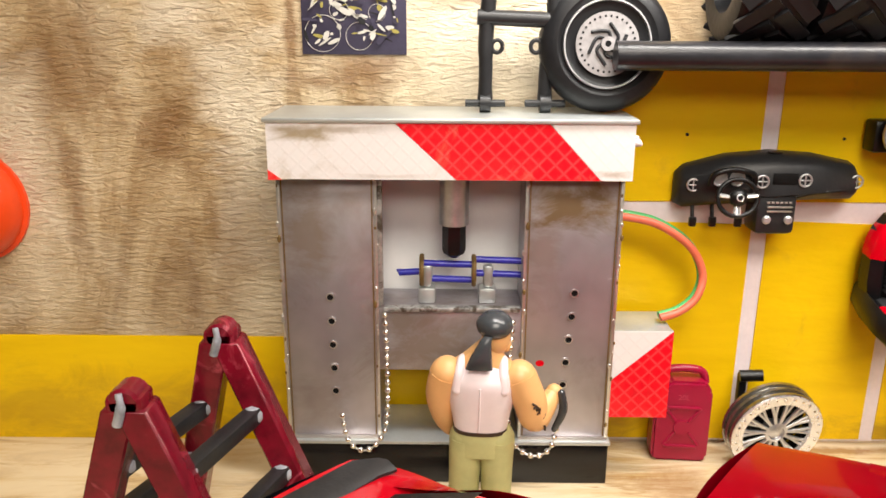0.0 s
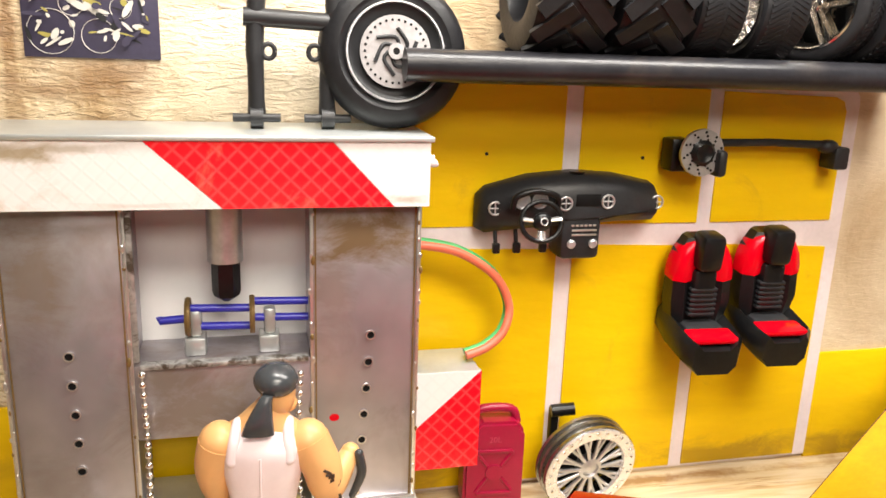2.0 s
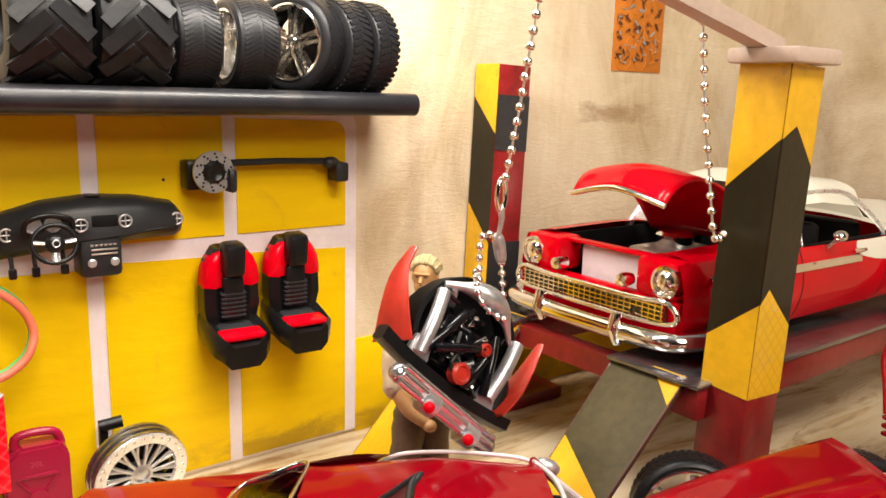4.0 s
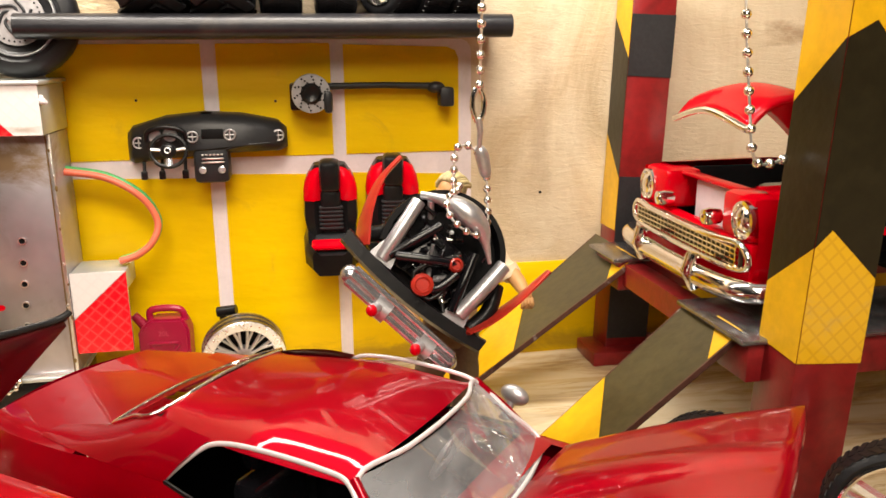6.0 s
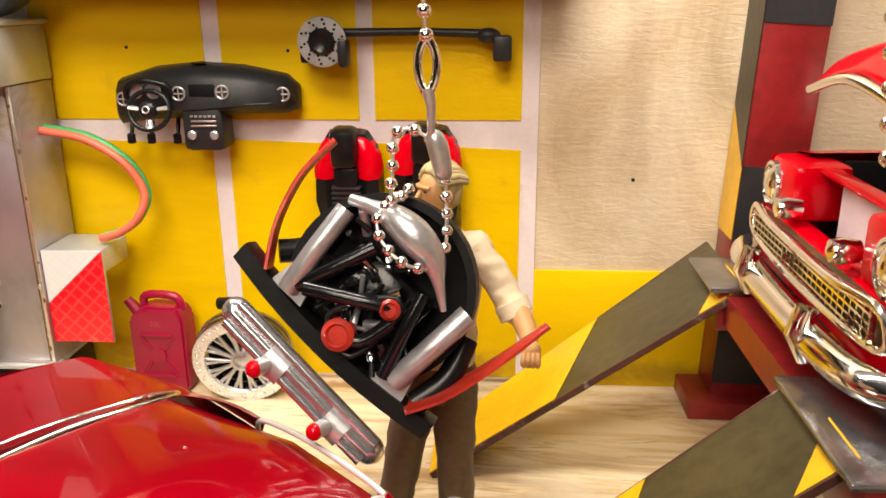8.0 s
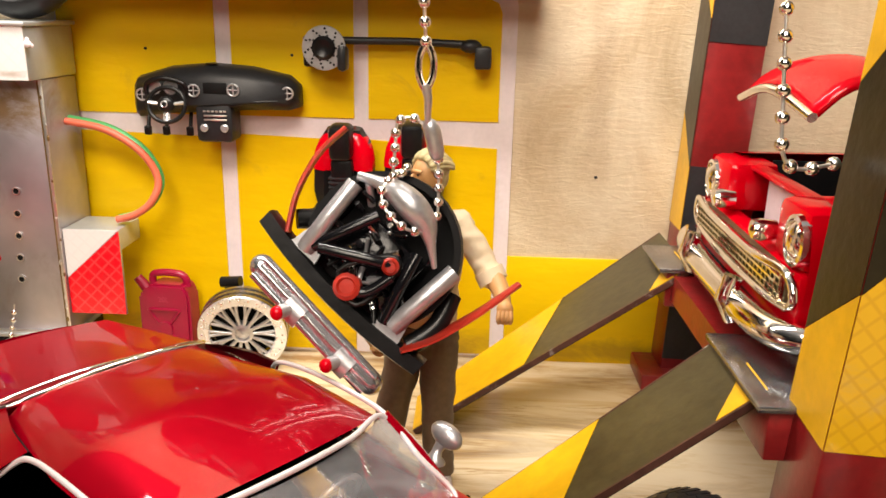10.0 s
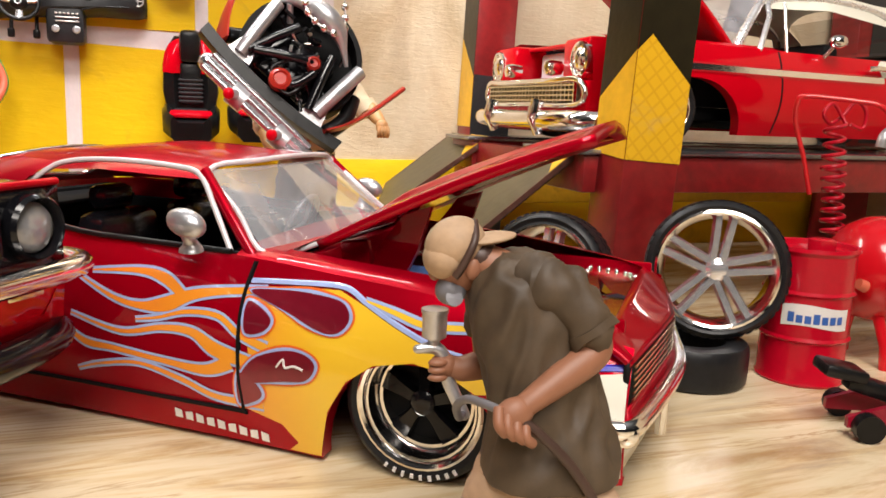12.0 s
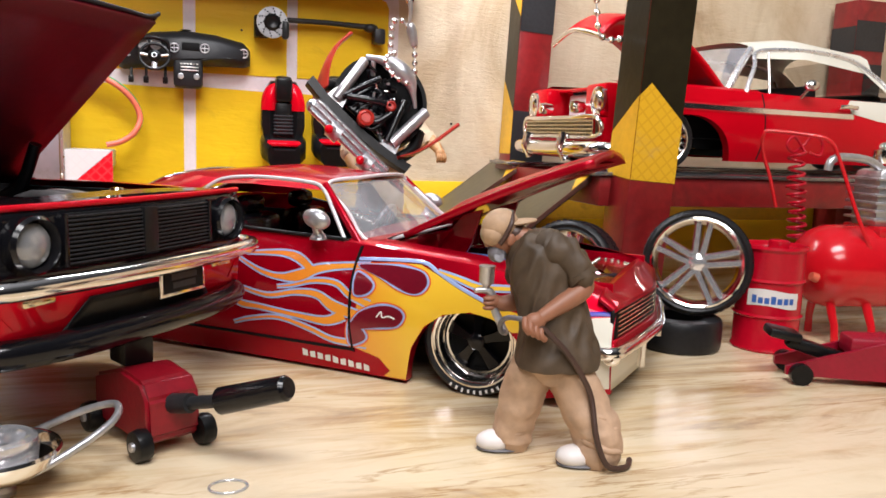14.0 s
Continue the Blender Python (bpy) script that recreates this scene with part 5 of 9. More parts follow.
# ---- black and red coupe on a trolley jack ----
def jacked_coupe():
    car = thing("muscle_car", (1.44, 1.16, 0.30), (0, -1.5, -38.0), "red and black model muscle car raised on a trolley jack", "model car")
    S = Shell(0.80, -2.98, [(-2.98, 0.76), (-2.75, 0.82), (-2.0, 0.85), (0.2, 0.85), (0.6, 0.83), (0.80, 0.79)],
              [(-2.98, 0.80), (-2.6, 0.82), (-2.0, 0.80), (-0.8, 0.77), (0.0, 0.77), (0.80, 0.75)],
              [(-2.98, 0.3), (-2.7, 0.18), (0.3, 0.18), (0.80, 0.3)], [(0, 0.38, 0.54), (-2.3, 0.38, 0.54)], low=0.86)
    for s in (-1, 1):
        part("side_panel", S.sides(s), "orange_red", car, "glossy red flank")
        part("inner_wing", box(B(), (-0.62, s * 0.60 - 0.02, 0.3), (0.62, s * 0.60 + 0.02, 0.76), 0.01), "dark", car)
    for gap in (1,):
        for bmx in split_sides(S.top(-0.62, 0.58, lambda x: 0.60, 16, 6, 0.02)):
            part("wing_top", bmx, "orange_red", car)
    part("cowl", S.top(-0.8, -0.62, lambda x: 0.0, 4, 12), "satin_black", car, "black cowl")
    part("nose_panel", S.top(0.60, 0.80, lambda x: 0.0, 4, 12, 0.02), "satin_black", car, "black nose panel")
    part("boot_lid", S.top(-2.98, -2.45, lambda x: 0.0, 14, 12), "orange_red", car)
    part("tail_panel", S.cap(-2.98), "satin_black", car, "black tail panel")
    bow = lambda y, off=0.0: 0.80 + 0.062 * (1 - (y / 0.8) ** 2) + off

    def front(y0, y1, z0, z1, off, slope=0.0, pull=0.0):
        """A panel bowed across the nose; pull draws its upper corners in."""
        bm = B()

        def f(u, v):
            y = (y0 + (y1 - y0) * u) * (1 - pull * v)
            return Vector((bow(y, off + slope * v), y, z0 + (z1 - z0) * v))
        sheet(bm, 18, 5, f)
        return bm
    part("front_apron", front(-0.80, 0.80, 0.22, 0.48, -0.03, 0.03), "orange_red", car, "glossy red front valance", thick=0.02)
    part("air_intake", front(-0.50, 0.50, 0.22, 0.375, -0.018, 0.03, 0.3), "black", car, "black air intake under the bumper", thick=0.006)
    part("roof", roof_skin((-1.0, -1.05, 0.60, 1.14, 1.10), (-1.55, -1.55, 0.62, 1.17, 1.11), (-2.0, -2.05, 0.57, 1.11, 1.06)), "orange_red", car)
    for s in (-1, 1):
        bm = B()
        top = curve([(-1.7, s * 0.615, 1.08), (-2.0, s * 0.58, 1.06), (-2.3, s * 0.55, 0.96), (-2.6, s * 0.56, 0.86)], 4)
        bot = curve([(-1.95, s * 0.79, 0.80), (-2.2, s * 0.79, 0.81), (-2.45, s * 0.77, 0.82), (-2.7, s * 0.74, 0.82)], 4)
        ring_loft(bm, [[a.lerp(b, v) for v in (0, 0.25, 0.5, 0.75, 1)] for a, b in zip(top, bot)], caps=False, closed=False)
        part("rear_pillar", bm, "orange_red", car)
        part("windscreen_pillar", tube(B(), [(-0.74, s * 0.74, 0.77), (-1.05, s * 0.6, 1.09)], 0.03, 8), "orange_red", car)
    part("rear_window", pane([(-2.58, 0.52, 0.85), (-2.58, -0.52, 0.85), (-2.05, -0.53, 1.06), (-2.05, 0.53, 1.06)], (0, 0, 0.02)), "black", car, "black louvred rear window")
    g = part("windscreen", pane([(-0.74, -0.7, 0.78), (-0.74, 0.7, 0.78), (-1.05, 0.58, 1.09), (-1.05, -0.58, 1.09)], (0.1, 0, 0.02)), "smoke_glass", car)
    g.visible_shadow = False
    part("cabin_floor", box(B(), (-2.4, -0.72, 0.3), (-0.66, 0.72, 0.36), 0.01), "dark", car)
    part("front_bulkhead", box(B(), (-0.7, -0.72, 0.36), (-0.66, 0.72, 0.72), 0.01), "dark", car)
    for s in (-1, 1):
        part("door_lining", box(B(), (-2.4, s * 0.73 - 0.015, 0.36), (-0.7, s * 0.73 + 0.015, 0.76), 0.01), "dark", car)
    # boot spoiler on two stalks
    bm = B()
    rings = []
    for y, dx, w in ((-0.68, 0.06, 0.06), (-0.58, 0.0, 0.09), (0, -0.03, 0.10), (0.58, 0.0, 0.09), (0.68, 0.06, 0.06)):
        rings.append([Vector((-2.80 + dx + a, y, 0.87 + b)) for a, b in ((-w, 0.02), (0, 0.03), (w, 0.0), (w, -0.015), (0, 0.0), (-w, -0.0))])
    ring_loft(bm, rings)
    part("spoiler", bm, "grey_plastic", car, "dark grey boot spoiler")
    for s in (-1, 1):
        part("spoiler_stalk", box(B(), (-2.85, s * 0.5 - 0.02, 0.80), (-2.74, s * 0.5 + 0.02, 0.87), 0.01), "black", car)
    # face
    part("grille_surround", front(-0.79, 0.79, 0.47, 0.762, 0.004, -0.012), "satin_black", car, "satin black face", thick=0.03)
    part("face_edge", tube(B(), [(bow(y, -0.012), y, 0.768) for y in (0.79 * (k / 10 - 1) for k in range(21))], 0.014, 12), "orange_red", car, "thin red bonnet edge")
    part("grille_recess", front(-0.46, 0.46, 0.515, 0.735, 0.010, -0.008), "dark", car, thick=0.008)
    for k in range(12):
        part("grille_bar", tube(B(), [(bow(y, 0.018 - 0.0006 * k), y, 0.528 + 0.0175 * k) for y in (0.455 * (j / 6 - 1) for j in range(13))], 0.0045, 12), "grey_plastic", car)
    for y in (-0.46, 0.46):
        part("grille_frame", box(B(), (bow(y) - 0.01, y - 0.012, 0.515), (bow(y) + 0.024, y + 0.012, 0.735), 0.004), "satin_black", car)
    part("grille_divider", box(B(), (0.85, -0.04, 0.517), (0.889, 0.05, 0.733), 0.006), "black", car)
    for s in (-1, 1):
        m = Matrix.Translation((0.823, s * 0.615, 0.622)) @ Matrix.Rotation(radians(90), 4, "Y")
        part("headlamp_bezel", lathe(B(), [(0.118, -0.06), (0.118, 0.05), (0.105, 0.065), (0.092, 0.03), (0.092, -0.04)], 28, m), "satin_black", car)
        part("headlamp", lathe(B(), [(0.088, 0.0), (0.088, 0.025), (0.075, 0.04), (0.04, 0.05), (0.005, 0.055)], 28, m), "lens", car, "clear lens over a silver reflector")
        part("indicator", box(B(), (0.79, s * 0.58 - 0.08, 0.375), (0.838, s * 0.58 + 0.08, 0.415), 0.012), "gold_chrome", car)
    bx = lambda y: 0.885 + 0.062 * (1 - (y / 0.85) ** 2)
    part("front_bumper", bar_loop([(0.62, -0.87, 0.47), (0.80, -0.85, 0.47), (bx(-0.7), -0.7, 0.465), (bx(0), 0, 0.46), (bx(0.7), 0.7, 0.465), (0.80, 0.85, 0.47), (0.62, 0.87, 0.47)], 0.042), "chrome", car, "bright chrome front bumper")
    part("chin_spoiler", bar_loop([(0.55, -0.82, 0.22), (0.77, -0.77, 0.205), (0.875, -0.45, 0.20), (0.895, 0, 0.20), (0.875, 0.45, 0.20), (0.77, 0.77, 0.205), (0.55, 0.82, 0.22)], 0.062), "satin_black", car, "black chin spoiler")
    part("under_tray", box(B(), (-2.9, -0.7, 0.17), (0.78, 0.7, 0.21), 0.02), "dark", car)
    plate = part("front_plate", box(B(), (0.93, -0.02, 0.31), (0.945, 0.30, 0.45), 0.008), "chrome", car, "small chrome-framed black plate")
    part("plate_field", box(B(), (0.944, 0.0, 0.328), (0.949, 0.28, 0.432)), "dark", plate)
    for z, w in ((0.40, 0.09), (0.36, 0.08)):
        part("plate_bar", box(B(), (0.948, 0.14 - w, z - 0.014), (0.951, 0.14 + w, z + 0.014)), "grey_plastic", plate)
    # engine bay
    part("engine_block", box(B(), (-0.45, -0.3, 0.3), (0.4, 0.3, 0.62), 0.06), "black", car)
    part("air_cleaner", lathe(B(), [(0.02, 0.0), (0.24, 0.0), (0.25, 0.03), (0.24, 0.07), (0.02, 0.08)], 24, Matrix.Translation((0.0, 0, 0.66))), "satin_black", car)
    for y in (-0.42, 0.3, 0.44):
        part("hose", tube(B(), curve([(-0.5, y, 0.6), (-0.1, y * 0.8, 0.74), (0.3, y * 0.95, 0.70), (0.55, y * 0.7, 0.66)], 5), 0.022, 7), "dull_silver", car)
    for x, y in ((0.3, 0.42), (0.2, -0.35), (0.45, 0.2)):
        part("filler_cap", lathe(B(), [(0.0, 0), (0.04, 0), (0.045, 0.02), (0.03, 0.05), (0.0, 0.05)], 14, Matrix.Translation((x, y, 0.73))), "chrome", car)
    return car, S


JACKED, JACKED_SKIN = jacked_coupe()
for x in (0.0, -2.3):
    for s in (-1, 1):
        wheel_parts(JACKED, (x, s * 0.72, 0.24), 0.30, 0.22, 0.19, "five", s, spoke_mat="dull_silver")
# bonnet red darkened in the paint to stand for its unlit underside
M["shaded_red"] = mat("shading_darkened_red", (0.10, 0.001, 0.008), 0.4, 0.1, 0.25, 1.2, 0.15)
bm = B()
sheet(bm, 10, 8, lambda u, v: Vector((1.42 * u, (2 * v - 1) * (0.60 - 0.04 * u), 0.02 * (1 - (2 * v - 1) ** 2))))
part("bonnet", bm, "shaded_red", JACKED, "raised red bonnet, its unlit underside darkened in the paint", at=(-0.66, 0, 0.79), turn=(0, -38, 0), thick=0.03)
part("bonnet_rim", bar_loop([(0.02, -0.605, 0.0), (0.7, -0.585, 0.005), (1.40, -0.565, 0.0), (1.425, -0.5, 0.0), (1.43, 0, 0.022), (1.425, 0.5, 0.0), (1.40, 0.565, 0.0), (0.7, 0.585, 0.005), (0.02, 0.605, 0.0)], 0.012), "grey_plastic", JACKED, "dark grey bonnet edge", at=(-0.66, 0, 0.79), turn=(0, -38, 0))
for s in (-1, 1):
    part("bonnet_hinge", bar_loop([(-0.58, s * 0.46, 0.70), (-0.42, s * 0.46, 0.78), (-0.30, s * 0.46, 1.0)], 0.035), "black", JACKED, "black bonnet hinge arm")
# ---- paint on the flame car ----
M["flame"] = None


def flame_material():
    """Flame paint that runs from yellow at the nose to orange along the door."""
    m, t, b, link = nodes_of("flame_paint")
    c = coords(t)
    s = t.nodes.new("ShaderNodeSeparateXYZ")
    link(c, s.inputs[0])
    r = t.nodes.new("ShaderNodeMapRange")
    r.inputs[1].default_value, r.inputs[2].default_value = -1.2 * U, -0.35 * U
    link(s.outputs[0], r.inputs[0])
    col = ramp_node(t, r.outputs[0], [(0.0, (0.78, 0.20, 0.012)), (0.6, (0.80, 0.30, 0.012)), (1.0, (0.80, 0.50, 0.014))])
    link(mix_node(t, 0.12, col, ramp_node(t, noise_node(t, c, 3, 4), [(0.3, (0.7, 0.3, 0.01)), (0.7, (0.85, 0.6, 0.05))])), b.inputs["Base Color"])
    b.inputs["Roughness"].default_value, b.inputs["Coat Weight"].default_value, b.inputs["Coat Roughness"].default_value = 0.4, 1.0, 0.05
    return m


M["flame"] = flame_material()
M["flame_edge"] = mat("pale_blue_pinstripe", (0.34, 0.42, 0.72), 0.3, 0, 0.15, 4, 0.05, coat=0.8)
M["flame_glow"] = mat("orange_pinstripe", (0.75, 0.14, 0.015), 0.3, 0, 0.12, 4, 0.05, coat=0.8)
M["flame_gap"] = mat("deep_red_between_flames", (0.20, 0.003, 0.018), 0.3, 0.3, 0.2, 4, 0.05, coat=1.0)
M["sign_white"] = mat("white_lettering", (0.75, 0.72, 0.7), 0.5, 0, 0.1, 4, 0.05)


def lick(skin, s, pts, grow, off):
    """A tapering flame stroke on the flank through (x, z, half width)."""
    line = curve([(x, z, 0) for x, z, w in pts], 6)
    wide = curve([(w, 0, 0) for x, z, w in pts], 6)
    left, right = [], []
    for i, p in enumerate(line):
        d = (line[min(i + 1, len(line) - 1)] - line[max(i - 1, 0)]).normalized()
        n = Vector((-d.y, d.x, 0)) * (max(0.002, wide[i].x) + grow)
        left.append(p + n)
        right.append(p - n)
    bm = B()
    rows = [[Vector((q.x, s * (skin.side(q.x, q.y) + off), q.y)) for q in (a, a.lerp(b, 0.5), b)] for a, b in zip(left, right)]
    ring_loft(bm, rows, caps=False, closed=False)
    return bm


def blob(skin, s, outline, grow, off):
    mid = sum((Vector((x, z, 0)) for x, z in outline), Vector()) / len(outline)
    pts = curve([(x, z, 0) for x, z in outline], 5, True)
    out = []
    for p in pts:
        d = p - mid
        out.append(p + d.normalized() * grow)
    return skin.decal([(p.x, p.y) for p in out], s, off)


def paint_flames(car, skin):
    up = 0.01
    for s in (-1, 1):
        base = [(-0.70, 0.68), (-0.46, 0.70), (-0.31, 0.704), (-0.2, 0.66), (-0.07, 0.60), (0.08, 0.54), (0.40, 0.485), (0.40, 0.42), (0.26, 0.40), (0.14, 0.462), (0.02, 0.483), (-0.14, 0.45), (-0.25, 0.37), (-0.33, 0.235), (-0.372, 0.03), (-0.515, 0.03), (-0.47, 0.07), (-0.54, 0.14), (-0.70, 0.18), (-0.68, 0.34), (-0.69, 0.47)]
        part("flame_field", skin.decal(base, s, 0.004), "flame", car, "yellow flame field")
        licks = ([(-0.62, 0.66, 0.012), (-0.81, 0.64, 0.014), (-0.96, 0.61, 0.021), (-1.08, 0.56, 0.030), (-1.21, 0.54, 0.015), (-1.35, 0.56, 0.009), (-1.53, 0.63, 0.003)],
                 [(-1.0, 0.60, 0.018), (-1.10, 0.66, 0.021), (-1.23, 0.68, 0.012), (-1.47, 0.66, 0.003)],
                 [(-0.60, 0.44, 0.018), (-0.73, 0.48, 0.014), (-0.83, 0.54, 0.011), (-0.98, 0.54, 0.009), (-1.12, 0.50, 0.006), (-1.23, 0.48, 0.003)],
                 [(-0.62, 0.36, 0.021), (-0.83, 0.40, 0.030), (-0.95, 0.46, 0.018), (-1.10, 0.46, 0.012), (-1.31, 0.42, 0.009), (-1.57, 0.47, 0.003)],
                 [(-0.77, 0.36, 0.030), (-0.89, 0.31, 0.021), (-1.10, 0.32, 0.012), (-1.35, 0.34, 0.012), (-1.50, 0.35, 0.015), (-1.62, 0.42, 0.003)],
                 [(-0.62, 0.20, 0.018), (-0.84, 0.20, 0.012), (-1.01, 0.25, 0.011), (-1.22, 0.29, 0.008), (-1.42, 0.26, 0.006), (-1.55, 0.22, 0.003)],
                 [(0.45, 0.60, 0.006), (0.25, 0.615, 0.009), (0.06, 0.61, 0.011), (-0.07, 0.64, 0.009), (-0.2, 0.67, 0.003)])
        for pts in licks:
            pts = [(x, z + up, w) for x, z, w in pts]
            part("flame_outline", lick(skin, s, pts, 0.011, 0.0055), "flame_edge", car, "pale blue flame outline")
            part("flame", lick(skin, s, pts, 0.0, 0.007), "flame", car, "orange flame lick")
        part("flame_outline", skin.strip([(-0.70, 0.70), (-0.5, 0.712), (-0.3, 0.716), (-0.2, 0.672), (-0.07, 0.612), (0.09, 0.55), (0.2, 0.525)], s, 0.011, 0.008), "flame_edge", car, "pale blue flame outline")
        gaps = ([(-0.69, 0.665), (-0.54, 0.683), (-0.41, 0.682), (-0.29, 0.665), (-0.25, 0.61), (-0.29, 0.555), (-0.37, 0.55), (-0.52, 0.605)],
                [(-0.70, 0.62), (-0.64, 0.61), (-0.585, 0.565), (-0.62, 0.515), (-0.70, 0.505)],
                [(-0.715, 0.30), (-0.66, 0.40), (-0.52, 0.455), (-0.42, 0.45), (-0.38, 0.41), (-0.42, 0.35), (-0.52, 0.33)],
                [(-0.73, 0.33), (-0.66, 0.31), (-0.62, 0.26), (-0.66, 0.22), (-0.73, 0.205)])
        for g in gaps:
            part("flame_outline", blob(skin, s, g, 0.022, 0.0075), "flame_glow", car, "orange inner outline")
            part("flame_outline", blob(skin, s, g, 0.013, 0.0105), "flame_edge", car, "pale blue inner outline")
            part("flame_gap", blob(skin, s, g, 0.0, 0.0135), "flame_gap", car, "deep red gap between flames")
        part("name_badge", skin.strip([(-0.55, 0.385), (-0.52, 0.42), (-0.51, 0.39), (-0.47, 0.40), (-0.43, 0.39)], s, 0.006, 0.019), "sign_white", car, "small silver script badge")
        for k in range(9):
            x, z = -1.06 + 0.052 * k, 0.082 - 0.0045 * k
            part("sill_mark", skin.decal([(x, z), (x + 0.036, z - 0.003), (x + 0.036, z + 0.034 + 0.006 * (k % 2)), (x, z + 0.042 - 0.008 * (k % 2))], s, 0.006), "sign_white", car, "white maker mark on the sill")
    for x in (0.0, -2.72):
        for s in (-1, 1):
            for a0 in (-116,):
                for k in range(9):
                    a = radians(a0 + 7.5 * k)
                    bm = box(B(), (-0.007, -0.004, -0.010 - 0.002 * (k % 3)), (0.004 + 0.002 * (k % 2), 0.004, 0.008), 0, Matrix.Rotation(-a - radians(90), 3, "Y"))
                    part("tyre_mark", bm, "sign_white", car, at=(x + 0.03 * (x == 0) + 0.277 * math.cos(a), s * 0.918, 0.302 + 0.277 * math.sin(a)))


paint_flames(COUPE, COUPE_SKIN)

# engine bay of the flame car
M["smoked_chrome"] = mat("smoked_plum_chrome", (0.20, 0.13, 0.15), 0.14, 1.0, 0.25, 5, 0.1)
M["pale_plating"] = mat("pale_warm_plating", (0.72, 0.66, 0.54), 0.2, 0.9, 0.2, 6, 0.2)
M["lid_blue"] = mat("light_blue_plastic", (0.14, 0.28, 0.68), 0.35, 0, 0.12)


def dress_bay(car):
    """The plated engine and the riveted gold cover under the raised bonnet."""
    part("bay_floor", box(B(), (-0.62, -0.66, 0.30), (0.72, 0.66, 0.34), 0.01), "dark", car)
    part("firewall", box(B(), (-0.66, -0.66, 0.34), (-0.60, 0.66, 0.76), 0.01), "candy", car)
    part("engine_block", box(B(), (-0.42, -0.34, 0.34), (0.30, 0.34, 0.56), 0.05), "smoked_chrome", car, "dark plated engine block")
    box_top = part("intake_box", box(B(), (-0.36, -0.22, 0.54), (0.14, 0.14, 0.68), 0.03), "smoked_chrome", car, "plum chrome intake box")
    for k in range(5):
        y = -0.13 + 0.055 * k
        part("intake_rib", tube(B(), [(-0.34, y, 0.682), (0.10, y, 0.682)], 0.018, 10), "smoked_chrome", box_top)
    part("intake_lid", slab(B(), [(-0.30, -0.33), (0.12, -0.33), (0.15, -0.22), (-0.28, -0.22)], lambda a, b, d: Vector((a, b, 0.60 + (b + 0.33) * 0.75 + d)), 0.025), "lid_blue", car, "light blue intake lid")
    bm = B()
    ring_loft(bm, [[Vector((x, y * w, z + h)) for y, h in ((-0.26, -0.07), (-0.2, 0.05), (0.02, 0.07), (0.08, -0.06))] for x, w, z in ((0.14, 1.0, 0.64), (0.20, 0.9, 0.63), (0.25, 0.6, 0.58))])
    part("intake_cap", bm, "gold_chrome", car, "faceted gold intake end")
    tank = part("side_tank", box(B(), (-0.20, 0.26, 0.50), (0.28, 0.54, 0.66), 0.05), "pale_plating", car, "pale plated side tank")
    part("oil_cap", lathe(B(), [(0, 0), (0.05, 0), (0.056, 0.015), (0.05, 0.05), (0.035, 0.056), (0.03, 0.045), (0, 0.045)], 20, Matrix.Translation((0.04, 0.40, 0.66))), "gold_chrome", tank, "gold filler cap")
    part("louvre_box", box(B(), (-0.42, 0.26, 0.56), (-0.26, 0.42, 0.70), 0.02), "pale_plating", car)
    part("battery", box(B(), (0.16, 0.40, 0.54), (0.32, 0.60, 0.64), 0.02), "pale_plating", car, "pale plated battery box")
    for y0, y1, z, r, m in ((0.18, 0.24, 0.70, 0.028, "smoked_chrome"), (0.10, 0.16, 0.72, 0.022, "chrome"), (0.22, 0.10, 0.68, 0.02, "smoked_chrome"), (-0.30, -0.36, 0.58, 0.025, "chrome")):
        part("hose", tube(B(), curve([(-0.34, y0, z - 0.05), (-0.16, y0 + 0.04, z), (0.08, y1, z + 0.01), (0.24, y1 - 0.02, z - 0.04), (0.30, y1 + 0.03, z - 0.13)], 6), r, 10), m, car, "plated hose")
    rng = random.Random(8)
    for k in range(46):
        near_side = k % 3
        x, y = rng.uniform(-0.35, 0.36), (-rng.uniform(0.34, 0.56) if near_side else rng.uniform(0.2, 0.56))
        z = rng.uniform(0.48, 0.60)
        m = rng.choice(["chrome", "chrome", "pale_plating", "smoked_chrome"])
        if k % 2:
            part("fitting", tube(B(), curve([(x, y, z), (x + rng.uniform(-0.06, 0.06), y + rng.uniform(-0.04, 0.04), z + 0.05), (x + rng.uniform(-0.1, 0.1), y + rng.uniform(-0.07, 0.07), z + rng.uniform(-0.04, 0.06))], 4), rng.uniform(0.012, 0.024), 8), m, car)
        else:
            r, h = rng.uniform(0.02, 0.04), rng.uniform(0.03, 0.07)
            part("reservoir", lathe(B(), [(0, 0), (r, 0), (r, h * 0.6), (r * 0.7, h), (0, h)], 14, Matrix.Translation((x, y, z))), m, car)
    # riveted cover with a star pressed into it
    edge = [(0.44, -0.66), (0.62, -0.64), (0.76, -0.46), (0.76, 0.46), (0.62, 0.64), (0.44, 0.66)]
    top = lambda a, b, d: Vector((a, b, 0.615 - 0.06 * (a - 0.44) + d))
    cover = part("radiator_cover", slab(B(), edge, top, 0.02), "gold_chrome", car, "gold plated radiator cover edged with rivets")
    for p in (((0.45, -0.10), (0.58, -0.045), (0.60, 0.0)), ((0.45, 0.10), (0.60, 0.0), (0.58, 0.045)), ((0.74, 0.0), (0.60, 0.05), (0.58, -0.05)), ((0.50, -0.46), (0.62, -0.05), (0.57, 0.0)), ((0.50, 0.46), (0.57, 0.0), (0.62, 0.05))):
        bm = B()
        a, b, c = (top(x, y, 0.021) for x, y in p)
        mid = (a + b + c) / 3 + Vector((0, 0, 0.014))
        vs = [bm.verts.new(q) for q in (a, b, c, mid)]
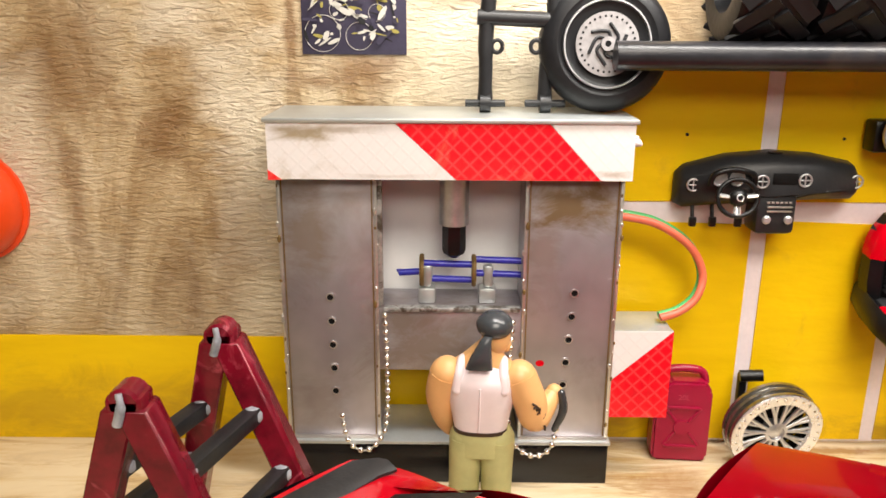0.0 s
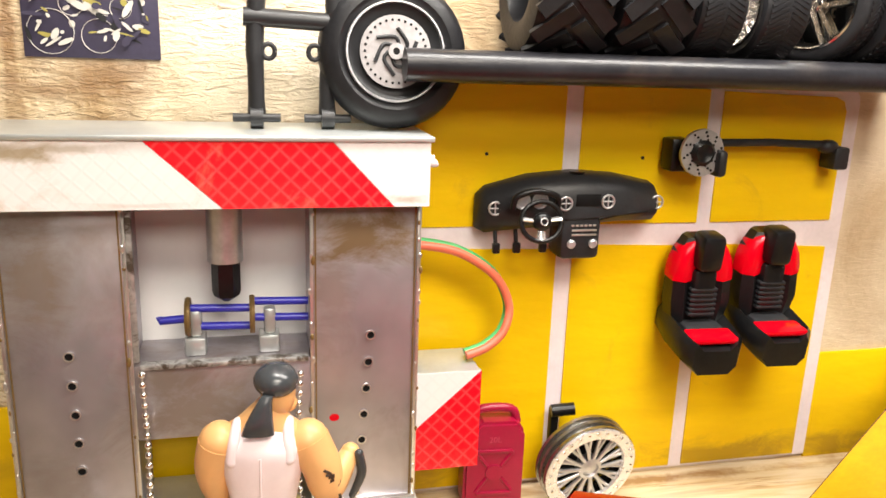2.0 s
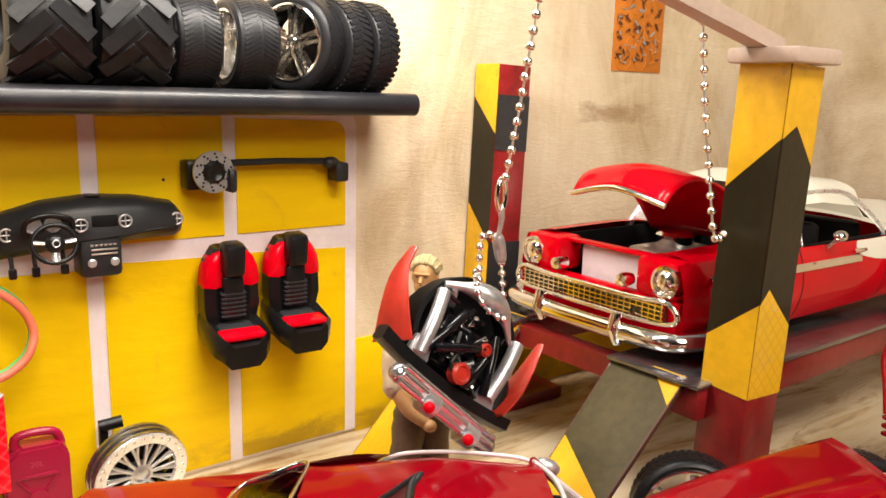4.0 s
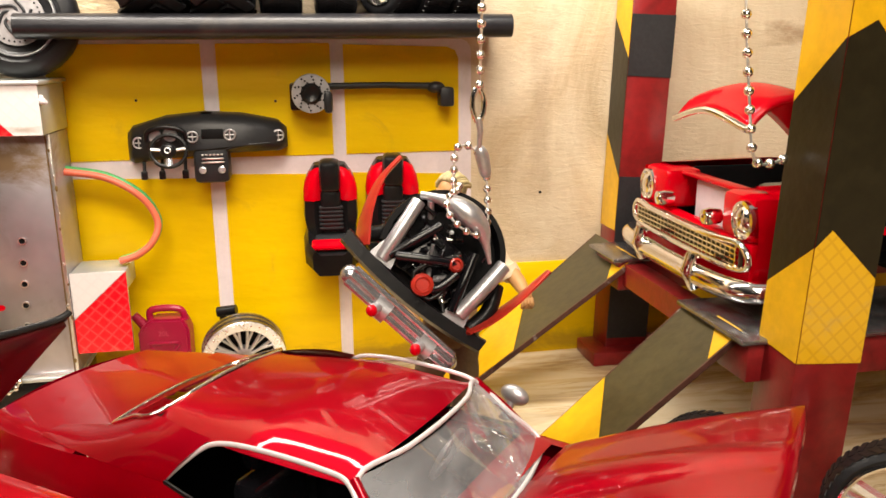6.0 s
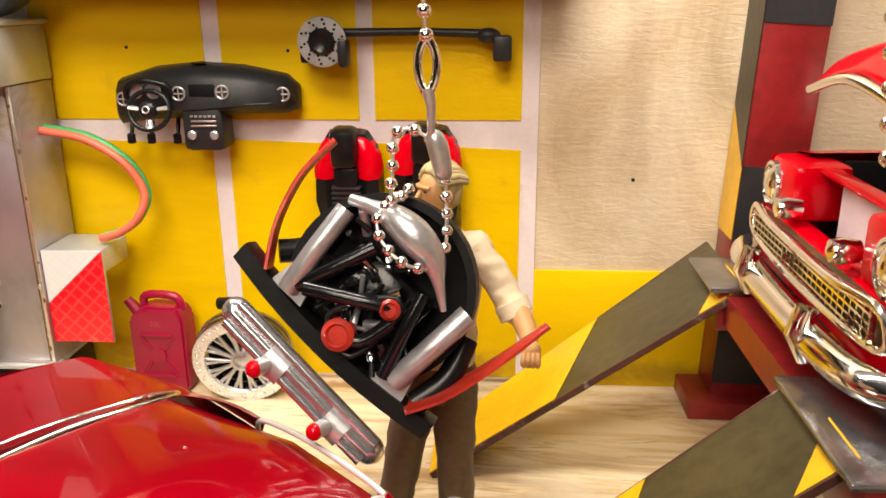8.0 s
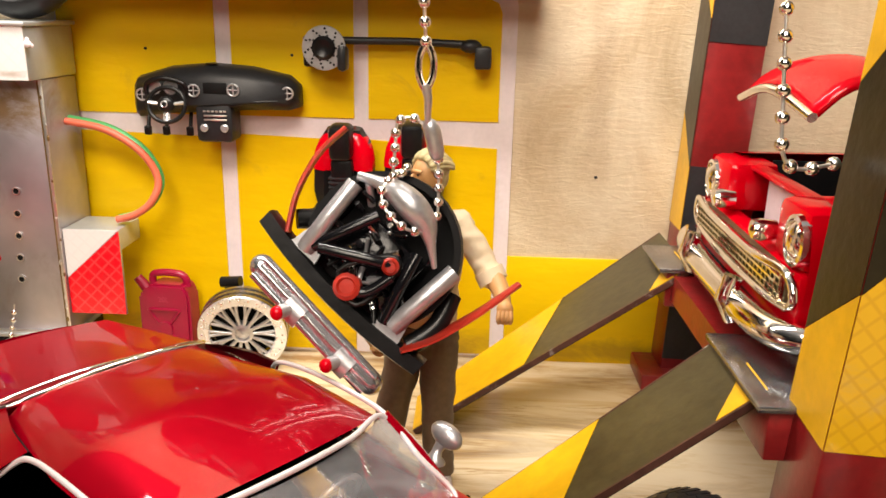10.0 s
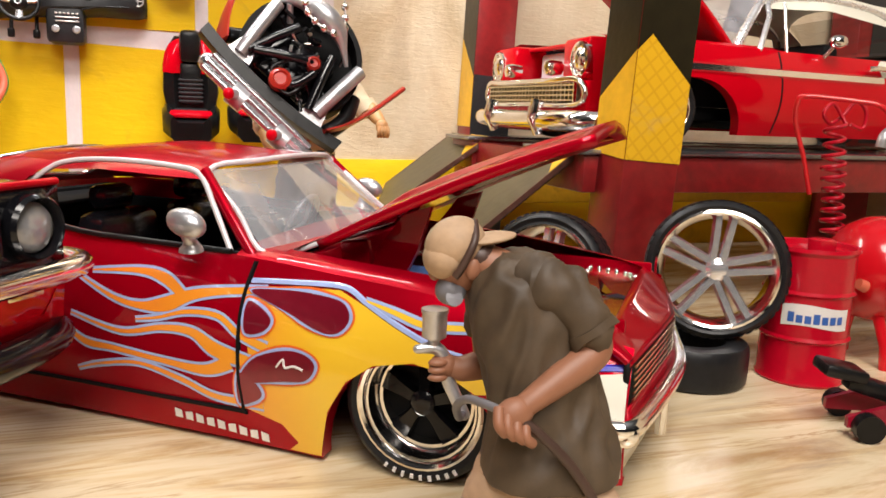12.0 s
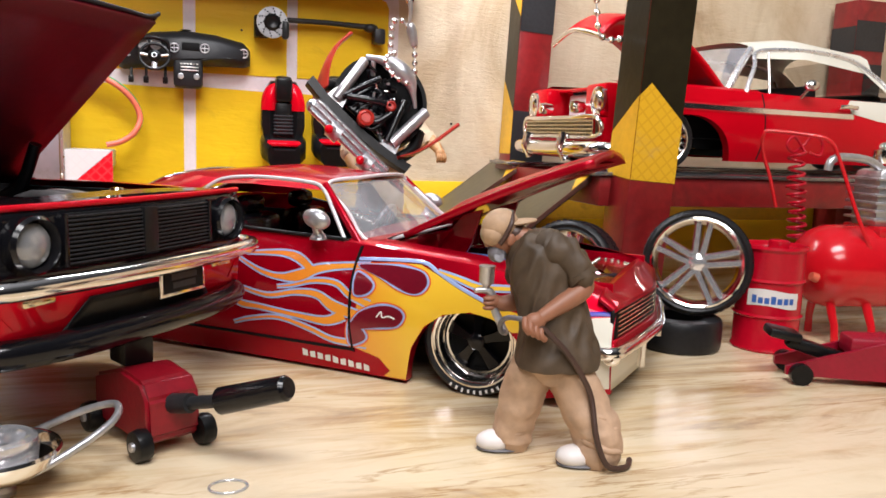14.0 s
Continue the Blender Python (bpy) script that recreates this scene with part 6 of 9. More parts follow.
        for f in ((0, 1, 3), (1, 2, 3), (2, 0, 3), (2, 1, 0)):
            bm.faces.new([vs[q] for q in f])
        part("star_point", bm, "smoked_chrome", cover, "dark raised star point", sharp=10)
    stud = None
    for (xa, ya), (xb, yb) in zip(edge, edge[1:] + edge[:1]):
        n = max(2, round(math.hypot(xb - xa, yb - ya) / 0.042))
        for k in range(n):
            u = k / n
            p = top((xa + (xb - xa) * u) * 0.97 + 0.018, (ya + (yb - ya) * u) * 0.96, 0.022)
            if stud is None:
                stud = part("rivet", ball(B(), (0, 0, 0), 0.012, 8), "chrome", cover, at=p, sharp=80)
            else:
                same_part(stud, p)
    for x in (0.35, 0.405):
        part("cross_rail", box(B(), (x, -0.66, 0.58), (x + 0.035, 0.66, 0.625), 0.01), "pale_plating", car, "pale plated cross rail")
    for s in (-1, 1):
        part("inner_wing", box(B(), (-0.62, s * 0.69 - 0.012, 0.34), (0.74, s * 0.69 + 0.012, 0.68), 0.01), "candy", car)
        part("bonnet_hinge", box(B(), (-0.50, s * 0.40 - 0.03, 0.55), (-0.36, s * 0.40 + 0.03, 0.83), 0.02, Matrix.Rotation(radians(-8), 3, "Y")), "candy", car, "red bonnet hinge leg")
        for k in range(4):
            part("header_pipe", tube(B(), curve([(-0.3 + 0.15 * k, s * 0.30, 0.52), (-0.28 + 0.15 * k, s * 0.42, 0.55), (-0.24 + 0.14 * k, s * 0.48, 0.42)], 4), 0.028, 10), "chrome", car, "bright header pipe")


dress_bay(COUPE)

# bare front corner below the flames, edged with a blue line
part("bare_patch", COUPE_SKIN.decal([(0.46, 0.46), (0.60, 0.51), (0.778, 0.53), (0.778, 0.15), (0.58, 0.13), (0.50, 0.22), (0.47, 0.34)], -1, 0.006), "cream", COUPE, "bare white front corner")
part("blue_line", COUPE_SKIN.strip([(0.42, 0.485), (0.60, 0.53), (0.78, 0.545)], -1, 0.012, 0.008), "blue", COUPE, "thin blue line")
# ---- things on the wall panel ----
def dashboard():
    d = thing("dashboard", (2.2, 5.49, 2.1), label="black model car dashboard with steering wheel hung on the panel", category="dashboard")
    bm = B()
    rings = []
    for x, zt, zb, dep in ((-0.62, 0.10, -0.12, 0.06), (-0.57, 0.16, -0.14, 0.14), (-0.3, 0.24, -0.10, 0.24), (0.0, 0.27, -0.08, 0.28), (0.3, 0.25, -0.06, 0.27), (0.58, 0.19, -0.06, 0.22), (0.65, 0.12, -0.04, 0.12)):
        rings.append([Vector((x, y, z)) for y, z in ((0.0, zb), (-dep * 0.7, zb), (-dep, zb + 0.06), (-dep * 0.98, zt - 0.10), (-dep * 0.7, zt - 0.02), (-dep * 0.25, zt), (0, zt - 0.02))])
    ring_loft(bm, rings)
    part("body", bm, "grey_plastic", d, "dark grey moulded fascia", sharp=50)
    part("console", box(B(), (-0.1, -0.26, -0.30), (0.18, -0.02, 0.0), 0.04), "grey_plastic", d, "centre console")
    part("screen", box(B(), (-0.02, -0.282, 0.06), (0.15, -0.27, 0.14), 0.006), "dark", d)
    for z in (-0.10, -0.13):
        part("button_strip", box(B(), (-0.03, -0.272, z - 0.006), (0.14, -0.262, z + 0.006), 0.002), "steel_edge", d)
    for x in (-0.03, 0.12):
        part("knob", lathe(B(), [(0.0, 0.0), (0.028, 0.0), (0.03, 0.012), (0.02, 0.02), (0, 0.02)], 14, Matrix.Translation((x, -0.262, -0.19)) @ Matrix.Rotation(radians(90), 4, "X")), "dull_silver", d)
    for x, z, y in ((-0.52, 0.03, -0.155), (-0.09, 0.08, -0.275), (0.20, 0.09, -0.275), (0.58, 0.07, -0.21)):
        m = Matrix.Translation((x, y, z)) @ Matrix.Rotation(radians(90), 4, "X")
        bm = B()
        ring = [m @ Vector((0.042 * math.cos(a), 0.042 * math.sin(a), 0.004)) for a in (2 * math.pi * k / 16 for k in range(17))]
        tube(bm, ring, 0.007, 6)
        for a in (0, math.pi / 2):
            tube(bm, [m @ Vector((0.04 * math.cos(a), 0.04 * math.sin(a), 0.004)), m @ Vector((-0.04 * math.cos(a), -0.04 * math.sin(a), 0.004))], 0.005, 5)
        part("air_vent", bm, "dull_silver", d, "silver cross vent")
    for x in (-0.38, -0.26):
        m = Matrix.Translation((x, -0.26, 0.10)) @ Matrix.Rotation(radians(90), 4, "X")
        part("gauge", lathe(B(), [(0.0, 0.0), (0.05, 0.0), (0.055, 0.012), (0.045, 0.014), (0.042, 0.004), (0, 0.004)], 18, m), "dull_silver", d)
    q = Matrix.Translation((-0.27, -0.34, -0.02)) @ Matrix.Rotation(radians(78), 4, "X")
    bm = B()
    tube(bm, [q @ Vector((0.135 * math.cos(a), 0.125 * math.sin(a), 0)) for a in (2 * math.pi * k / 24 for k in range(25))], 0.016, 8)
    wheel = part("steering_wheel", bm, "black", d, "black three-spoke steering wheel")
    for a in (0.15, math.pi - 0.15, -math.pi / 2):
        part("spoke", tube(B(), [q @ Vector((0.03 * math.cos(a), 0.03 * math.sin(a), 0.0)), q @ Vector((0.13 * math.cos(a), 0.12 * math.sin(a), 0))], [0.022, 0.03], 8, flat=0.5), "alloy", wheel, "silver spoke")
    boss = ball(B(), q @ Vector((0, 0, 0.012)), (0.065, 0.04, 0.06), 14)
    part("boss", boss, "black", wheel)
    part("badge", tube(B(), [q @ Vector((0.022 * math.cos(a), 0.022 * math.sin(a), 0.052)) for a in (2 * math.pi * k / 12 for k in range(13))], 0.004, 5), "alloy", wheel, "small silver ring badge")
    part("binnacle", tube(B(), curve([(-0.44, -0.27, 0.05), (-0.42, -0.29, 0.13), (-0.30, -0.30, 0.165), (-0.16, -0.29, 0.13), (-0.14, -0.27, 0.05)], 6), 0.02, 8), "black", d, "black instrument hood")
    part("ledge", tube(B(), curve([(0.16, -0.25, -0.03), (0.3, -0.255, 0.0), (0.5, -0.225, 0.01), (0.62, -0.15, 0.015)], 5), 0.012, 6), "black", d)
    part("dash_speaker", lathe(B(), [(0, 0), (0.05, 0), (0.052, 0.008), (0, 0.012)], 16, Matrix.Translation((0.02, -0.16, 0.262))), "black", d)
    for k in range(6):
        part("button", box(B(), (-0.035 + 0.03 * k, -0.268, -0.075), (-0.015 + 0.03 * k, -0.26, -0.062), 0.002), "steel_edge", d)
    for x in (-0.50, -0.36, -0.18):
        part("pedal", box(tube(B(), [(x, -0.1, -0.1), (x, -0.14, -0.22)], 0.014, 6), (x - 0.025, -0.17, -0.27), (x + 0.025, -0.13, -0.20), 0.01), "black", d)


dashboard()


def bucket_seat(at, turn):
    s = thing("bucket_seat", at, turn, "red and black model bucket seat mounted on the panel", "seat", "seats on the panel")
    bm = B()
    rings = []
    for z, w, dep in ((0.0, 0.20, 0.16), (0.15, 0.23, 0.18), (0.35, 0.225, 0.16), (0.5, 0.195, 0.14), (0.6, 0.13, 0.12)):
        rings.append([Vector((x * w, -0.04 - y * dep + z * 0.10, z)) for x, y in ((-1, 0.1), (-0.95, 0.8), (-0.6, 1.0), (-0.45, 0.8), (0.45, 0.8), (0.6, 1.0), (0.95, 0.8), (1, 0.1), (0.6, -0.2), (-0.6, -0.2))])
    ring_loft(bm, rings)
    part("backrest", bm, "black", s, "black ribbed backrest", sharp=50)
    for k in range(6):
        part("rib", box(B(), (-0.1, -0.222 + 0.0035 * k, 0.07 + 0.035 * k), (0.1, -0.165 + 0.0035 * k, 0.095 + 0.035 * k), 0.01), "grey_plastic", s)
    bm = B()
    rings = []
    for z, w, dep in ((0.31, 0.229, 0.164), (0.37, 0.227, 0.166), (0.45, 0.214, 0.158), (0.53, 0.178, 0.142), (0.585, 0.125, 0.125), (0.60, 0.09, 0.11)):
        rings.append([Vector((x * w, -0.04 - y * dep + z * 0.10, z - (0.05 if abs(x) < 0.5 and z < 0.3 else 0))) for x, y in ((-1, 0.1), (-0.97, 0.8), (-0.62, 1.04), (-0.40, 0.86), (0.40, 0.86), (0.62, 1.04), (0.97, 0.8), (1, 0.1), (0.6, -0.22), (-0.6, -0.22))])
    ring_loft(bm, rings)
    bmesh.ops.bevel(bm, geom=[e for e in bm.edges if e.calc_face_angle(0) > 0.5], offset=0.012, segments=2, affect="EDGES")
    part("upper_trim", bm, "bright_red", s, "glossy red shoulder trim", sharp=60)
    part("centre_pad", box(B(), (-0.085, -0.205, 0.05), (0.085, -0.12, 0.40), 0.03, Matrix.Rotation(radians(-5), 3, "X")), "black", s, "black centre pad")
    part("headrest", box(B(), (-0.085, -0.235, 0.40), (0.085, -0.05, 0.66), 0.04), "black", s)
    bm = B()
    rings = []
    for y, w, z in ((0.02, 0.21, 0.02), (-0.2, 0.235, 0.0), (-0.42, 0.22, -0.02), (-0.50, 0.16, -0.05)):
        rings.append([Vector((x * w, y, z - 0.12 + h)) for x, h in ((-1, 0.0), (-1, 0.13), (-0.85, 0.17), (-0.6, 0.12), (0.6, 0.12), (0.85, 0.17), (1, 0.13), (1, 0.0), (0.7, -0.06), (-0.7, -0.06))])
    ring_loft(bm, rings)
    bmesh.ops.bevel(bm, geom=[e for e in bm.edges if e.calc_face_angle(0) > 0.7], offset=0.028, segments=3, affect="EDGES")
    part("cushion", bm, "black", s, "black seat cushion", sharp=50)
    part("front_trim", box(B(), (-0.17, -0.47, -0.02), (0.17, -0.30, 0.025), 0.03), "bright_red", s, "red cushion front")
    part("cushion_insert", box(B(), (-0.14, -0.30, -0.02), (0.14, -0.03, 0.022), 0.02), "grey_plastic", s)
    return s


bucket_seat((3.19, 5.45, 1.33), (8, 0, -3))
bucket_seat((3.72, 5.45, 1.36), (8, 0, -3))

axle = thing("brake_disc_axle", (3.06, 5.44, 2.50), label="drilled silver brake disc on a dark axle mounted on panel", category="brake disc")
mx = Matrix.Rotation(radians(90), 4, "X")
part("disc", lathe(B(), [(0.06, 0.16), (0.155, 0.16), (0.158, 0.175), (0.155, 0.19), (0.06, 0.19)], 32, mx), "dull_silver", axle, "pale drilled brake disc")
for k in range(30):
    a = 2 * math.pi * k / 10 + 0.12 * (k // 10)
    r = 0.088 + 0.024 * (k // 10)
    part("drilling", lathe(B(), [(0.0, 0.191), (0.009, 0.191), (0.009, 0.193), (0, 0.193)], 8, mx @ Matrix.Translation((r * math.cos(a), r * math.sin(a), 0))), "dark", axle)
part("hub", lathe(B(), [(0.0, 0.1), (0.085, 0.1), (0.085, 0.2), (0.06, 0.22), (0.03, 0.205), (0.0, 0.205)], 24, mx), "black", axle, "black hub")
part("caliper", box(B(), (0.10, -0.24, -0.16), (0.17, -0.10, 0.02), 0.03), "grey_plastic", axle, "grey brake caliper")
part("bracket", box(B(), (-0.17, -0.1, -0.14), (-0.02, 0.06, 0.08), 0.02), "black", axle)
part("shaft", tube(B(), [(0.1, -0.05, 0.05), (0.6, -0.05, 0.055), (1.05, -0.05, 0.04)], [0.028, 0.026, 0.03], 10), "grey_plastic", axle)
part("end_housing", box(ball(B(), (1.05, -0.06, 0.03), (0.08, 0.06, 0.05), 12), (1.08, -0.12, -0.13), (1.20, 0.05, 0.03), 0.02), "grey_plastic", axle)

# ---- along the foot of the panel ----
M["pink_mark"] = mat("worn_magenta_mark", (0.50, 0.05, 0.10), 0.4)
can = thing("jerry_can", (1.755, 5.45, 0.0), (0, 0, -4), "magenta-red plastic jerry can standing by the wall", "jerry can")
M["magenta"] = mat("magenta_red_plastic", (0.30, 0.003, 0.034), 0.3, 0, 0.15, 3, 0.1)
bm = B()
slab(bm, [(-0.21, 0.03), (-0.18, 0.0), (0.18, 0.0), (0.21, 0.03), (0.21, 0.58), (0.16, 0.66), (-0.10, 0.66), (-0.21, 0.56)], lambda a, b, d: Vector((a, -d, b)), 0.2)
bmesh.ops.bevel(bm, geom=list(bm.edges), offset=0.02, segments=2, affect="EDGES")
part("body", bm, "magenta", can, "magenta-red moulded body")
part("handle", bar_loop([(-0.12, -0.1, 0.62), (-0.10, -0.1, 0.72), (0.12, -0.1, 0.72), (0.17, -0.1, 0.62)], 0.03), "magenta", can)
part("spout", tube(B(), [(-0.17, -0.1, 0.58), (-0.25, -0.1, 0.68)], [0.045, 0.035], 12), "magenta", can)
for z0 in (0.12, 0.44):
    part("emboss", box(B(), (-0.12, -0.215, z0), (0.12, -0.197, z0 + 0.025), 0.006), "magenta", can)
part("emboss", lathe(B(), [(0.04, 0.2), (0.06, 0.2), (0.06, 0.215), (0.04, 0.215)], 20, Matrix.Translation((0, 0, 0.29)) @ mx), "magenta", can)
for a, b in (((-0.13, 0.14), (-0.05, 0.25)), ((0.13, 0.14), (0.05, 0.25)), ((-0.13, 0.45), (-0.05, 0.34)), ((0.13, 0.45), (0.05, 0.34))):
    part("emboss", tube(B(), [(a[0], -0.2, a[1]), (b[0], -0.2, b[1])], 0.012, 6), "magenta", can)
part("lettering", lettering("20L", 0.06, lambda x, y, d: Vector((x, -0.203, 0.535 + y)), 0.0), "pink_mark", can, "raised 20L mark")

rim = thing("alloy_rim", (2.385, 5.25, 0.345), (10, 0, 6), "silver mesh alloy wheel rim without a tyre", "wheel rim")
mo = wheel_matrix(-1)
bm = B()
lathe_open(bm, [(0.345, 0.14), (0.35, 0.125), (0.345, 0.105), (0.325, 0.10), (0.325, 0.075), (0.348, 0.07), (0.352, 0.05), (0.33, 0.045), (0.33, 0.015), (0.35, 0.01), (0.35, -0.015), (0.33, -0.02)], 40, mo)
lathe_open(bm, [(0.262, 0.12), (0.27, 0.06), (0.28, -0.02)], 40, mo)
part("barrel", bm, mat("dark_alloy", (0.34, 0.33, 0.31), 0.22, 0.95, 0.3, 6, 0.1), rim, "stepped silver rim barrel")
bm = B()
for k in range(14):
    for sgn in (-1, 1):
        a = 2 * math.pi * k / 14
        tube(bm, [mo @ Vector((0.07 * math.cos(a), 0.07 * math.sin(a), 0.12)), mo @ Vector((0.16 * math.cos(a + sgn * 0.03), 0.16 * math.sin(a + sgn * 0.03), 0.115)), mo @ Vector((0.27 * math.cos(a + sgn * 0.09), 0.27 * math.sin(a + sgn * 0.09), 0.12))], 0.013, 6)
part("spokes", bm, "dull_silver", rim)
part("face_lip", lathe_open(B(), [(0.345, 0.14), (0.335, 0.147), (0.26, 0.143), (0.25, 0.12)], 40, mo), "alloy", rim, "pale silver riveted lip")
part("back_plate", lathe(B(), [(0, -0.01), (0.27, -0.01), (0.27, 0.0), (0, 0.0)], 32, mo), "dark", rim)
part("hub_cap", lathe(B(), [(0.085, 0.06), (0.085, 0.13), (0.06, 0.14), (0.055, 0.125), (0.02, 0.14), (0, 0.142)], 24, mo), "dull_silver", rim)
for k in range(28):
    a = 2 * math.pi * k / 28
    part("lip_bolt", ball(B(), mo @ Vector((0.31 * math.cos(a), 0.31 * math.sin(a), 0.147)), 0.011, 6), "chrome", rim)
stub = thing("valve_stub", (2.22, 5.42, 0.0), label="small black plastic stub behind the rim", category="stub")
part("post", box(B(), (-0.03, -0.03, 0.0), (0.03, 0.03, 0.66), 0.01), "black", stub)
part("cap", tube(B(), [(-0.04, -0.05, 0.66), (0.12, -0.08, 0.68)], 0.045, 12), "black", stub)


# ---- tyres and fork above ----
def shelf_tyre(x, r, w, rimr, style, group="tyres on the shelf", turn=-90, label="black model tyre standing on the shelf", y=5.18):
    t = thing("tyre", (x, y, 3.09 + r), (0, 0, turn), label, "tyre", group)
    if style in ("twin", "mesh"):
        wheel_parts(t, (0, 0, 0), r, w, rimr, style, -1, tread=64)
        return t
    m = wheel_matrix(-1)
    bm = B()
    n = 40
    prof = tyre_profile(r, w, rimr)
    rows = [[m @ Vector((pr * math.cos(2 * math.pi * k / n), pr * math.sin(2 * math.pi * k / n), ph)) for k in range(n)] for pr, ph in prof]
    inner = [[m @ Vector((rimr * 0.99 * math.cos(2 * math.pi * k / n), rimr * 0.99 * math.sin(2 * math.pi * k / n), h)) for k in range(n)] for h in (w * 0.3, -w * 0.3)]
    ring_loft(bm, rows + inner + [rows[0]], caps=False)
    bmesh.ops.remove_doubles(bm, verts=bm.verts, dist=1e-5)
    part("carcass", bm, "rubber", t, "black rubber carcass")
    count = 16 if style == "tractor" else 44
    for k in range(count):
        for s in (-1, 1):
            a = 2 * math.pi * (k + (0.5 if s > 0 else 0)) / count
            q = m @ Matrix.Rotation(a, 4, "Z")
            c = q @ Vector((r + (0.0 if style == "tractor" else -0.001), 0, s * w * 0.25))
            rot = (q @ Matrix.Rotation(s * (0.75 if style == "tractor" else 0.3), 4, "X")).to_3x3()
            hh = (0.013, 0.044, w * 0.30) if style == "tractor" else (0.006, r * 0.045, w * 0.22)
            part("tread_block", box(B(), -Vector(hh), Vector(hh), 0.0, rot), "rubber", t, at=c)
    return t


shelf_tyre(1.93, 0.40, 0.46, 0.21, "tractor", label="large black tractor-tread tyre on the shelf")
shelf_tyre(2.43, 0.40, 0.44, 0.21, "tractor", label="large black tractor-tread tyre on the shelf")
shelf_tyre(2.86, 0.335, 0.30, 0.24, "mesh", label="black tyre on a silver rim standing on the shelf")
shelf_tyre(3.28, 0.335, 0.30, 0.24, "mesh", label="black tyre on a silver rim standing on the shelf")
shelf_tyre(3.72, 0.37, 0.24, 0.28, "twin", turn=-62, label="treaded tyre on a silver spoked rim on the shelf")
shelf_tyre(4.0, 0.36, 0.22, 0.25, "road", turn=-75)
shelf_tyre(4.27, 0.36, 0.22, 0.25, "road", turn=-80)

mw = thing("motorbike_tyre", (0.97, 5.16, 3.075), (-6, 0, 0), "black motorcycle tyre with a silver disc brake wheel", "motorbike tyre")
bm = B()
n = 40
rows = [[mo @ Vector((pr * math.cos(2 * math.pi * k / n), pr * math.sin(2 * math.pi * k / n), ph)) for k in range(n)] for pr, ph in ((0.27, 0.08), (0.32, 0.11), (0.37, 0.1), (0.41, 0.06), (0.425, 0.0), (0.41, -0.06), (0.37, -0.1), (0.32, -0.11), (0.27, -0.08))]
ring_loft(bm, rows + [rows[0]], caps=False)
bmesh.ops.remove_doubles(bm, verts=bm.verts, dist=1e-5)
part("tyre", bm, "rubber", mw, "black rubber tyre")
part("rim_edge", lathe_open(B(), [(0.264, 0.09), (0.268, 0.112), (0.277, 0.112), (0.281, 0.09)], 40, mo), "dull_silver", mw, "thin bright rim edge")
part("wheel_disc", lathe(B(), [(0.0, 0.06), (0.2, 0.06), (0.25, 0.08), (0.27, 0.095), (0.275, 0.08), (0.275, -0.05), (0, -0.05)], 40, mo), "grey_plastic", mw, "grey wheel face")
bm = B()
lathe(bm, [(0.10, 0.085), (0.20, 0.085), (0.20, 0.10), (0.10, 0.10)], 36, mo)
M["cast_grey"] = mat("cast_grey_metal", (0.30, 0.285, 0.29), 0.5, 0.3, 0.25, 6, 0.2)
part("brake_disc", bm, "cast_grey", mw, "silver drilled brake disc")
for k in range(30):
    a = 2 * math.pi * k / 30
    part("drilling", lathe(B(), [(0.0, 0.101), (0.008, 0.101), (0.008, 0.103), (0, 0.103)], 6, mo @ Matrix.Translation((0.172 * math.cos(a), 0.172 * math.sin(a), 0))), "dark", mw)
for k in range(6):
    a = 2 * math.pi * k / 6
    part("disc_arm", tube(B(), curve([mo @ Vector((0.04 * math.cos(a), 0.04 * math.sin(a), 0.10)), mo @ Vector((0.08 * math.cos(a + 0.6), 0.08 * math.sin(a + 0.6), 0.105)), mo @ Vector((0.13 * math.cos(a + 1.5), 0.13 * math.sin(a + 1.5), 0.105))], 4), 0.011, 6), "grey_plastic", mw)
part("axle_hub", lathe(B(), [(0.012, 0.09), (0.045, 0.09), (0.045, 0.13), (0.02, 0.13), (0.018, 0.1)], 18, mo), "cast_grey", mw)
part("axle_hole", lathe(B(), [(0, 0.12), (0.019, 0.12), (0.019, 0.128), (0, 0.128)], 14, mo), "dark", mw)

fork = thing("motorcycle_fork", (0.42, 5.16, 2.645), label="dark grey motorcycle front fork standing on the press", category="fork")
for x, bend in ((-0.21, 0.0), (0.18, 0.04)):
    part("fork_leg", tube(B(), curve([(x, 0, 0.05), (x, -0.01, 0.3), (x + bend, 0, 0.5), (x + 0.03, 0, 0.95)], 4), [0.05, 0.05, 0.045, 0.045, 0.045, 0.045, 0.05, 0.05, 0.05, 0.05, 0.05, 0.05, 0.05], 12), "grey_plastic", fork, "dark grey fork leg")
    part("axle_stub", tube(B(), [(x - 0.13, -0.02, 0.06), (x + 0.13, -0.02, 0.06)], 0.024, 10), "grey_plastic", fork)
    part("axle_clamp", lathe(B(), [(0.0, -0.035), (0.06, -0.035), (0.06, 0.035), (0, 0.035)], 14, Matrix.Translation((x, -0.02, 0.06)) @ Matrix.Rotation(radians(90), 4, "Y")), "grey_plastic", fork)
    s = 1 if x < 0 else -1
    part("lug", tube(B(), [(x + s * 0.07 + 0.035 * math.cos(a), -0.02, 0.42 + 0.04 * math.sin(a)) for a in (2 * math.pi * k / 12 for k in range(13))], 0.014, 6), "grey_plastic", fork)
part("yoke", tube(B(), [(-0.27, -0.01, 0.6), (0.26, -0.01, 0.58)], 0.05, 12), "grey_plastic", fork)


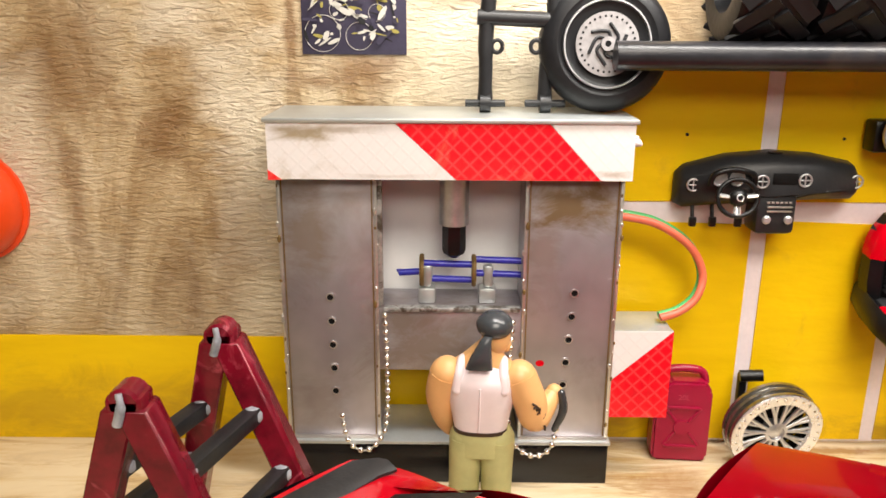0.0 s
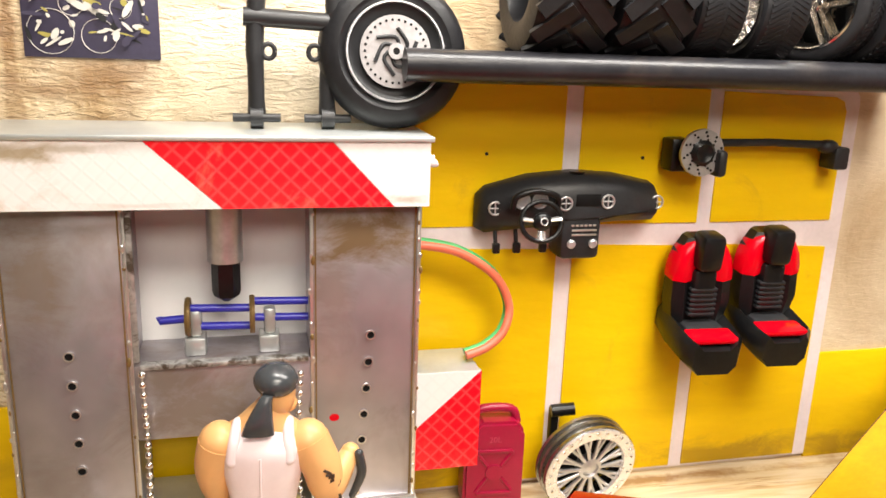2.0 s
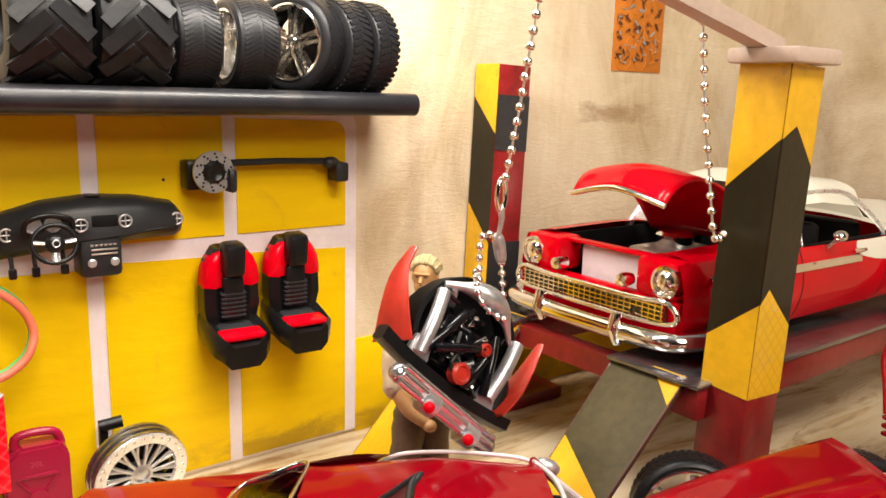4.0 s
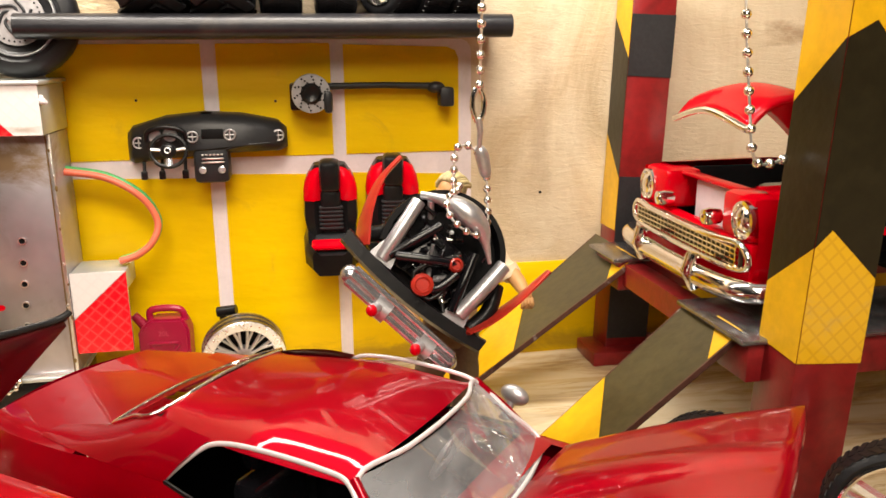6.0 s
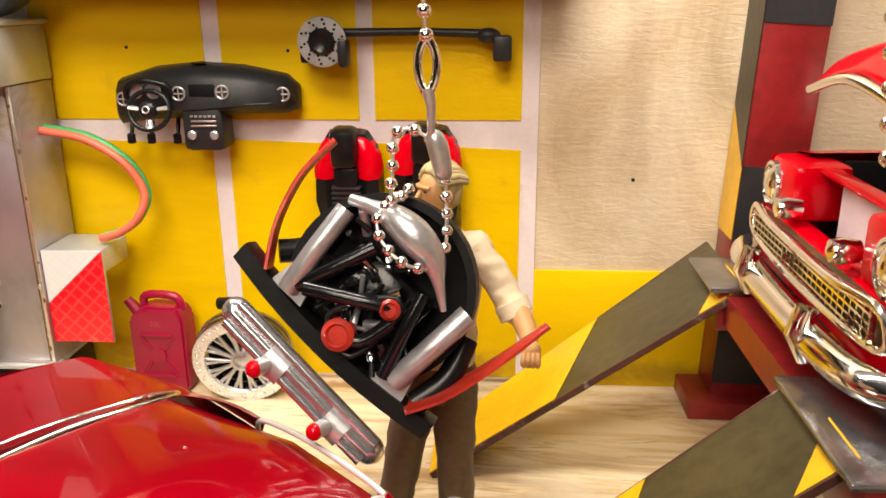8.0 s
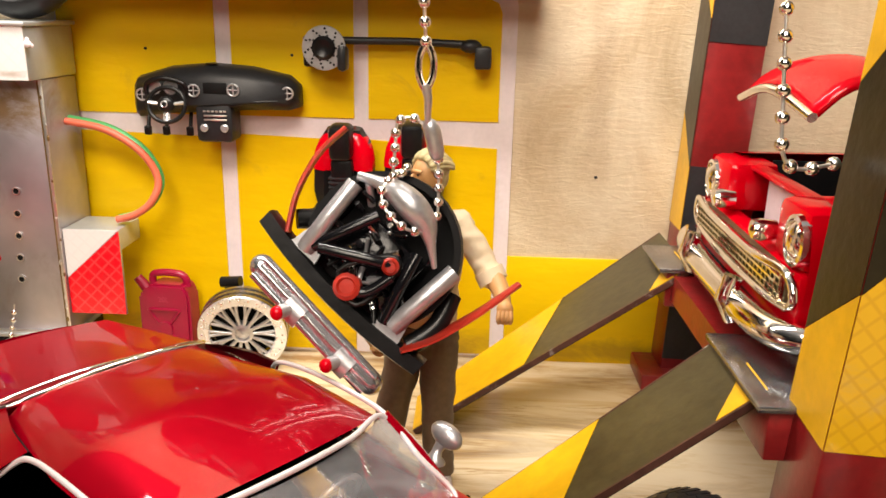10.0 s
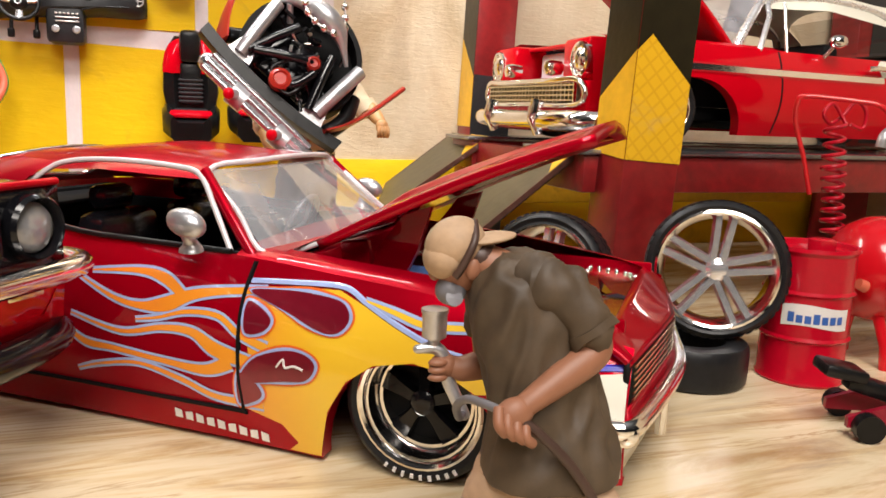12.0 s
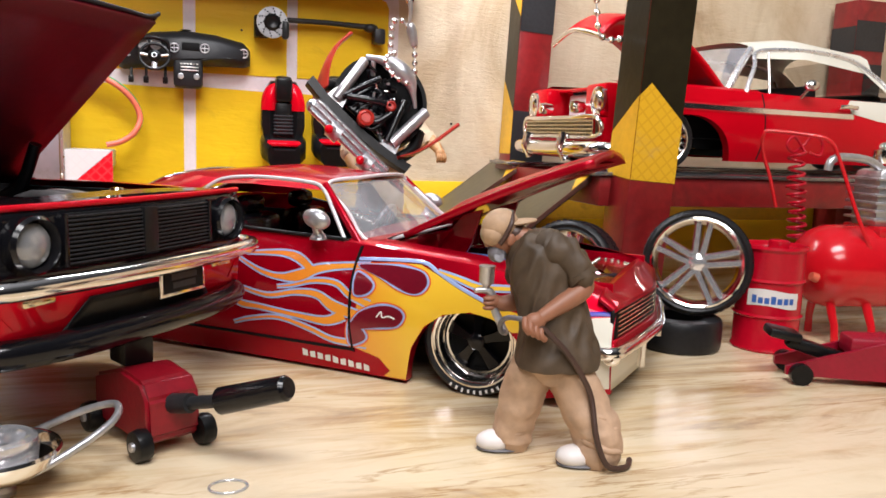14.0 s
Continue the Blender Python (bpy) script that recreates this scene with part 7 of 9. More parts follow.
# ---- posters ----
def poster(name, x0, z0, x1, z1, ground, inks, label, seed):
    rng = random.Random(seed)
    p = thing(name, ((x0 + x1) / 2, WALL - 0.002, z0), label=label, category="poster")
    w = x1 - x0
    part("sheet", box(B(), (-w / 2, -0.012, 0), (w / 2, 0, z1 - z0), 0.002), ground, p, "printed paper sheet")
    for (u, v, r) in ((-0.3, 0.14, 0.17), (0.05, 0.12, 0.13), (-0.14, 0.32, 0.09), (0.22, 0.3, 0.08)):
        ring = [Vector((u * w + r * w * math.cos(a), -0.012, v * (z1 - z0) + r * w * math.sin(a) + 0.02)) for a in (2 * math.pi * q / 20 for q in range(21))]
        part("printed_ring", tube(B(), ring, 0.007, 4, flat=0.3), inks[-2], p)
    for k in range(150):
        u, v = rng.uniform(-0.46, 0.42) * w, rng.uniform(0.02, 0.8) * (z1 - z0)
        du, dv = rng.uniform(0.02, 0.16) * w, rng.uniform(0.008, 0.05) * (z1 - z0)
        a = rng.uniform(-1.4, 1.4)
        pts = [(u + (math.cos(t) * du * math.cos(a) - math.sin(t) * dv * math.sin(a)) * 0.5, v + 0.08 * (z1 - z0) + (math.cos(t) * du * math.sin(a) + math.sin(t) * dv * math.cos(a)) * 0.5) for t in (2 * math.pi * q / 9 for q in range(9))]
        pts = [(min(w / 2 - 0.005, max(-w / 2 + 0.005, q[0])), min(z1 - z0 - 0.01, max(0.01, q[1]))) for q in pts]
        part("printed_shape", slab(B(), pts, lambda a, b, d: Vector((a, -0.012 - 0.0002 * k - d, b)), 0.0002), rng.choice(inks), p)


M["ink_olive"] = mat("olive_ink", (0.30, 0.26, 0.06), 0.5)
M["ink_pale"] = mat("pale_ink", (0.52, 0.50, 0.46), 0.5)
M["ink_dark"] = mat("dark_violet_ink", (0.035, 0.03, 0.06), 0.5)
M["ink_orange"] = mat("orange_ink", (0.55, 0.17, 0.015), 0.5)
M["ink_brown"] = mat("brown_ink", (0.10, 0.03, 0.015), 0.5)
poster("motorcycle_poster", -1.04, 2.99, -0.32, 3.85, "ink_dark", ["ink_dark", "ink_olive", "ink_pale", "ink_pale", "grey_plastic"], "dark poster of a motorcycle pinned to the wall", 5)
poster("orange_poster", 7.72, 3.42, 8.56, 4.35, "ink_orange", ["ink_orange", "ink_brown", "ink_brown", "ink_orange", "dull_silver"], "orange poster of a machine pinned to the wall", 9)


# ---- hanging engine and front frame ----
M["cast_silver"] = mat("smooth_cast_silver", (0.60, 0.60, 0.63), 0.2, 0.9, 0.15, 4, 0.04)
M["wing_red"] = mat("scuffed_orange_red", (0.42, 0.028, 0.016), 0.3, 0, 0.3, 3, 0.4, 14, dirt=(0.16, 0.012, 0.01), dirt_at=(0.5, 0.75), dirt_size=3.0)
def hanging_engine():
    a = Vector((0.735, -0.206, -0.647)).normalized()
    b = Vector((0.62, 0.2, 0.75))
    b = (b - a * b.dot(a)).normalized()
    c = a.cross(b)
    c = c if c.y < 0 else -c
    o = Vector((3.155, 3.13, 1.795))
    e = thing("engine_front_clip", o, label="black and silver engine front clip with red wings hanging on chain", category="engine")
    P = lambda u, v, d=0.0: a * u + b * v + c * d
    T = lambda pts, r, n=16: tube(B(), curve([P(*p) for p in pts], 5), r, n)
    rot = Matrix((a, b, c)).transposed()
    bm = B()
    rings = []
    for u in [k / 10 for k in range(11)]:
        bow = 0.05 * (1 - (2 * u - 1) ** 2)
        rings.append([P(u * 1.03, v - bow + 0.01, d) for v, d in ((-0.03, 0.06), (0.04, 0.06), (0.05, 0.03), (0.05, -0.06), (-0.03, -0.06), (-0.045, 0.0))])
    ring_loft(bm, rings)
    part("bumper_beam", bm, "black", e, "black curved beam")
    bar = [Vector(p) - o for p in ((3.175, 2.96, 1.61), (3.70, 2.82, 1.10))]
    part("silver_bar", ball(ball(tube(B(), bar, 0.058, 16), bar[0], 0.058, 14), bar[1], 0.058, 14), "cast_silver", e, "silver front bar")
    for off in (-0.045, 0.0, 0.045):
        shift = c * 0.042 + b * off
        part("bar_ridge", tube(B(), [bar[0] + shift, bar[1] + shift], 0.022, 12), "cast_silver", e, "raised silver ridge")
    for u in (0.28, 0.72):
        foot = bar[0].lerp(bar[1], u + 0.06)
        tip = foot + (c * 0.8 - b * 0.55 - a * 0.3).normalized() * 0.13
        stub = part("bar_stub", tube(tube(B(), [foot, tip], 0.032, 10), [foot - a * 0.05 - b * 0.02, foot + a * 0.05 - b * 0.02], 0.074, 14), "dull_silver", e)
        part("tip", ball(B(), tip, 0.034, 10), "bright_red", stub, "red tip")
    # bowl behind
    bm = B()
    rings = []
    for k in range(25):
        t = -0.45 + (math.pi + 0.9) * k / 24
        rings.append([P(0.51 + r * math.cos(t), 0.29 + r * math.sin(t), d) for r, d in ((0.378, 0.02), (0.385, -0.12), (0.345, -0.16), (0.345, 0.02))])
    ring_loft(bm, rings)
    part("inner_arch", bm, "dark", e, "black curved bulkhead rim")
    part("bulkhead", slab(B(), [(0.51 + 0.37 * math.cos(t), 0.29 + 0.37 * math.sin(t)) for t in (2 * math.pi * k / 28 for k in range(28))], lambda u, v, d: P(u, v, -0.2 + d), 0.06), "dark", e, "black bulkhead")
    part("engine_block", box(B(), P(0.52, 0.22, -0.08) - Vector((0.2, 0.16, 0.09)), P(0.52, 0.22, -0.08) + Vector((0.2, 0.16, 0.09)), 0.03, rot), "satin_black", e)
    part("strut", T([(0.247, 0.04, 0.06), (0.225, 0.24, 0.08), (0.204, 0.43, 0.06)], 0.042), "dull_silver", e, "silver strut tube")
    part("strut", T([(0.80, 0.07, 0.06), (0.815, 0.27, 0.08), (0.83, 0.46, 0.06)], 0.045), "dull_silver", e, "silver strut tube")
    part("intake", T([(0.19, 0.47, 0.05), (0.28, 0.51, 0.09), (0.38, 0.54, 0.13), (0.48, 0.545, 0.14), (0.58, 0.53, 0.13), (0.66, 0.48, 0.12), (0.75, 0.41, 0.1)], [q.x for q in curve([(r, 0, 0) for r in (0.022, 0.03, 0.058, 0.07, 0.054, 0.026, 0.012)], 5)], 16), "dull_silver", e, "silver pear-shaped intake")
    for pts in ([(0.267, 0.08, 0.07), (0.33, 0.24, 0.09), (0.393, 0.40, 0.08)], [(0.756, 0.056, 0.07), (0.70, 0.23, 0.09), (0.65, 0.40, 0.08)], [(0.30, 0.1, 0.1), (0.46, 0.2, 0.12), (0.6, 0.28, 0.1)], [(0.5, 0.06, 0.1), (0.6, 0.1, 0.1), (0.64, 0.24, 0.1)]):
        part("frame_tube", T(pts, 0.03), "satin_black", e, "black frame tube")
    M4 = rot.to_4x4()
    for u, v, r in ((0.52, 0.065, 0.065), (0.60, 0.275, 0.042)):
        pul = part("pulley", lathe(B(), [(0.0, -0.03), (r, -0.03), (r * 0.9, 0.0), (r, 0.03), (r * 0.7, 0.045), (r * 0.55, 0.03), (0, 0.03)], 20, Matrix.Translation(P(u, v, 0.1)) @ M4), "wing_red", e, "red pulley")
    part("belt", tube(B(), curve([P(0.44, 0.09, 0.1), P(0.56, 0.30, 0.1), P(0.64, 0.28, 0.1), P(0.61, 0.03, 0.1)], 5, True) + [P(0.44, 0.09, 0.1)], 0.012, 6), "black", e)
    rng = random.Random(3)
    for k in range(40):
        u, v = rng.uniform(0.3, 0.74), rng.uniform(0.08, 0.44)
        part("fitting", tube(B(), [P(u, v, rng.uniform(0, 0.06)), P(u + rng.uniform(-0.09, 0.09), v + rng.uniform(-0.07, 0.07), rng.uniform(0.04, 0.1))], rng.uniform(0.008, 0.022), 6), rng.choice(["dull_silver", "chrome", "satin_black", "satin_black", "black"]), e)
    for u, v in ((0.25, 0.07), (0.8, 0.06)):
        part("mount_plate", slab(B(), [(u - 0.08, v - 0.05), (u + 0.08, v - 0.05), (u + 0.05, v + 0.07), (u - 0.06, v + 0.06)], lambda p, q, d: P(p, q, 0.02 + d), 0.03), "dull_silver", e)
    for pts in ([(0.131, 0.04, 0.06), (0.03, 0.20, 0.04), (-0.04, 0.40, -0.02), (-0.04, 0.585, -0.06)], [(0.905, 0.015, 0.06), (0.985, 0.16, 0.04), (1.05, 0.38, 0.0), (1.096, 0.635, -0.06)]):
        line = curve([P(*p) for p in pts], 6)
        deep = Vector((-0.2, 0.94, -0.27))
        bm = B()
        rings = []
        for i, p in enumerate(line):
            w = 0.16 * (1 - 0.9 * i / (len(line) - 1)) + 0.012
            d = (line[min(i + 1, len(line) - 1)] - line[max(i - 1, 0)]).normalized()
            s2 = d.cross(deep).normalized()
            rings.append([p + s2 * 0.016 * math.cos(t) + deep * w * math.sin(t) + deep * w * 0.6 for t in (2 * math.pi * q / 10 for q in range(10))])
        ring_loft(bm, rings)
        part("wing", bm, "wing_red", e, "scuffed orange-red wing panel")
    part("hose", T([(0.1, 0.1, -0.05), (0.18, 0.2, -0.1), (0.2, 0.35, -0.15)], 0.05), "black", e)
    part("hose", T([(0.92, 0.04, -0.02), (0.95, 0.2, -0.06), (0.9, 0.36, -0.12)], 0.05), "black", e)
    return P, o


EP, EO = hanging_engine()
bead_chain("hoist_chain", [(3.86, 2.50, 4.6), (3.89, 2.75, 3.59), (3.91, 2.89, 3.0), (3.925, 2.99, 2.64)], 0.026, 0.084, "silver ball chain hanging from above")
clip = thing("chain_hook", (3.925, 3.02, 2.52), label="silver snap hook joining two chains", category="hook")
part("body", tube(B(), curve([(0.0, 0, 0.12), (0.03, 0, 0.06), (0.03, 0, -0.02), (0.0, 0, -0.08), (-0.03, 0, -0.02), (-0.03, 0, 0.06), (0, 0, 0.12)], 4), 0.016, 8), "chrome", clip)
part("shank", tube(B(), [(0.0, 0, -0.06), (0.012, 0, -0.12), (0.01, 0.02, -0.22), (0.0, 0.03, -0.25)], [0.024, 0.018, 0.014, 0.016], 10), "dull_silver", clip)
part("crimp", tube(B(), curve([(0.005, 0.035, -0.22), (0.03, 0.04, -0.27), (0.05, 0.04, -0.36), (0.062, 0.04, -0.40)], 4), [0.018, 0.026, 0.034, 0.038, 0.04, 0.04, 0.039, 0.038, 0.036, 0.034, 0.03, 0.026, 0.02], 12), "dull_silver", clip, "crimped silver connector")
bead_chain("sling_chain", [(3.93, 3.06, 2.27), (3.86, 3.05, 2.31), (3.80, 3.04, 2.285), (3.79, 3.04, 2.18), (3.785, 3.03, 2.04)] + [EO + EP(*q) for q in ((0.33, 0.66, 0.06), (0.325, 0.52, 0.17), (0.40, 0.455, 0.20), (0.52, 0.45, 0.21), (0.60, 0.49, 0.18))], 0.024, 0.066, "silver ball chain looped round the engine")
bead_chain("sling_chain", [(3.985, 3.06, 2.12), (3.99, 3.05, 1.98), (3.985, 3.03, 1.86), (3.95, 3.0, 1.78)], 0.024, 0.066, "silver ball chain hooked to the engine")
bead_chain("lift_chain", [(5.24, 2.75, 4.3), (5.27, 2.64, 3.2), (5.30, 2.54, 2.5), (5.32, 2.51, 2.28), (5.40, 2.53, 2.22), (5.56, 2.58, 2.24)], 0.028, 0.1, "silver ball chain hanging beside the lift post")
bead_chain("press_chain", [(-0.45, 4.93, 1.30), (-0.44, 4.93, 0.9), (-0.45, 4.91, 0.5), (-0.52, 4.90, 0.34), (-0.62, 4.90, 0.28), (-0.72, 4.90, 0.36), (-0.76, 4.91, 0.55)], 0.022, 0.062, "silver ball chain hanging in front of the press")
bead_chain("press_chain", [(0.42, 4.93, 1.25), (0.40, 4.93, 0.8), (0.42, 4.90, 0.42), (0.55, 4.86, 0.28), (0.70, 4.86, 0.33), (0.76, 4.88, 0.6)], 0.022, 0.062, "silver ball chain hanging in front of the press")
# ---- figures ----
M["vest"] = mat("white_vest_paint", (0.80, 0.70, 0.72), 0.5, 0, 0.06, 4, 0.1)
M["khaki"] = mat("pale_green_trouser_paint", (0.46, 0.45, 0.20), 0.5, 0, 0.12, 4, 0.1)
M["bandana"] = mat("dark_grey_gloss", (0.045, 0.05, 0.055), 0.22, 0, 0.2, 4, 0.05)
M["tattoo"] = mat("black_ink", (0.04, 0.02, 0.01), 0.5)
M["cream_cloth"] = mat("cream_shirt_paint", (0.66, 0.53, 0.36), 0.6, 0, 0.12, 4, 0.2, dirt=(0.4, 0.26, 0.12), dirt_at=(0.55, 0.8))
M["blond"] = mat("blond_hair_paint", (0.42, 0.34, 0.17), 0.5, 0, 0.25, 12, 0.5)
M["tan_skin"] = mat("tan_skin_paint", (0.50, 0.26, 0.10), 0.45, 0, 0.15, 6, 0.2)
M["dark_cloth"] = mat("dark_brown_trouser_paint", (0.13, 0.09, 0.055), 0.55, 0, 0.3, 4, 0.3)
M["olive_cloth"] = mat("olive_brown_shirt_paint", (0.072, 0.047, 0.026), 0.62, 0, 0.35, 5, 0.5, 16)
M["sand_cloth"] = mat("sand_trouser_paint", (0.47, 0.315, 0.205), 0.6, 0, 0.25, 5, 0.5, 16, dirt=(0.16, 0.06, 0.025), dirt_at=(0.68, 0.74))
M["cap_cloth"] = mat("sand_cap_paint", (0.42, 0.28, 0.17), 0.6, 0, 0.2, 6, 0.4)
M["shoe_white"] = mat("white_shoe_paint", (0.70, 0.66, 0.64), 0.4, 0, 0.1, 4, 0.1)
M["fig_skin"] = mat("painted_skin", (0.27, 0.115, 0.062), 0.5, 0, 0.12, 6, 0.2)


def limb(add, slot, pts, rs, n=14):
    line = curve(pts, 9)
    wide = [p.x for p in curve([(r, 0, 0) for r in rs], 9)]
    add(slot, tube, line, wide, n + 8)
    for p, r in ((pts[0], rs[0]), (pts[-1], rs[-1])):
        add(slot, ball, p, r, 12)


def body_loft(add, slot, rings, n=32):
    """rings: (centre, half width along x, half depth along y)."""
    out = []
    mids = curve([c for c, w, d in rings], 6)
    sizes = curve([(w, d, 0) for c, w, d in rings], 6)
    for c, (w, d, _) in zip(mids, sizes):
        out.append([c + Vector((w * math.copysign(abs(math.cos(t)) ** 0.8, math.cos(t)), d * math.copysign(abs(math.sin(t)) ** 0.85, math.sin(t)), 0)) for t in (2 * math.pi * k / n for k in range(n))])
    add(slot, ring_loft, out)


def strongman(add):
    # 0 skin, 1 vest, 2 trousers, 3 bandana, 4 ink
    for s, x in ((-1, -0.13), (1, 0.07)):
        limb(add, 2, [(x, 0, 0.62), (x * 1.05 - 0.004, 0.0, 0.38), (x * 1.1 - 0.006, 0.01, 0.08)], [0.115, 0.105, 0.10])
        add(4, ball, (x * 1.1, 0.06, 0.045), (0.085, 0.15, 0.055), 14)
    body_loft(add, 2, [((-0.04, 0, 0.52), 0.19, 0.12), ((-0.04, 0, 0.62), 0.185, 0.125), ((-0.04, 0, 0.685), 0.175, 0.12)])
    body_loft(add, 4, [((-0.04, 0, 0.68), 0.179, 0.123), ((-0.04, 0, 0.705), 0.179, 0.123)])
    body_loft(add, 1, [((-0.04, 0, 0.70), 0.173, 0.118), ((-0.04, 0.0, 0.80), 0.19, 0.13), ((-0.04, 0, 0.92), 0.212, 0.148), ((-0.04, 0, 1.04), 0.218, 0.152), ((-0.035, 0.01, 1.11), 0.18, 0.125), ((-0.03, 0.02, 1.17), 0.09, 0.08)])
    body_loft(add, 0, [((-0.04, 0.02, 1.03), 0.235, 0.105), ((-0.04, 0.02, 1.11), 0.228, 0.105), ((-0.03, 0.02, 1.18), 0.14, 0.095), ((0.0, 0.03, 1.27), 0.07, 0.075)])
    for x in (-0.15, 0.14):
        limb(add, 1, [(x * 1.0 - 0.04, -0.105, 1.0), (x * 0.95 - 0.035, -0.088, 1.10), (x * 0.9 - 0.03, -0.02, 1.165), (x * 0.9 - 0.03, 0.06, 1.14)], [0.036, 0.032, 0.03, 0.03], 10)
    # raised seams down the vest and trousers
    add(1, tube, curve([(-0.05, -0.128, 0.72), (-0.045, -0.152, 0.90), (-0.045, -0.155, 1.03)], 5), 0.006, 6)
    limb(add, 0, [(-0.26, 0, 1.06), (-0.30, 0.02, 0.90), (-0.285, 0.08, 0.72), (-0.25, 0.14, 0.60)], [0.115, 0.10, 0.078, 0.055])
    limb(add, 0, [(0.20, 0, 1.05), (0.27, -0.02, 0.90), (0.305, -0.03, 0.79), (0.37, 0.02, 0.84), (0.42, 0.08, 0.90)], [0.115, 0.108, 0.095, 0.072, 0.055])
    add(0, ball, (0.43, 0.09, 0.915), (0.055, 0.055, 0.052), 12)
    for k in range(3):
        add(0, ball, (0.455, 0.07 + 0.02 * k, 0.93 - 0.022 * k), (0.03, 0.02, 0.017), 8)
    limb(add, 3, [(0.475, 0.04, 0.93), (0.49, 0.05, 0.80), (0.44, 0.06, 0.66)], [0.025, 0.028, 0.02], 10)
    add(0, ball, (0.045, 0.04, 1.31), (0.092, 0.11, 0.125), 18)
    add(0, ball, (0.10, 0.07, 1.24), (0.045, 0.06, 0.05), 12)
    add(3, ball, (0.035, 0.02, 1.395), (0.118, 0.13, 0.09), 20)
    body_loft(add, 3, [((-0.055, -0.12, 1.15), 0.085, 0.028), ((-0.045, -0.125, 1.22), 0.07, 0.034), ((-0.02, -0.11, 1.32), 0.04, 0.03), ((0.0, -0.09, 1.36), 0.03, 0.03)], 12)
    for a, b in (((0.28, -0.125, 0.93), (0.33, -0.115, 0.86)), ((0.33, -0.115, 0.90), (0.30, -0.12, 0.84)), ((0.33, -0.10, 0.78), (0.37, -0.085, 0.73)), ((0.36, -0.085, 0.80), (0.33, -0.10, 0.75)), ((0.36, -0.07, 0.86), (0.34, -0.10, 0.80)), ((0.29, -0.125, 0.90), (0.31, -0.12, 0.88))):
        a, b = Vector(a), Vector(b)
        add(4, tube, curve([a, a.lerp(b, 0.5) + Vector((0.014, 0.0, 0.008)), b], 4), 0.008, 5)


doll("strongman_figurine", (0.235, 4.52, 0.0), (0, 0, -4), ["skin", "vest", "khaki", "bandana", "tattoo"], strongman, "muscular toy figure in white vest and grey bandana")


def mechanic(add):
    # 0 skin, 1 shirt, 2 trousers, 3 hair, 4 shoe, 5 ink
    limb(add, 2, [(-0.09, 0.02, 0.98), (-0.18, 0.0, 0.52), (-0.27, 0.02, 0.10)], [0.12, 0.098, 0.092])
    limb(add, 2, [(0.08, 0.02, 0.98), (0.085, -0.03, 0.52), (0.10, 0.0, 0.10)], [0.12, 0.098, 0.092])
    for x, y in ((-0.29, -0.05), (0.12, -0.08)):
        add(4, ball, (x, y, 0.05), (0.065, 0.14, 0.055), 18)
        add(5, ball, (x, y, 0.018), (0.068, 0.143, 0.018), 18)
    body_loft(add, 2, [((0, 0.02, 0.86), 0.185, 0.12), ((0, 0.02, 1.0), 0.19, 0.125), ((0, 0.02, 1.08), 0.175, 0.12)])
    body_loft(add, 5, [((0, 0.02, 1.05), 0.183, 0.127), ((0, 0.02, 1.085), 0.183, 0.127)])
    body_loft(add, 1, [((0, 0.02, 1.06), 0.185, 0.128), ((0, 0.02, 1.15), 0.19, 0.132), ((0, 0.02, 1.3), 0.195, 0.132), ((0, 0.02, 1.5), 0.215, 0.14), ((0, 0.02, 1.64), 0.20, 0.12), ((0, 0.02, 1.71), 0.13, 0.09), ((0, 0.02, 1.74), 0.08, 0.075)])
    limb(add, 0, [(0, 0.02, 1.68), (-0.01, 0.015, 1.86)], [0.068, 0.062])
    # open collar and placket
    for s in (-1, 1):
        add(1, slab, [(0.0, 0.0), (0.10, 0.02), (0.115, 0.085), (0.05, 0.09)], lambda a, b, d: Vector((s * (0.018 + a), -0.105 + 0.9 * b + d, 1.665 + 0.9 * b - 0.15 * a)), 0.016)
    add(1, tube, curve([(-0.005, -0.105, 1.62), (-0.005, -0.122, 1.45), (-0.005, -0.115, 1.2)], 5), 0.010, 6)
    # sleeve rolled above the elbow, forearm and hand on the wing
    limb(add, 1, [(0.17, 0.01, 1.635), (0.26, -0.03, 1.54), (0.335, -0.08, 1.43), (0.365, -0.11, 1.385)], [0.092, 0.078, 0.07, 0.072])
    add(1, tube, [(0.35, -0.10, 1.415), (0.382, -0.125, 1.36)], [0.082, 0.08], 22)
    limb(add, 0, [(0.375, -0.12, 1.40), (0.415, -0.20, 1.34), (0.435, -0.27, 1.295)], [0.055, 0.05, 0.038])
    add(0, ball, (0.44, -0.295, 1.265), (0.045, 0.04, 0.05), 14)
    for k in range(4):
        add(0, tube, curve([(0.41 + 0.02 * k, -0.325, 1.265), (0.405 + 0.022 * k, -0.345, 1.225), (0.41 + 0.02 * k, -0.32, 1.20)], 3), 0.013, 7)
    limb(add, 1, [(-0.18, 0.01, 1.63), (-0.29, -0.05, 1.42), (-0.33, -0.12, 1.24)], [0.092, 0.08, 0.076])
    limb(add, 0, [(-0.33, -0.12, 1.25), (-0.30, -0.24, 1.13), (-0.24, -0.33, 1.06)], [0.055, 0.05, 0.038])
    add(0, ball, (-0.22, -0.36, 1.04), (0.045, 0.05, 0.04), 12)
    # head turned to his right: skull, jaw, nose, brow, ear, painted eyes and mouth
    turned = Matrix.Rotation(radians(-52), 4, "Z")
    here = Matrix.Translation((0.005, 0.03, 1.91)) @ turned

    def at(x, y, z):
        return tuple(here @ Vector((x, y, z)))

    r3 = turned.to_3x3()
    add(0, ball, at(0, 0.0, 0.0), (0.082, 0.098, 0.115), 20, r3)
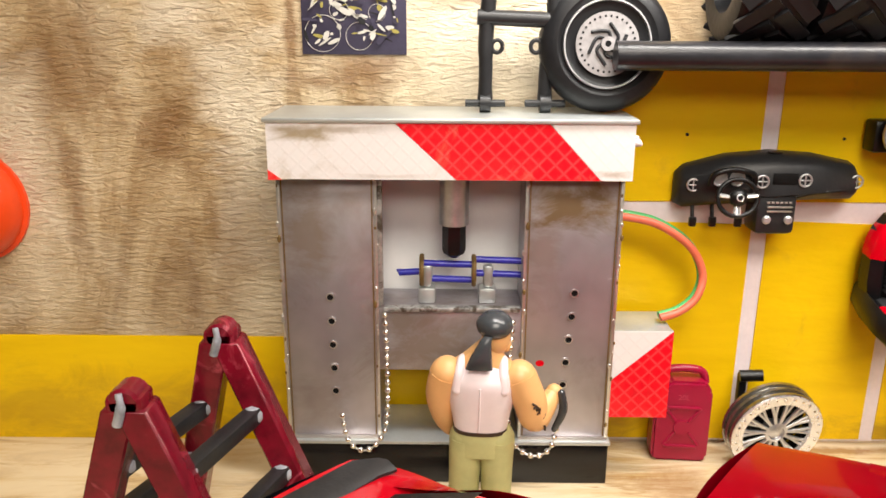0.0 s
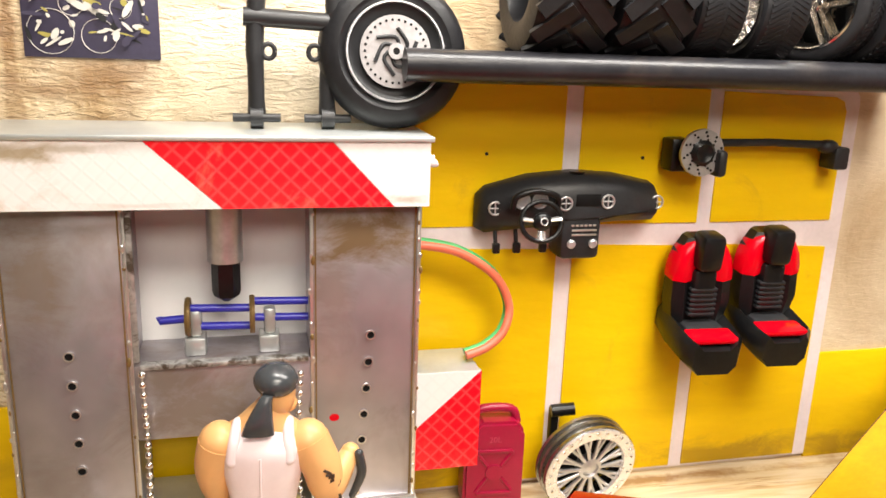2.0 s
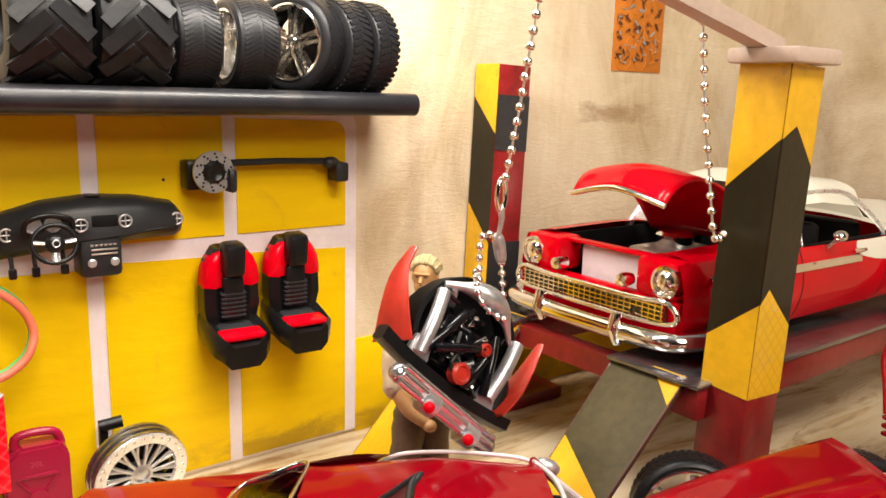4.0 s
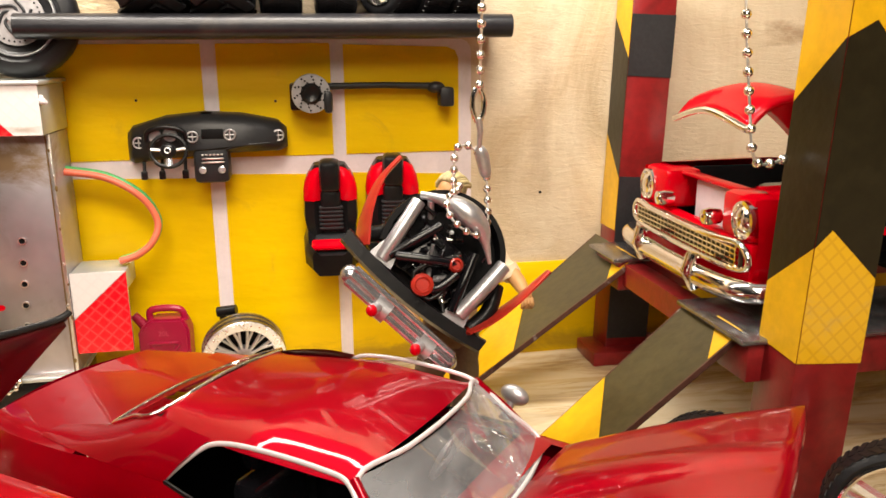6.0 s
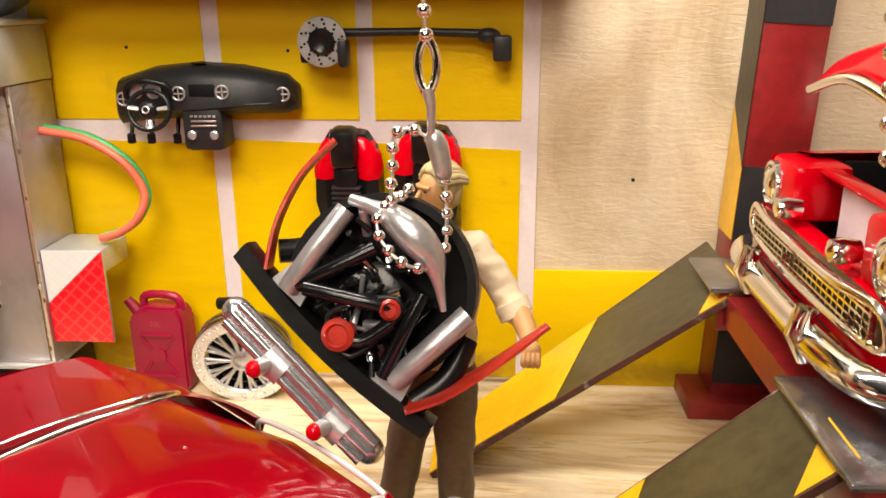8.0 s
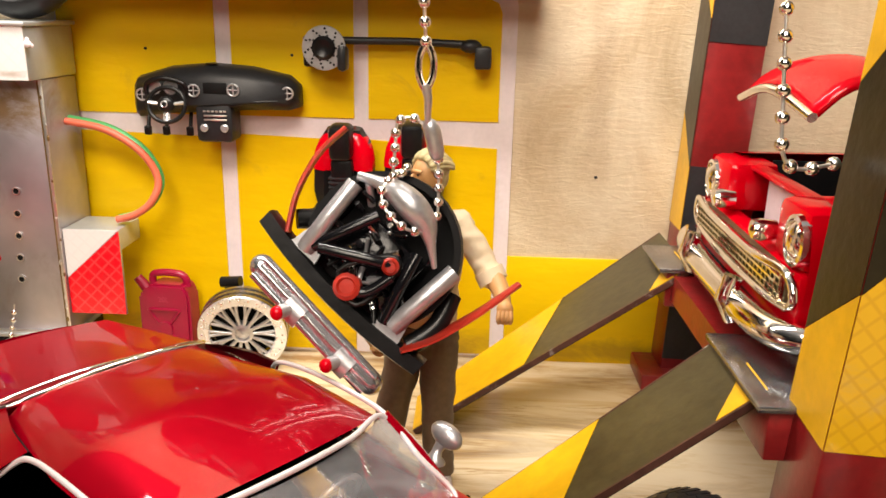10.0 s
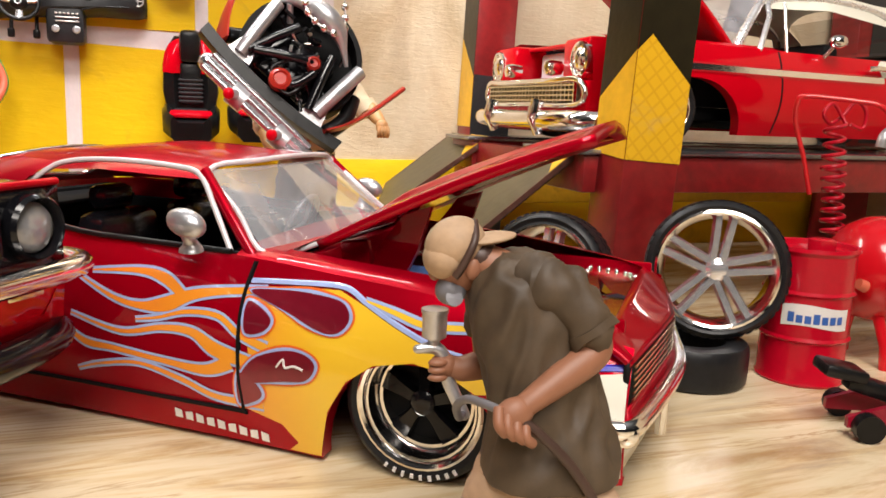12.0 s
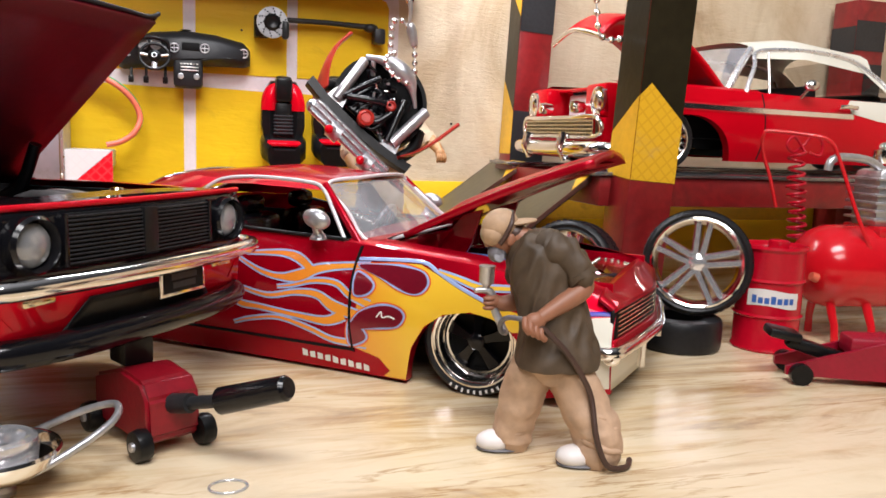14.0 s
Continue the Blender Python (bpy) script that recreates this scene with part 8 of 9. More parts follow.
    add(0, ball, at(0, -0.028, -0.06), (0.066, 0.072, 0.075), 18, r3)
    add(0, ball, at(0, -0.085, -0.095), (0.032, 0.02, 0.024), 10, r3)
    add(0, tube, [at(0, -0.092, 0.022), at(0, -0.115, -0.018), at(0, -0.102, -0.032)], [0.009, 0.016, 0.012], 8)
    add(0, tube, curve([at(-0.05, -0.078, 0.03), at(0, -0.098, 0.034), at(0.05, -0.078, 0.03)], 4), 0.011, 7)
    for s in (-1, 1):
        add(5, ball, at(s * 0.03, -0.09, 0.014), (0.012, 0.006, 0.006), 8, r3)
        add(0, ball, at(s * 0.082, 0.012, -0.01), (0.013, 0.024, 0.032), 10, r3)
    add(5, ball, at(0, -0.1, -0.062), (0.022, 0.005, 0.004), 8, r3)
    add(3, ball, at(0, 0.03, 0.045), (0.094, 0.1, 0.092), 20, r3)
    add(3, ball, at(0, 0.055, -0.01), (0.08, 0.062, 0.085), 16, r3)
    for k in range(13):
        a = -1.35 + 0.225 * k
        sx, cx = math.sin(a), math.cos(a)
        add(3, tube, curve([at(0.086 * sx, -0.062 + 0.02 * abs(sx), 0.03 + 0.062 * cx), at(0.093 * sx, -0.01, 0.035 + 0.096 * cx), at(0.09 * sx, 0.06, 0.035 + 0.092 * cx), at(0.08 * sx, 0.118, 0.03 + 0.04 * cx)], 4), [0.006] + [0.014 + 0.004 * (k % 2)] * 11 + [0.008], 8)


doll("mechanic_figurine", (3.90, 3.70, 0.0), (0, 0, 0), ["tan_skin", "cream_cloth", "dark_cloth", "blond", "shoe_white", "tattoo"], mechanic, "blond toy mechanic figure in cream shirt beside the engine", cloth=(1, 2))


def painter(add):
    # 0 skin, 1 shirt, 2 trousers, 3 cap, 4 shoe, 5 dark, 6 metal, 7 mask. x to his front, y to his left
    limb(add, 2, [(0.065, -0.035, 0.41), (0.105, -0.055, 0.26), (0.128, -0.075, 0.13), (0.135, -0.08, 0.055)], [0.105, 0.10, 0.093, 0.088], 26)
    limb(add, 2, [(-0.08, 0.015, 0.41), (-0.16, 0.075, 0.24), (-0.205, 0.11, 0.13), (-0.208, 0.12, 0.06)], [0.112, 0.108, 0.108, 0.106], 26)
    # slumped cuffs
    for c, r, tip in (((0.14, -0.08, 0.10), 0.092, 0.25), ((0.13, -0.075, 0.155), 0.09, -0.2), ((-0.215, 0.12, 0.10), 0.112, -0.3), ((-0.2, 0.11, 0.165), 0.104, 0.25), ((-0.18, 0.09, 0.235), 0.102, -0.3)):
        add(2, ball, c, (r, r * 0.95, 0.026), 20, Matrix.Rotation(tip, 3, "Y"))
    for x, y in ((0.16, -0.075), (-0.16, 0.125)):
        add(4, ball, (x + 0.06, y, 0.042), (0.088, 0.066, 0.05), 20)
        add(4, ball, (x - 0.03, y, 0.048), (0.085, 0.062, 0.05), 18)
        add(7, ball, (x + 0.02, y, 0.012), (0.125, 0.07, 0.014), 20)
    body_loft(add, 2, [((-0.02, 0.0, 0.35), 0.09, 0.09), ((-0.025, 0.0, 0.40), 0.15, 0.115), ((-0.025, 0.0, 0.47), 0.165, 0.13)])
    # loose shirt over a hunched back
    body_loft(add, 1, [((-0.028, 0.0, 0.42), 0.17, 0.14), ((-0.03, 0.0, 0.43), 0.19, 0.158), ((-0.035, -0.005, 0.50), 0.186, 0.156), ((-0.03, -0.015, 0.58), 0.17, 0.142), ((-0.008, -0.03, 0.67), 0.158, 0.135), ((0.018, -0.05, 0.77), 0.157, 0.14),
                       ((0.04, -0.07, 0.86), 0.148, 0.145), ((0.055, -0.085, 0.93), 0.13, 0.145), ((0.05, -0.10, 0.99), 0.095, 0.12), ((0.055, -0.12, 1.02), 0.05, 0.07)], 84)
    # near arm, bent back at the elbow; a short wide sleeve with a hem
    limb(add, 1, [(0.03, -0.02, 0.955), (-0.03, 0.012, 0.925), (-0.08, 0.038, 0.875), (-0.106, 0.05, 0.838)], [0.082, 0.078, 0.07, 0.066], 34)
    add(1, tube, [(-0.098, 0.046, 0.850), (-0.112, 0.054, 0.828)], [0.073, 0.072], 26)
    limb(add, 0, [(-0.105, 0.05, 0.84), (-0.112, 0.062, 0.785), (-0.03, 0.088, 0.735), (0.055, 0.115, 0.69), (0.10, 0.125, 0.662)], [0.048, 0.045, 0.042, 0.034, 0.03])
    add(0, ball, (0.122, 0.13, 0.648), (0.056, 0.036, 0.044), 16, Matrix.Rotation(0.5, 3, "Y"))
    for k in range(4):
        add(0, tube, curve([(0.165 - 0.024 * k, 0.142, 0.672 - 0.012 * k), (0.172 - 0.024 * k, 0.172, 0.640 - 0.012 * k), (0.150 - 0.024 * k, 0.160, 0.612 - 0.010 * k)], 3), 0.0135, 8)
    # far arm with the gun
    limb(add, 1, [(0.10, -0.18, 0.90), (0.11, -0.20, 0.80)], [0.075, 0.065])
    limb(add, 0, [(0.11, -0.20, 0.79), (0.10, -0.205, 0.685), (0.17, -0.195, 0.662), (0.21, -0.195, 0.668)], [0.048, 0.046, 0.038, 0.032])
    add(0, ball, (0.232, -0.195, 0.672), (0.045, 0.036, 0.036), 14)
    for k in range(3):
        add(0, ball, (0.255, -0.17, 0.69 - 0.022 * k), (0.03, 0.018, 0.012), 10)
    # head, bowed, with the cap turned back and a breathing mask
    limb(add, 0, [(0.10, -0.125, 0.97), (0.165, -0.15, 0.99)], [0.055, 0.055])
    add(0, ball, (0.205, -0.16, 0.985), (0.072, 0.066, 0.088), 20)
    add(0, ball, (0.275, -0.16, 0.955), (0.02, 0.016, 0.026), 8)
    add(0, ball, (0.185, -0.094, 0.975), (0.022, 0.012, 0.03), 10)
    add(5, ball, (0.155, -0.155, 1.0), (0.058, 0.066, 0.05), 16)
    add(7, ball, (0.232, -0.15, 0.905), (0.044, 0.048, 0.042), 16)
    add(7, lathe, [(0.0, 0.0), (0.022, 0.0), (0.024, 0.014), (0.0, 0.018)], 14, Matrix.Translation((0.232, -0.112, 0.888)) @ Matrix.Rotation(radians(-60), 4, "X"))
    tilt = Matrix.Rotation(radians(30), 3, "Y")
    add(3, ball, (0.222, -0.16, 1.032), (0.088, 0.078, 0.076), 22, tilt)
    add(3, ball, (0.25, -0.16, 0.995), (0.062, 0.074, 0.06), 18, tilt)
    add(3, ball, (0.135, -0.155, 1.05), (0.085, 0.07, 0.014), 20, Matrix.Rotation(radians(9), 3, "Y"))
    add(5, tube, curve([(0.158, -0.21, 1.06), (0.17, -0.16, 1.095), (0.185, -0.09, 1.055), (0.215, -0.082, 0.99), (0.235, -0.09, 0.955)], 6), 0.011, 10)
    # spray gun and hose
    limb(add, 6, [(0.175, -0.16, 0.535), (0.215, -0.19, 0.62), (0.245, -0.2, 0.715), (0.31, -0.2, 0.722)], [0.017, 0.02, 0.02, 0.013], 10)
    add(6, lathe, [(0.0, 0.0), (0.015, 0.0), (0.018, 0.02), (0.035, 0.03), (0.036, 0.10), (0.039, 0.102), (0.039, 0.112), (0.0, 0.114)], 20, Matrix.Translation((0.263, -0.2, 0.728)))
    limb(add, 7, [(0.178, -0.16, 0.54), (0.20, -0.12, 0.545), (0.215, -0.09, 0.59), (0.20, -0.03, 0.632), (0.165, 0.08, 0.652), (0.13, 0.13, 0.645)], [0.012] * 6, 10)
    limb(add, 5, [(0.10, 0.15, 0.635), (0.06, 0.155, 0.605), (-0.02, 0.172, 0.525), (-0.10, 0.175, 0.41), (-0.14, 0.18, 0.32), (-0.155, 0.235, 0.16), (-0.21, 0.24, 0.04), (-0.31, 0.20, 0.014), (-0.36, 0.12, 0.013)], [0.013] * 9, 10)


M["hose_brown"] = mat("brown_hose_rubber", (0.055, 0.028, 0.02), 0.45, 0, 0.2)
M["mask_grey"] = mat("grey_mask_paint", (0.15, 0.145, 0.16), 0.45, 0, 0.2)
doll("painter_figurine", (3.84, -0.05, 0.0), (0, 0, 172), ["fig_skin", "olive_cloth", "sand_cloth", "cap_cloth", "shoe_white", "hose_brown", "dull_silver", "mask_grey"], painter, "toy painter figure in cap with a spray gun", cloth=(2,), crease=0.012, pleats=(1,))


# ---- loose wheels ----
M["bright_spoke"] = mat("polished_spoke", (0.80, 0.80, 0.83), 0.16, 0.78, 0.1, 8, 0.05)


def loose_wheel(at, turn, r, w, rimr, label):
    t = thing("loose_wheel", at, turn, label, "wheel", "loose chrome wheels")
    wheel_parts(t, (0, 0, 0), r, w, rimr, "twin", -1, spoke_mat="bright_spoke", tread=48, tyre_label="low-profile black tyre")
    return t


loose_wheel((5.74, 1.60, 0.595), (-6, 0, -34), 0.375, 0.22, 0.315, "large chrome five-spoke wheel leaning on a flat tyre")
loose_wheel((5.14, 2.38, 0.42), (-8, 0, -48), 0.385, 0.26, 0.31, "chrome five-spoke wheel leaning on the lift post")
flat = thing("flat_tyre", (5.60, 1.56, 0.115), label="black tyre lying flat on the floor under a wheel", category="tyre")
bm = B()
n = 36
prof = tyre_profile(0.30, 0.22, 0.17)
rows = [[Vector((pr * math.cos(2 * math.pi * k / n), pr * math.sin(2 * math.pi * k / n), ph)) for k in range(n)] for pr, ph in prof]
ring_loft(bm, rows + [rows[0]], caps=False)
bmesh.ops.remove_doubles(bm, verts=bm.verts, dist=1e-5)
part("carcass", bm, "rubber", flat)

# ---- drum and compressor ----
M["drum_red"] = mat("glossy_red_plastic", (0.46, 0.002, 0.016), 0.25, 0, 0.15, 2, 0.1, coat=0.2, spec=0.35)
M["tank_red"] = mat("orange_red_enamel", (0.56, 0.006, 0.012), 0.2, 0, 0.12, 2, 0.08, coat=0.4, spec=0.35)
drum = thing("oil_drum", (6.24, 1.43, 0.0), (0, 0, -32), "red plastic oil drum with a white and blue label", "drum")
part("shell", lathe(B(), [(0.0, 0), (0.225, 0.0), (0.235, 0.015), (0.225, 0.04), (0.225, 0.24), (0.24, 0.255), (0.225, 0.27), (0.225, 0.49), (0.24, 0.505), (0.225, 0.52), (0.225, 0.71), (0.24, 0.73), (0.235, 0.75), (0.215, 0.745), (0.21, 0.72), (0.0, 0.72)], 40), "drum_red", drum, "ribbed red shell")
part("bung", lathe(B(), [(0, 0.72), (0.07, 0.72), (0.07, 0.785), (0.055, 0.79), (0, 0.79)], 18, Matrix.Translation((0.03, -0.05, 0))), "drum_red", drum)


def on_drum(a, b, d):
    t = a / 0.226 - math.pi / 2 - 0.1
    return Vector(((0.227 + d) * math.cos(t), (0.227 + d) * math.sin(t), b))


bm = B()
sheet(bm, 14, 2, lambda u, v: on_drum(-0.15 + 0.36 * u, 0.33 + 0.115 * v + 0.012 * math.sin(u * 5), 0.002))
part("label_band", bm, "sign_white", drum, "white label with blue marks")
M["label_blue"] = mat("blue_label_ink", (0.04, 0.12, 0.42), 0.4)
for k in range(7):
    bm = B()
    sheet(bm, 3, 1, lambda u, v: on_drum(-0.115 + 0.042 * k + 0.032 * u, 0.355 + (0.055 if k in (0, 3) else 0.042) * v, 0.004))
    part("label_mark", bm, "label_blue", drum)

comp = thing("air_compressor", (6.69, 1.62, 0.0), (0, 0, -10), "red tank air compressor with a silver finned motor", "air compressor")
mt = Matrix.Translation((0, 0, 0.56)) @ Matrix.Rotation(radians(90), 4, "Y")
part("tank", lathe(B(), [(0.0, -0.06), (0.10, -0.05), (0.2, -0.01), (0.27, 0.06), (0.31, 0.16), (0.315, 0.26), (0.315, 1.5), (0.28, 1.62), (0.15, 1.72), (0, 1.74)], 40, mt), "tank_red", comp, "glossy red pressure tank")
part("drain_plug", lathe(B(), [(0, 0), (0.035, 0), (0.03, 0.05), (0, 0.05)], 12, Matrix.Translation((-0.02, -0.22, 0.50)) @ Matrix.Rotation(radians(-70), 4, "Y")), "salmon", comp)
for x, y in ((0.15, -0.2), (0.42, -0.24), (1.4, -0.2), (1.4, 0.2), (0.2, 0.2)):
    part("tank_leg", tube(B(), [(x, y * 0.7, 0.32), (x + 0.02, y, 0.14), (x + 0.03, y * 1.05, 0.0)], [0.035, 0.028, 0.03], 8), "tank_red", comp)
mm = Matrix.Translation((0.93, 0.0, 1.09)) @ Matrix.Rotation(radians(90), 4, "X")
part("motor_body", lathe(B(), [(0.0, -0.34), (0.20, -0.34), (0.27, -0.28), (0.29, -0.18), (0.31, 0.0), (0.33, 0.02), (0.335, 0.07), (0.32, 0.10), (0.275, 0.10), (0.265, 0.05), (0.0, 0.05)], 40, mm), "dull_silver", comp, "silver motor housing")
part("grille_back", lathe(B(), [(0.0, 0.052), (0.264, 0.052), (0.264, 0.06), (0.0, 0.06)], 32, mm), mat("blue_grey_core", (0.06, 0.09, 0.22), 0.35), comp, "blue grille recess")
for k in range(5):
    z = -0.19 + 0.095 * k
    w = math.sqrt(0.268 ** 2 - z * z)
    part("grille_slat", box(B(), (0.93 - w, -0.105, 1.09 + z - 0.022), (0.93 + w, -0.055, 1.09 + z + 0.022), 0.01), "dull_silver", comp, "silver grille slat")
part("cylinder_head", box(B(), (0.46, -0.12, 0.86), (0.64, 0.2, 1.30), 0.05), "dull_silver", comp, "silver cylinder block")
for k in range(6):
    part("cooling_fin", box(B(), (0.43, -0.15, 0.92 + 0.06 * k), (0.66, 0.22, 0.94 + 0.06 * k), 0.006), "dull_silver", comp, "silver cooling fin")
part("motor_mount", box(B(), (0.45, -0.2, 0.80), (1.3, 0.25, 0.88), 0.02), "tank_red", comp)
part("regulator", ball(lathe(B(), [(0.0, 0.0), (0.085, 0.0), (0.09, 0.02), (0.085, 0.10), (0.0, 0.11)], 20, Matrix.Translation((0.60, 0.05, 1.34))), (0.60, 0.05, 1.46), (0.05, 0.05, 0.04), 12), "chrome", comp, "chrome regulator")
part("elbow_pipe", bar_loop([(0.56, -0.02, 1.28), (0.40, -0.06, 1.36), (0.16, -0.10, 1.38), (0.06, -0.12, 1.35), (0.04, -0.12, 1.28)], 0.03), "dull_silver", comp, "silver elbow pipe")
part("push_handle", bar_loop([(0.36, -0.26, 0.70), (0.24, -0.2, 1.0), (0.10, -0.14, 1.38), (0.02, -0.12, 1.50), (-0.10, -0.05, 1.53), (-0.30, 0.08, 1.55), (-0.355, 0.10, 1.53), (-0.33, 0.14, 1.40), (-0.24, 0.16, 1.2), (-0.16, 0.18, 0.98)], 0.014, steps=6), "tank_red", comp, "thin red push handle")

coil = thing("coiled_hose", (6.82, 1.86, 0.72), label="red coiled air hose hanging behind the tank", category="hose")
turns = [((0.062 + 0.012 * math.sin(k * 0.09)) * math.cos(2 * math.pi * k / 14) - 0.0006 * k, 0.06 * math.sin(2 * math.pi * k / 14), 0.0046 * k + 0.03 * max(0, (k - 90) / 40) ** 2) for k in range(14 * 10)]
part("coil", tube(B(), turns, 0.0125, 7), "drum_red", coil, "coiled red tube")
part("loose_loop", bar_loop([turns[-1], (-0.05, 0, 0.74), (-0.12, 0.0, 0.80), (-0.18, 0, 0.74), (-0.10, 0.02, 0.68), (0.0, 0.02, 0.74), (0.06, 0, 0.82), (0.15, 0, 0.76), (0.14, 0, 0.66), (0.06, 0.02, 0.68)], 0.0115), "drum_red", coil)


# ---- trolley jacks ----
def trolley_jack(at, turn, label, paint, handle):
    j = thing("trolley_jack", at, turn, label, "trolley jack", "trolley jacks")
    for s in (-1, 1):
        bm = B()
        slab(bm, [(-0.42, 0.05), (0.30, 0.04), (0.36, 0.10), (0.34, 0.26), (0.22, 0.30), (0.02, 0.24), (-0.3, 0.14), (-0.42, 0.10)], lambda a, b, d: Vector((a, s * 0.12 + (d - 0.015), b)), 0.03)
        part("side_plate", bm, paint, j, "red jack side plate")
        for x, r in ((-0.34, 0.065), (0.26, 0.06)):
            part("caster", lathe(B(), [(0, -0.03), (r, -0.03), (r * 1.03, 0), (r, 0.03), (0, 0.03)], 18, Matrix.Translation((x, s * 0.165, r)) @ mx), "black", j, "black caster wheel")
    part("top_cover", box(B(), (-0.05, -0.11, 0.18), (0.34, 0.11, 0.30), 0.03), paint, j)
    part("end_cover", box(B(), (0.10, -0.12, 0.05), (0.36, 0.12, 0.28), 0.03), paint, j)
    part("lift_arm", box(B(), (-0.40, -0.05, 0.13), (0.08, 0.05, 0.21), 0.02, Matrix.Rotation(radians(16), 3, "Y")), "black", j, "black lifting arm")
    part("saddle", box(B(), (-0.52, -0.09, 0.25), (-0.32, 0.09, 0.31), 0.02, Matrix.Rotation(radians(10), 3, "Y")), "black", j, "black saddle")
    if handle:
        part("handle_socket", tube(B(), [(0.34, 0, 0.18), (0.46, 0, 0.20)], 0.04, 10), "black", j)
        part("handle", tube(B(), [(0.44, 0, 0.20), (0.60, 0.03, 0.23), (0.62, 0.035, 0.24), (0.95, 0.12, 0.36)], [0.03, 0.032, 0.055, 0.055], 12), "black", j, "black handle grip")
    return j


M["pink_red"] = mat("raspberry_red_enamel", (0.27, 0.004, 0.02), 0.32, 0, 0.2, 3, 0.15)
trolley_jack((6.22, 0.62, 0.0), (0, 0, -24), "raspberry-red trolley jack with black casters on the floor", "pink_red", True)

M["jack_red"] = mat("dark_crimson_enamel", (0.20, 0.003, 0.010), 0.3, 0, 0.25, 3, 0.2, dirt=(0.08, 0.002, 0.004), dirt_at=(0.5, 0.75))
near = thing("trolley_jack", (2.10, 0.52, 0.0), (0, 0, -60), "dark red box-shaped trolley jack holding up the car nose", "trolley jack", "trolley jacks")
bm = B()
slab(bm, [(-0.26, 0.06), (0.22, 0.05), (0.26, 0.09), (0.25, 0.26), (0.19, 0.33), (0.0, 0.35), (-0.26, 0.27)], lambda a, b, d: Vector((a, d - 0.125, b)), 0.25)
bmesh.ops.bevel(bm, geom=list(bm.edges), offset=0.016, segments=2, affect="EDGES")
part("housing", bm, "jack_red", near, "angular red housing")
for x in (0.24, -0.24):
    for s in (-1, 1):
        wheel = part("caster", lathe(B(), [(0, -0.03), (0.05, -0.035), (0.066, -0.03), (0.072, 0), (0.066, 0.03), (0.05, 0.035), (0, 0.03)], 20, Matrix.Translation((x, s * 0.15, 0.072)) @ mx), "black", near, "black caster wheel")
        part("axle_cap", lathe(B(), [(0, 0.03), (0.022, 0.032), (0.02, 0.045), (0, 0.048)], 12, Matrix.Translation((x, s * 0.15, 0.072)) @ Matrix.Rotation(radians(90 * s), 4, "X") @ Matrix.Rotation(radians(180), 4, "X")), "dull_silver", wheel)
part("lifting_post", box(B(), (-0.22, -0.07, 0.33), (-0.06, 0.07, 0.56), 0.01), "black", near, "black lifting post")
part("handle_socket", tube(B(), [(0.24, 0.0, 0.225), (0.34, 0.03, 0.245)], 0.045, 12), "grey_plastic", near, "dark grey handle socket")
part("handle_rod", tube(B(), [(0.30, 0.02, 0.235), (0.50, 0.09, 0.285)], 0.03, 12), "grey_plastic", near, "dark grey handle rod")
part("handle", tube(B(), [(0.485, 0.085, 0.28), (0.49, 0.087, 0.282), (0.78, 0.205, 0.385), (0.795, 0.21, 0.39)], [0.045, 0.06, 0.055, 0.042], 16), "satin_black", near, "black handle grip")

# silver footed dish, like a work lamp, with a wire bail beside the jack
hub = thing("silver_dish", (1.50, 0.10, 0.0), label="silver dish on a short foot with a wire ring", category="wheel hub")
dish = Matrix.Translation((0.10, -0.07, 0.0))
part("bowl", lathe_open(B(), [(0.05, 0.06), (0.15, 0.085), (0.205, 0.13), (0.222, 0.175), (0.216, 0.188), (0.205, 0.18), (0.19, 0.14), (0.13, 0.11), (0.05, 0.10)], 40, dish), "chrome", hub, "shallow chrome bowl with a rolled rim")
part("ring", lathe_open(B(), [(0.082, 0.12), (0.135, 0.12), (0.142, 0.19), (0.136, 0.225), (0.118, 0.236), (0.095, 0.228), (0.084, 0.20), (0.082, 0.12)], 40, dish), "bright_spoke", hub, "bright silver ring")
part("core", lathe(B(), [(0.0, 0.17), (0.03, 0.17), (0.034, 0.155), (0.082, 0.15), (0.082, 0.12), (0.0, 0.12)], 28, dish), "dark", hub, "black core")
part("foot", lathe(B(), [(0.0, 0.0), (0.055, 0.0), (0.055, 0.02), (0.035, 0.04), (0.05, 0.09), (0.0, 0.09)], 20, dish), "dull_silver", hub, "short silver foot")
part("wire_bail", bar_loop([(0.0, -0.2, 0.06), (0.25, -0.16, 0.12), (0.48, 0.0, 0.22), (0.50, 0.14, 0.26), (0.36, 0.20, 0.22), (0.12, 0.2, 0.12)], 0.016, steps=6), "dull_silver", hub, "bent wire bail")

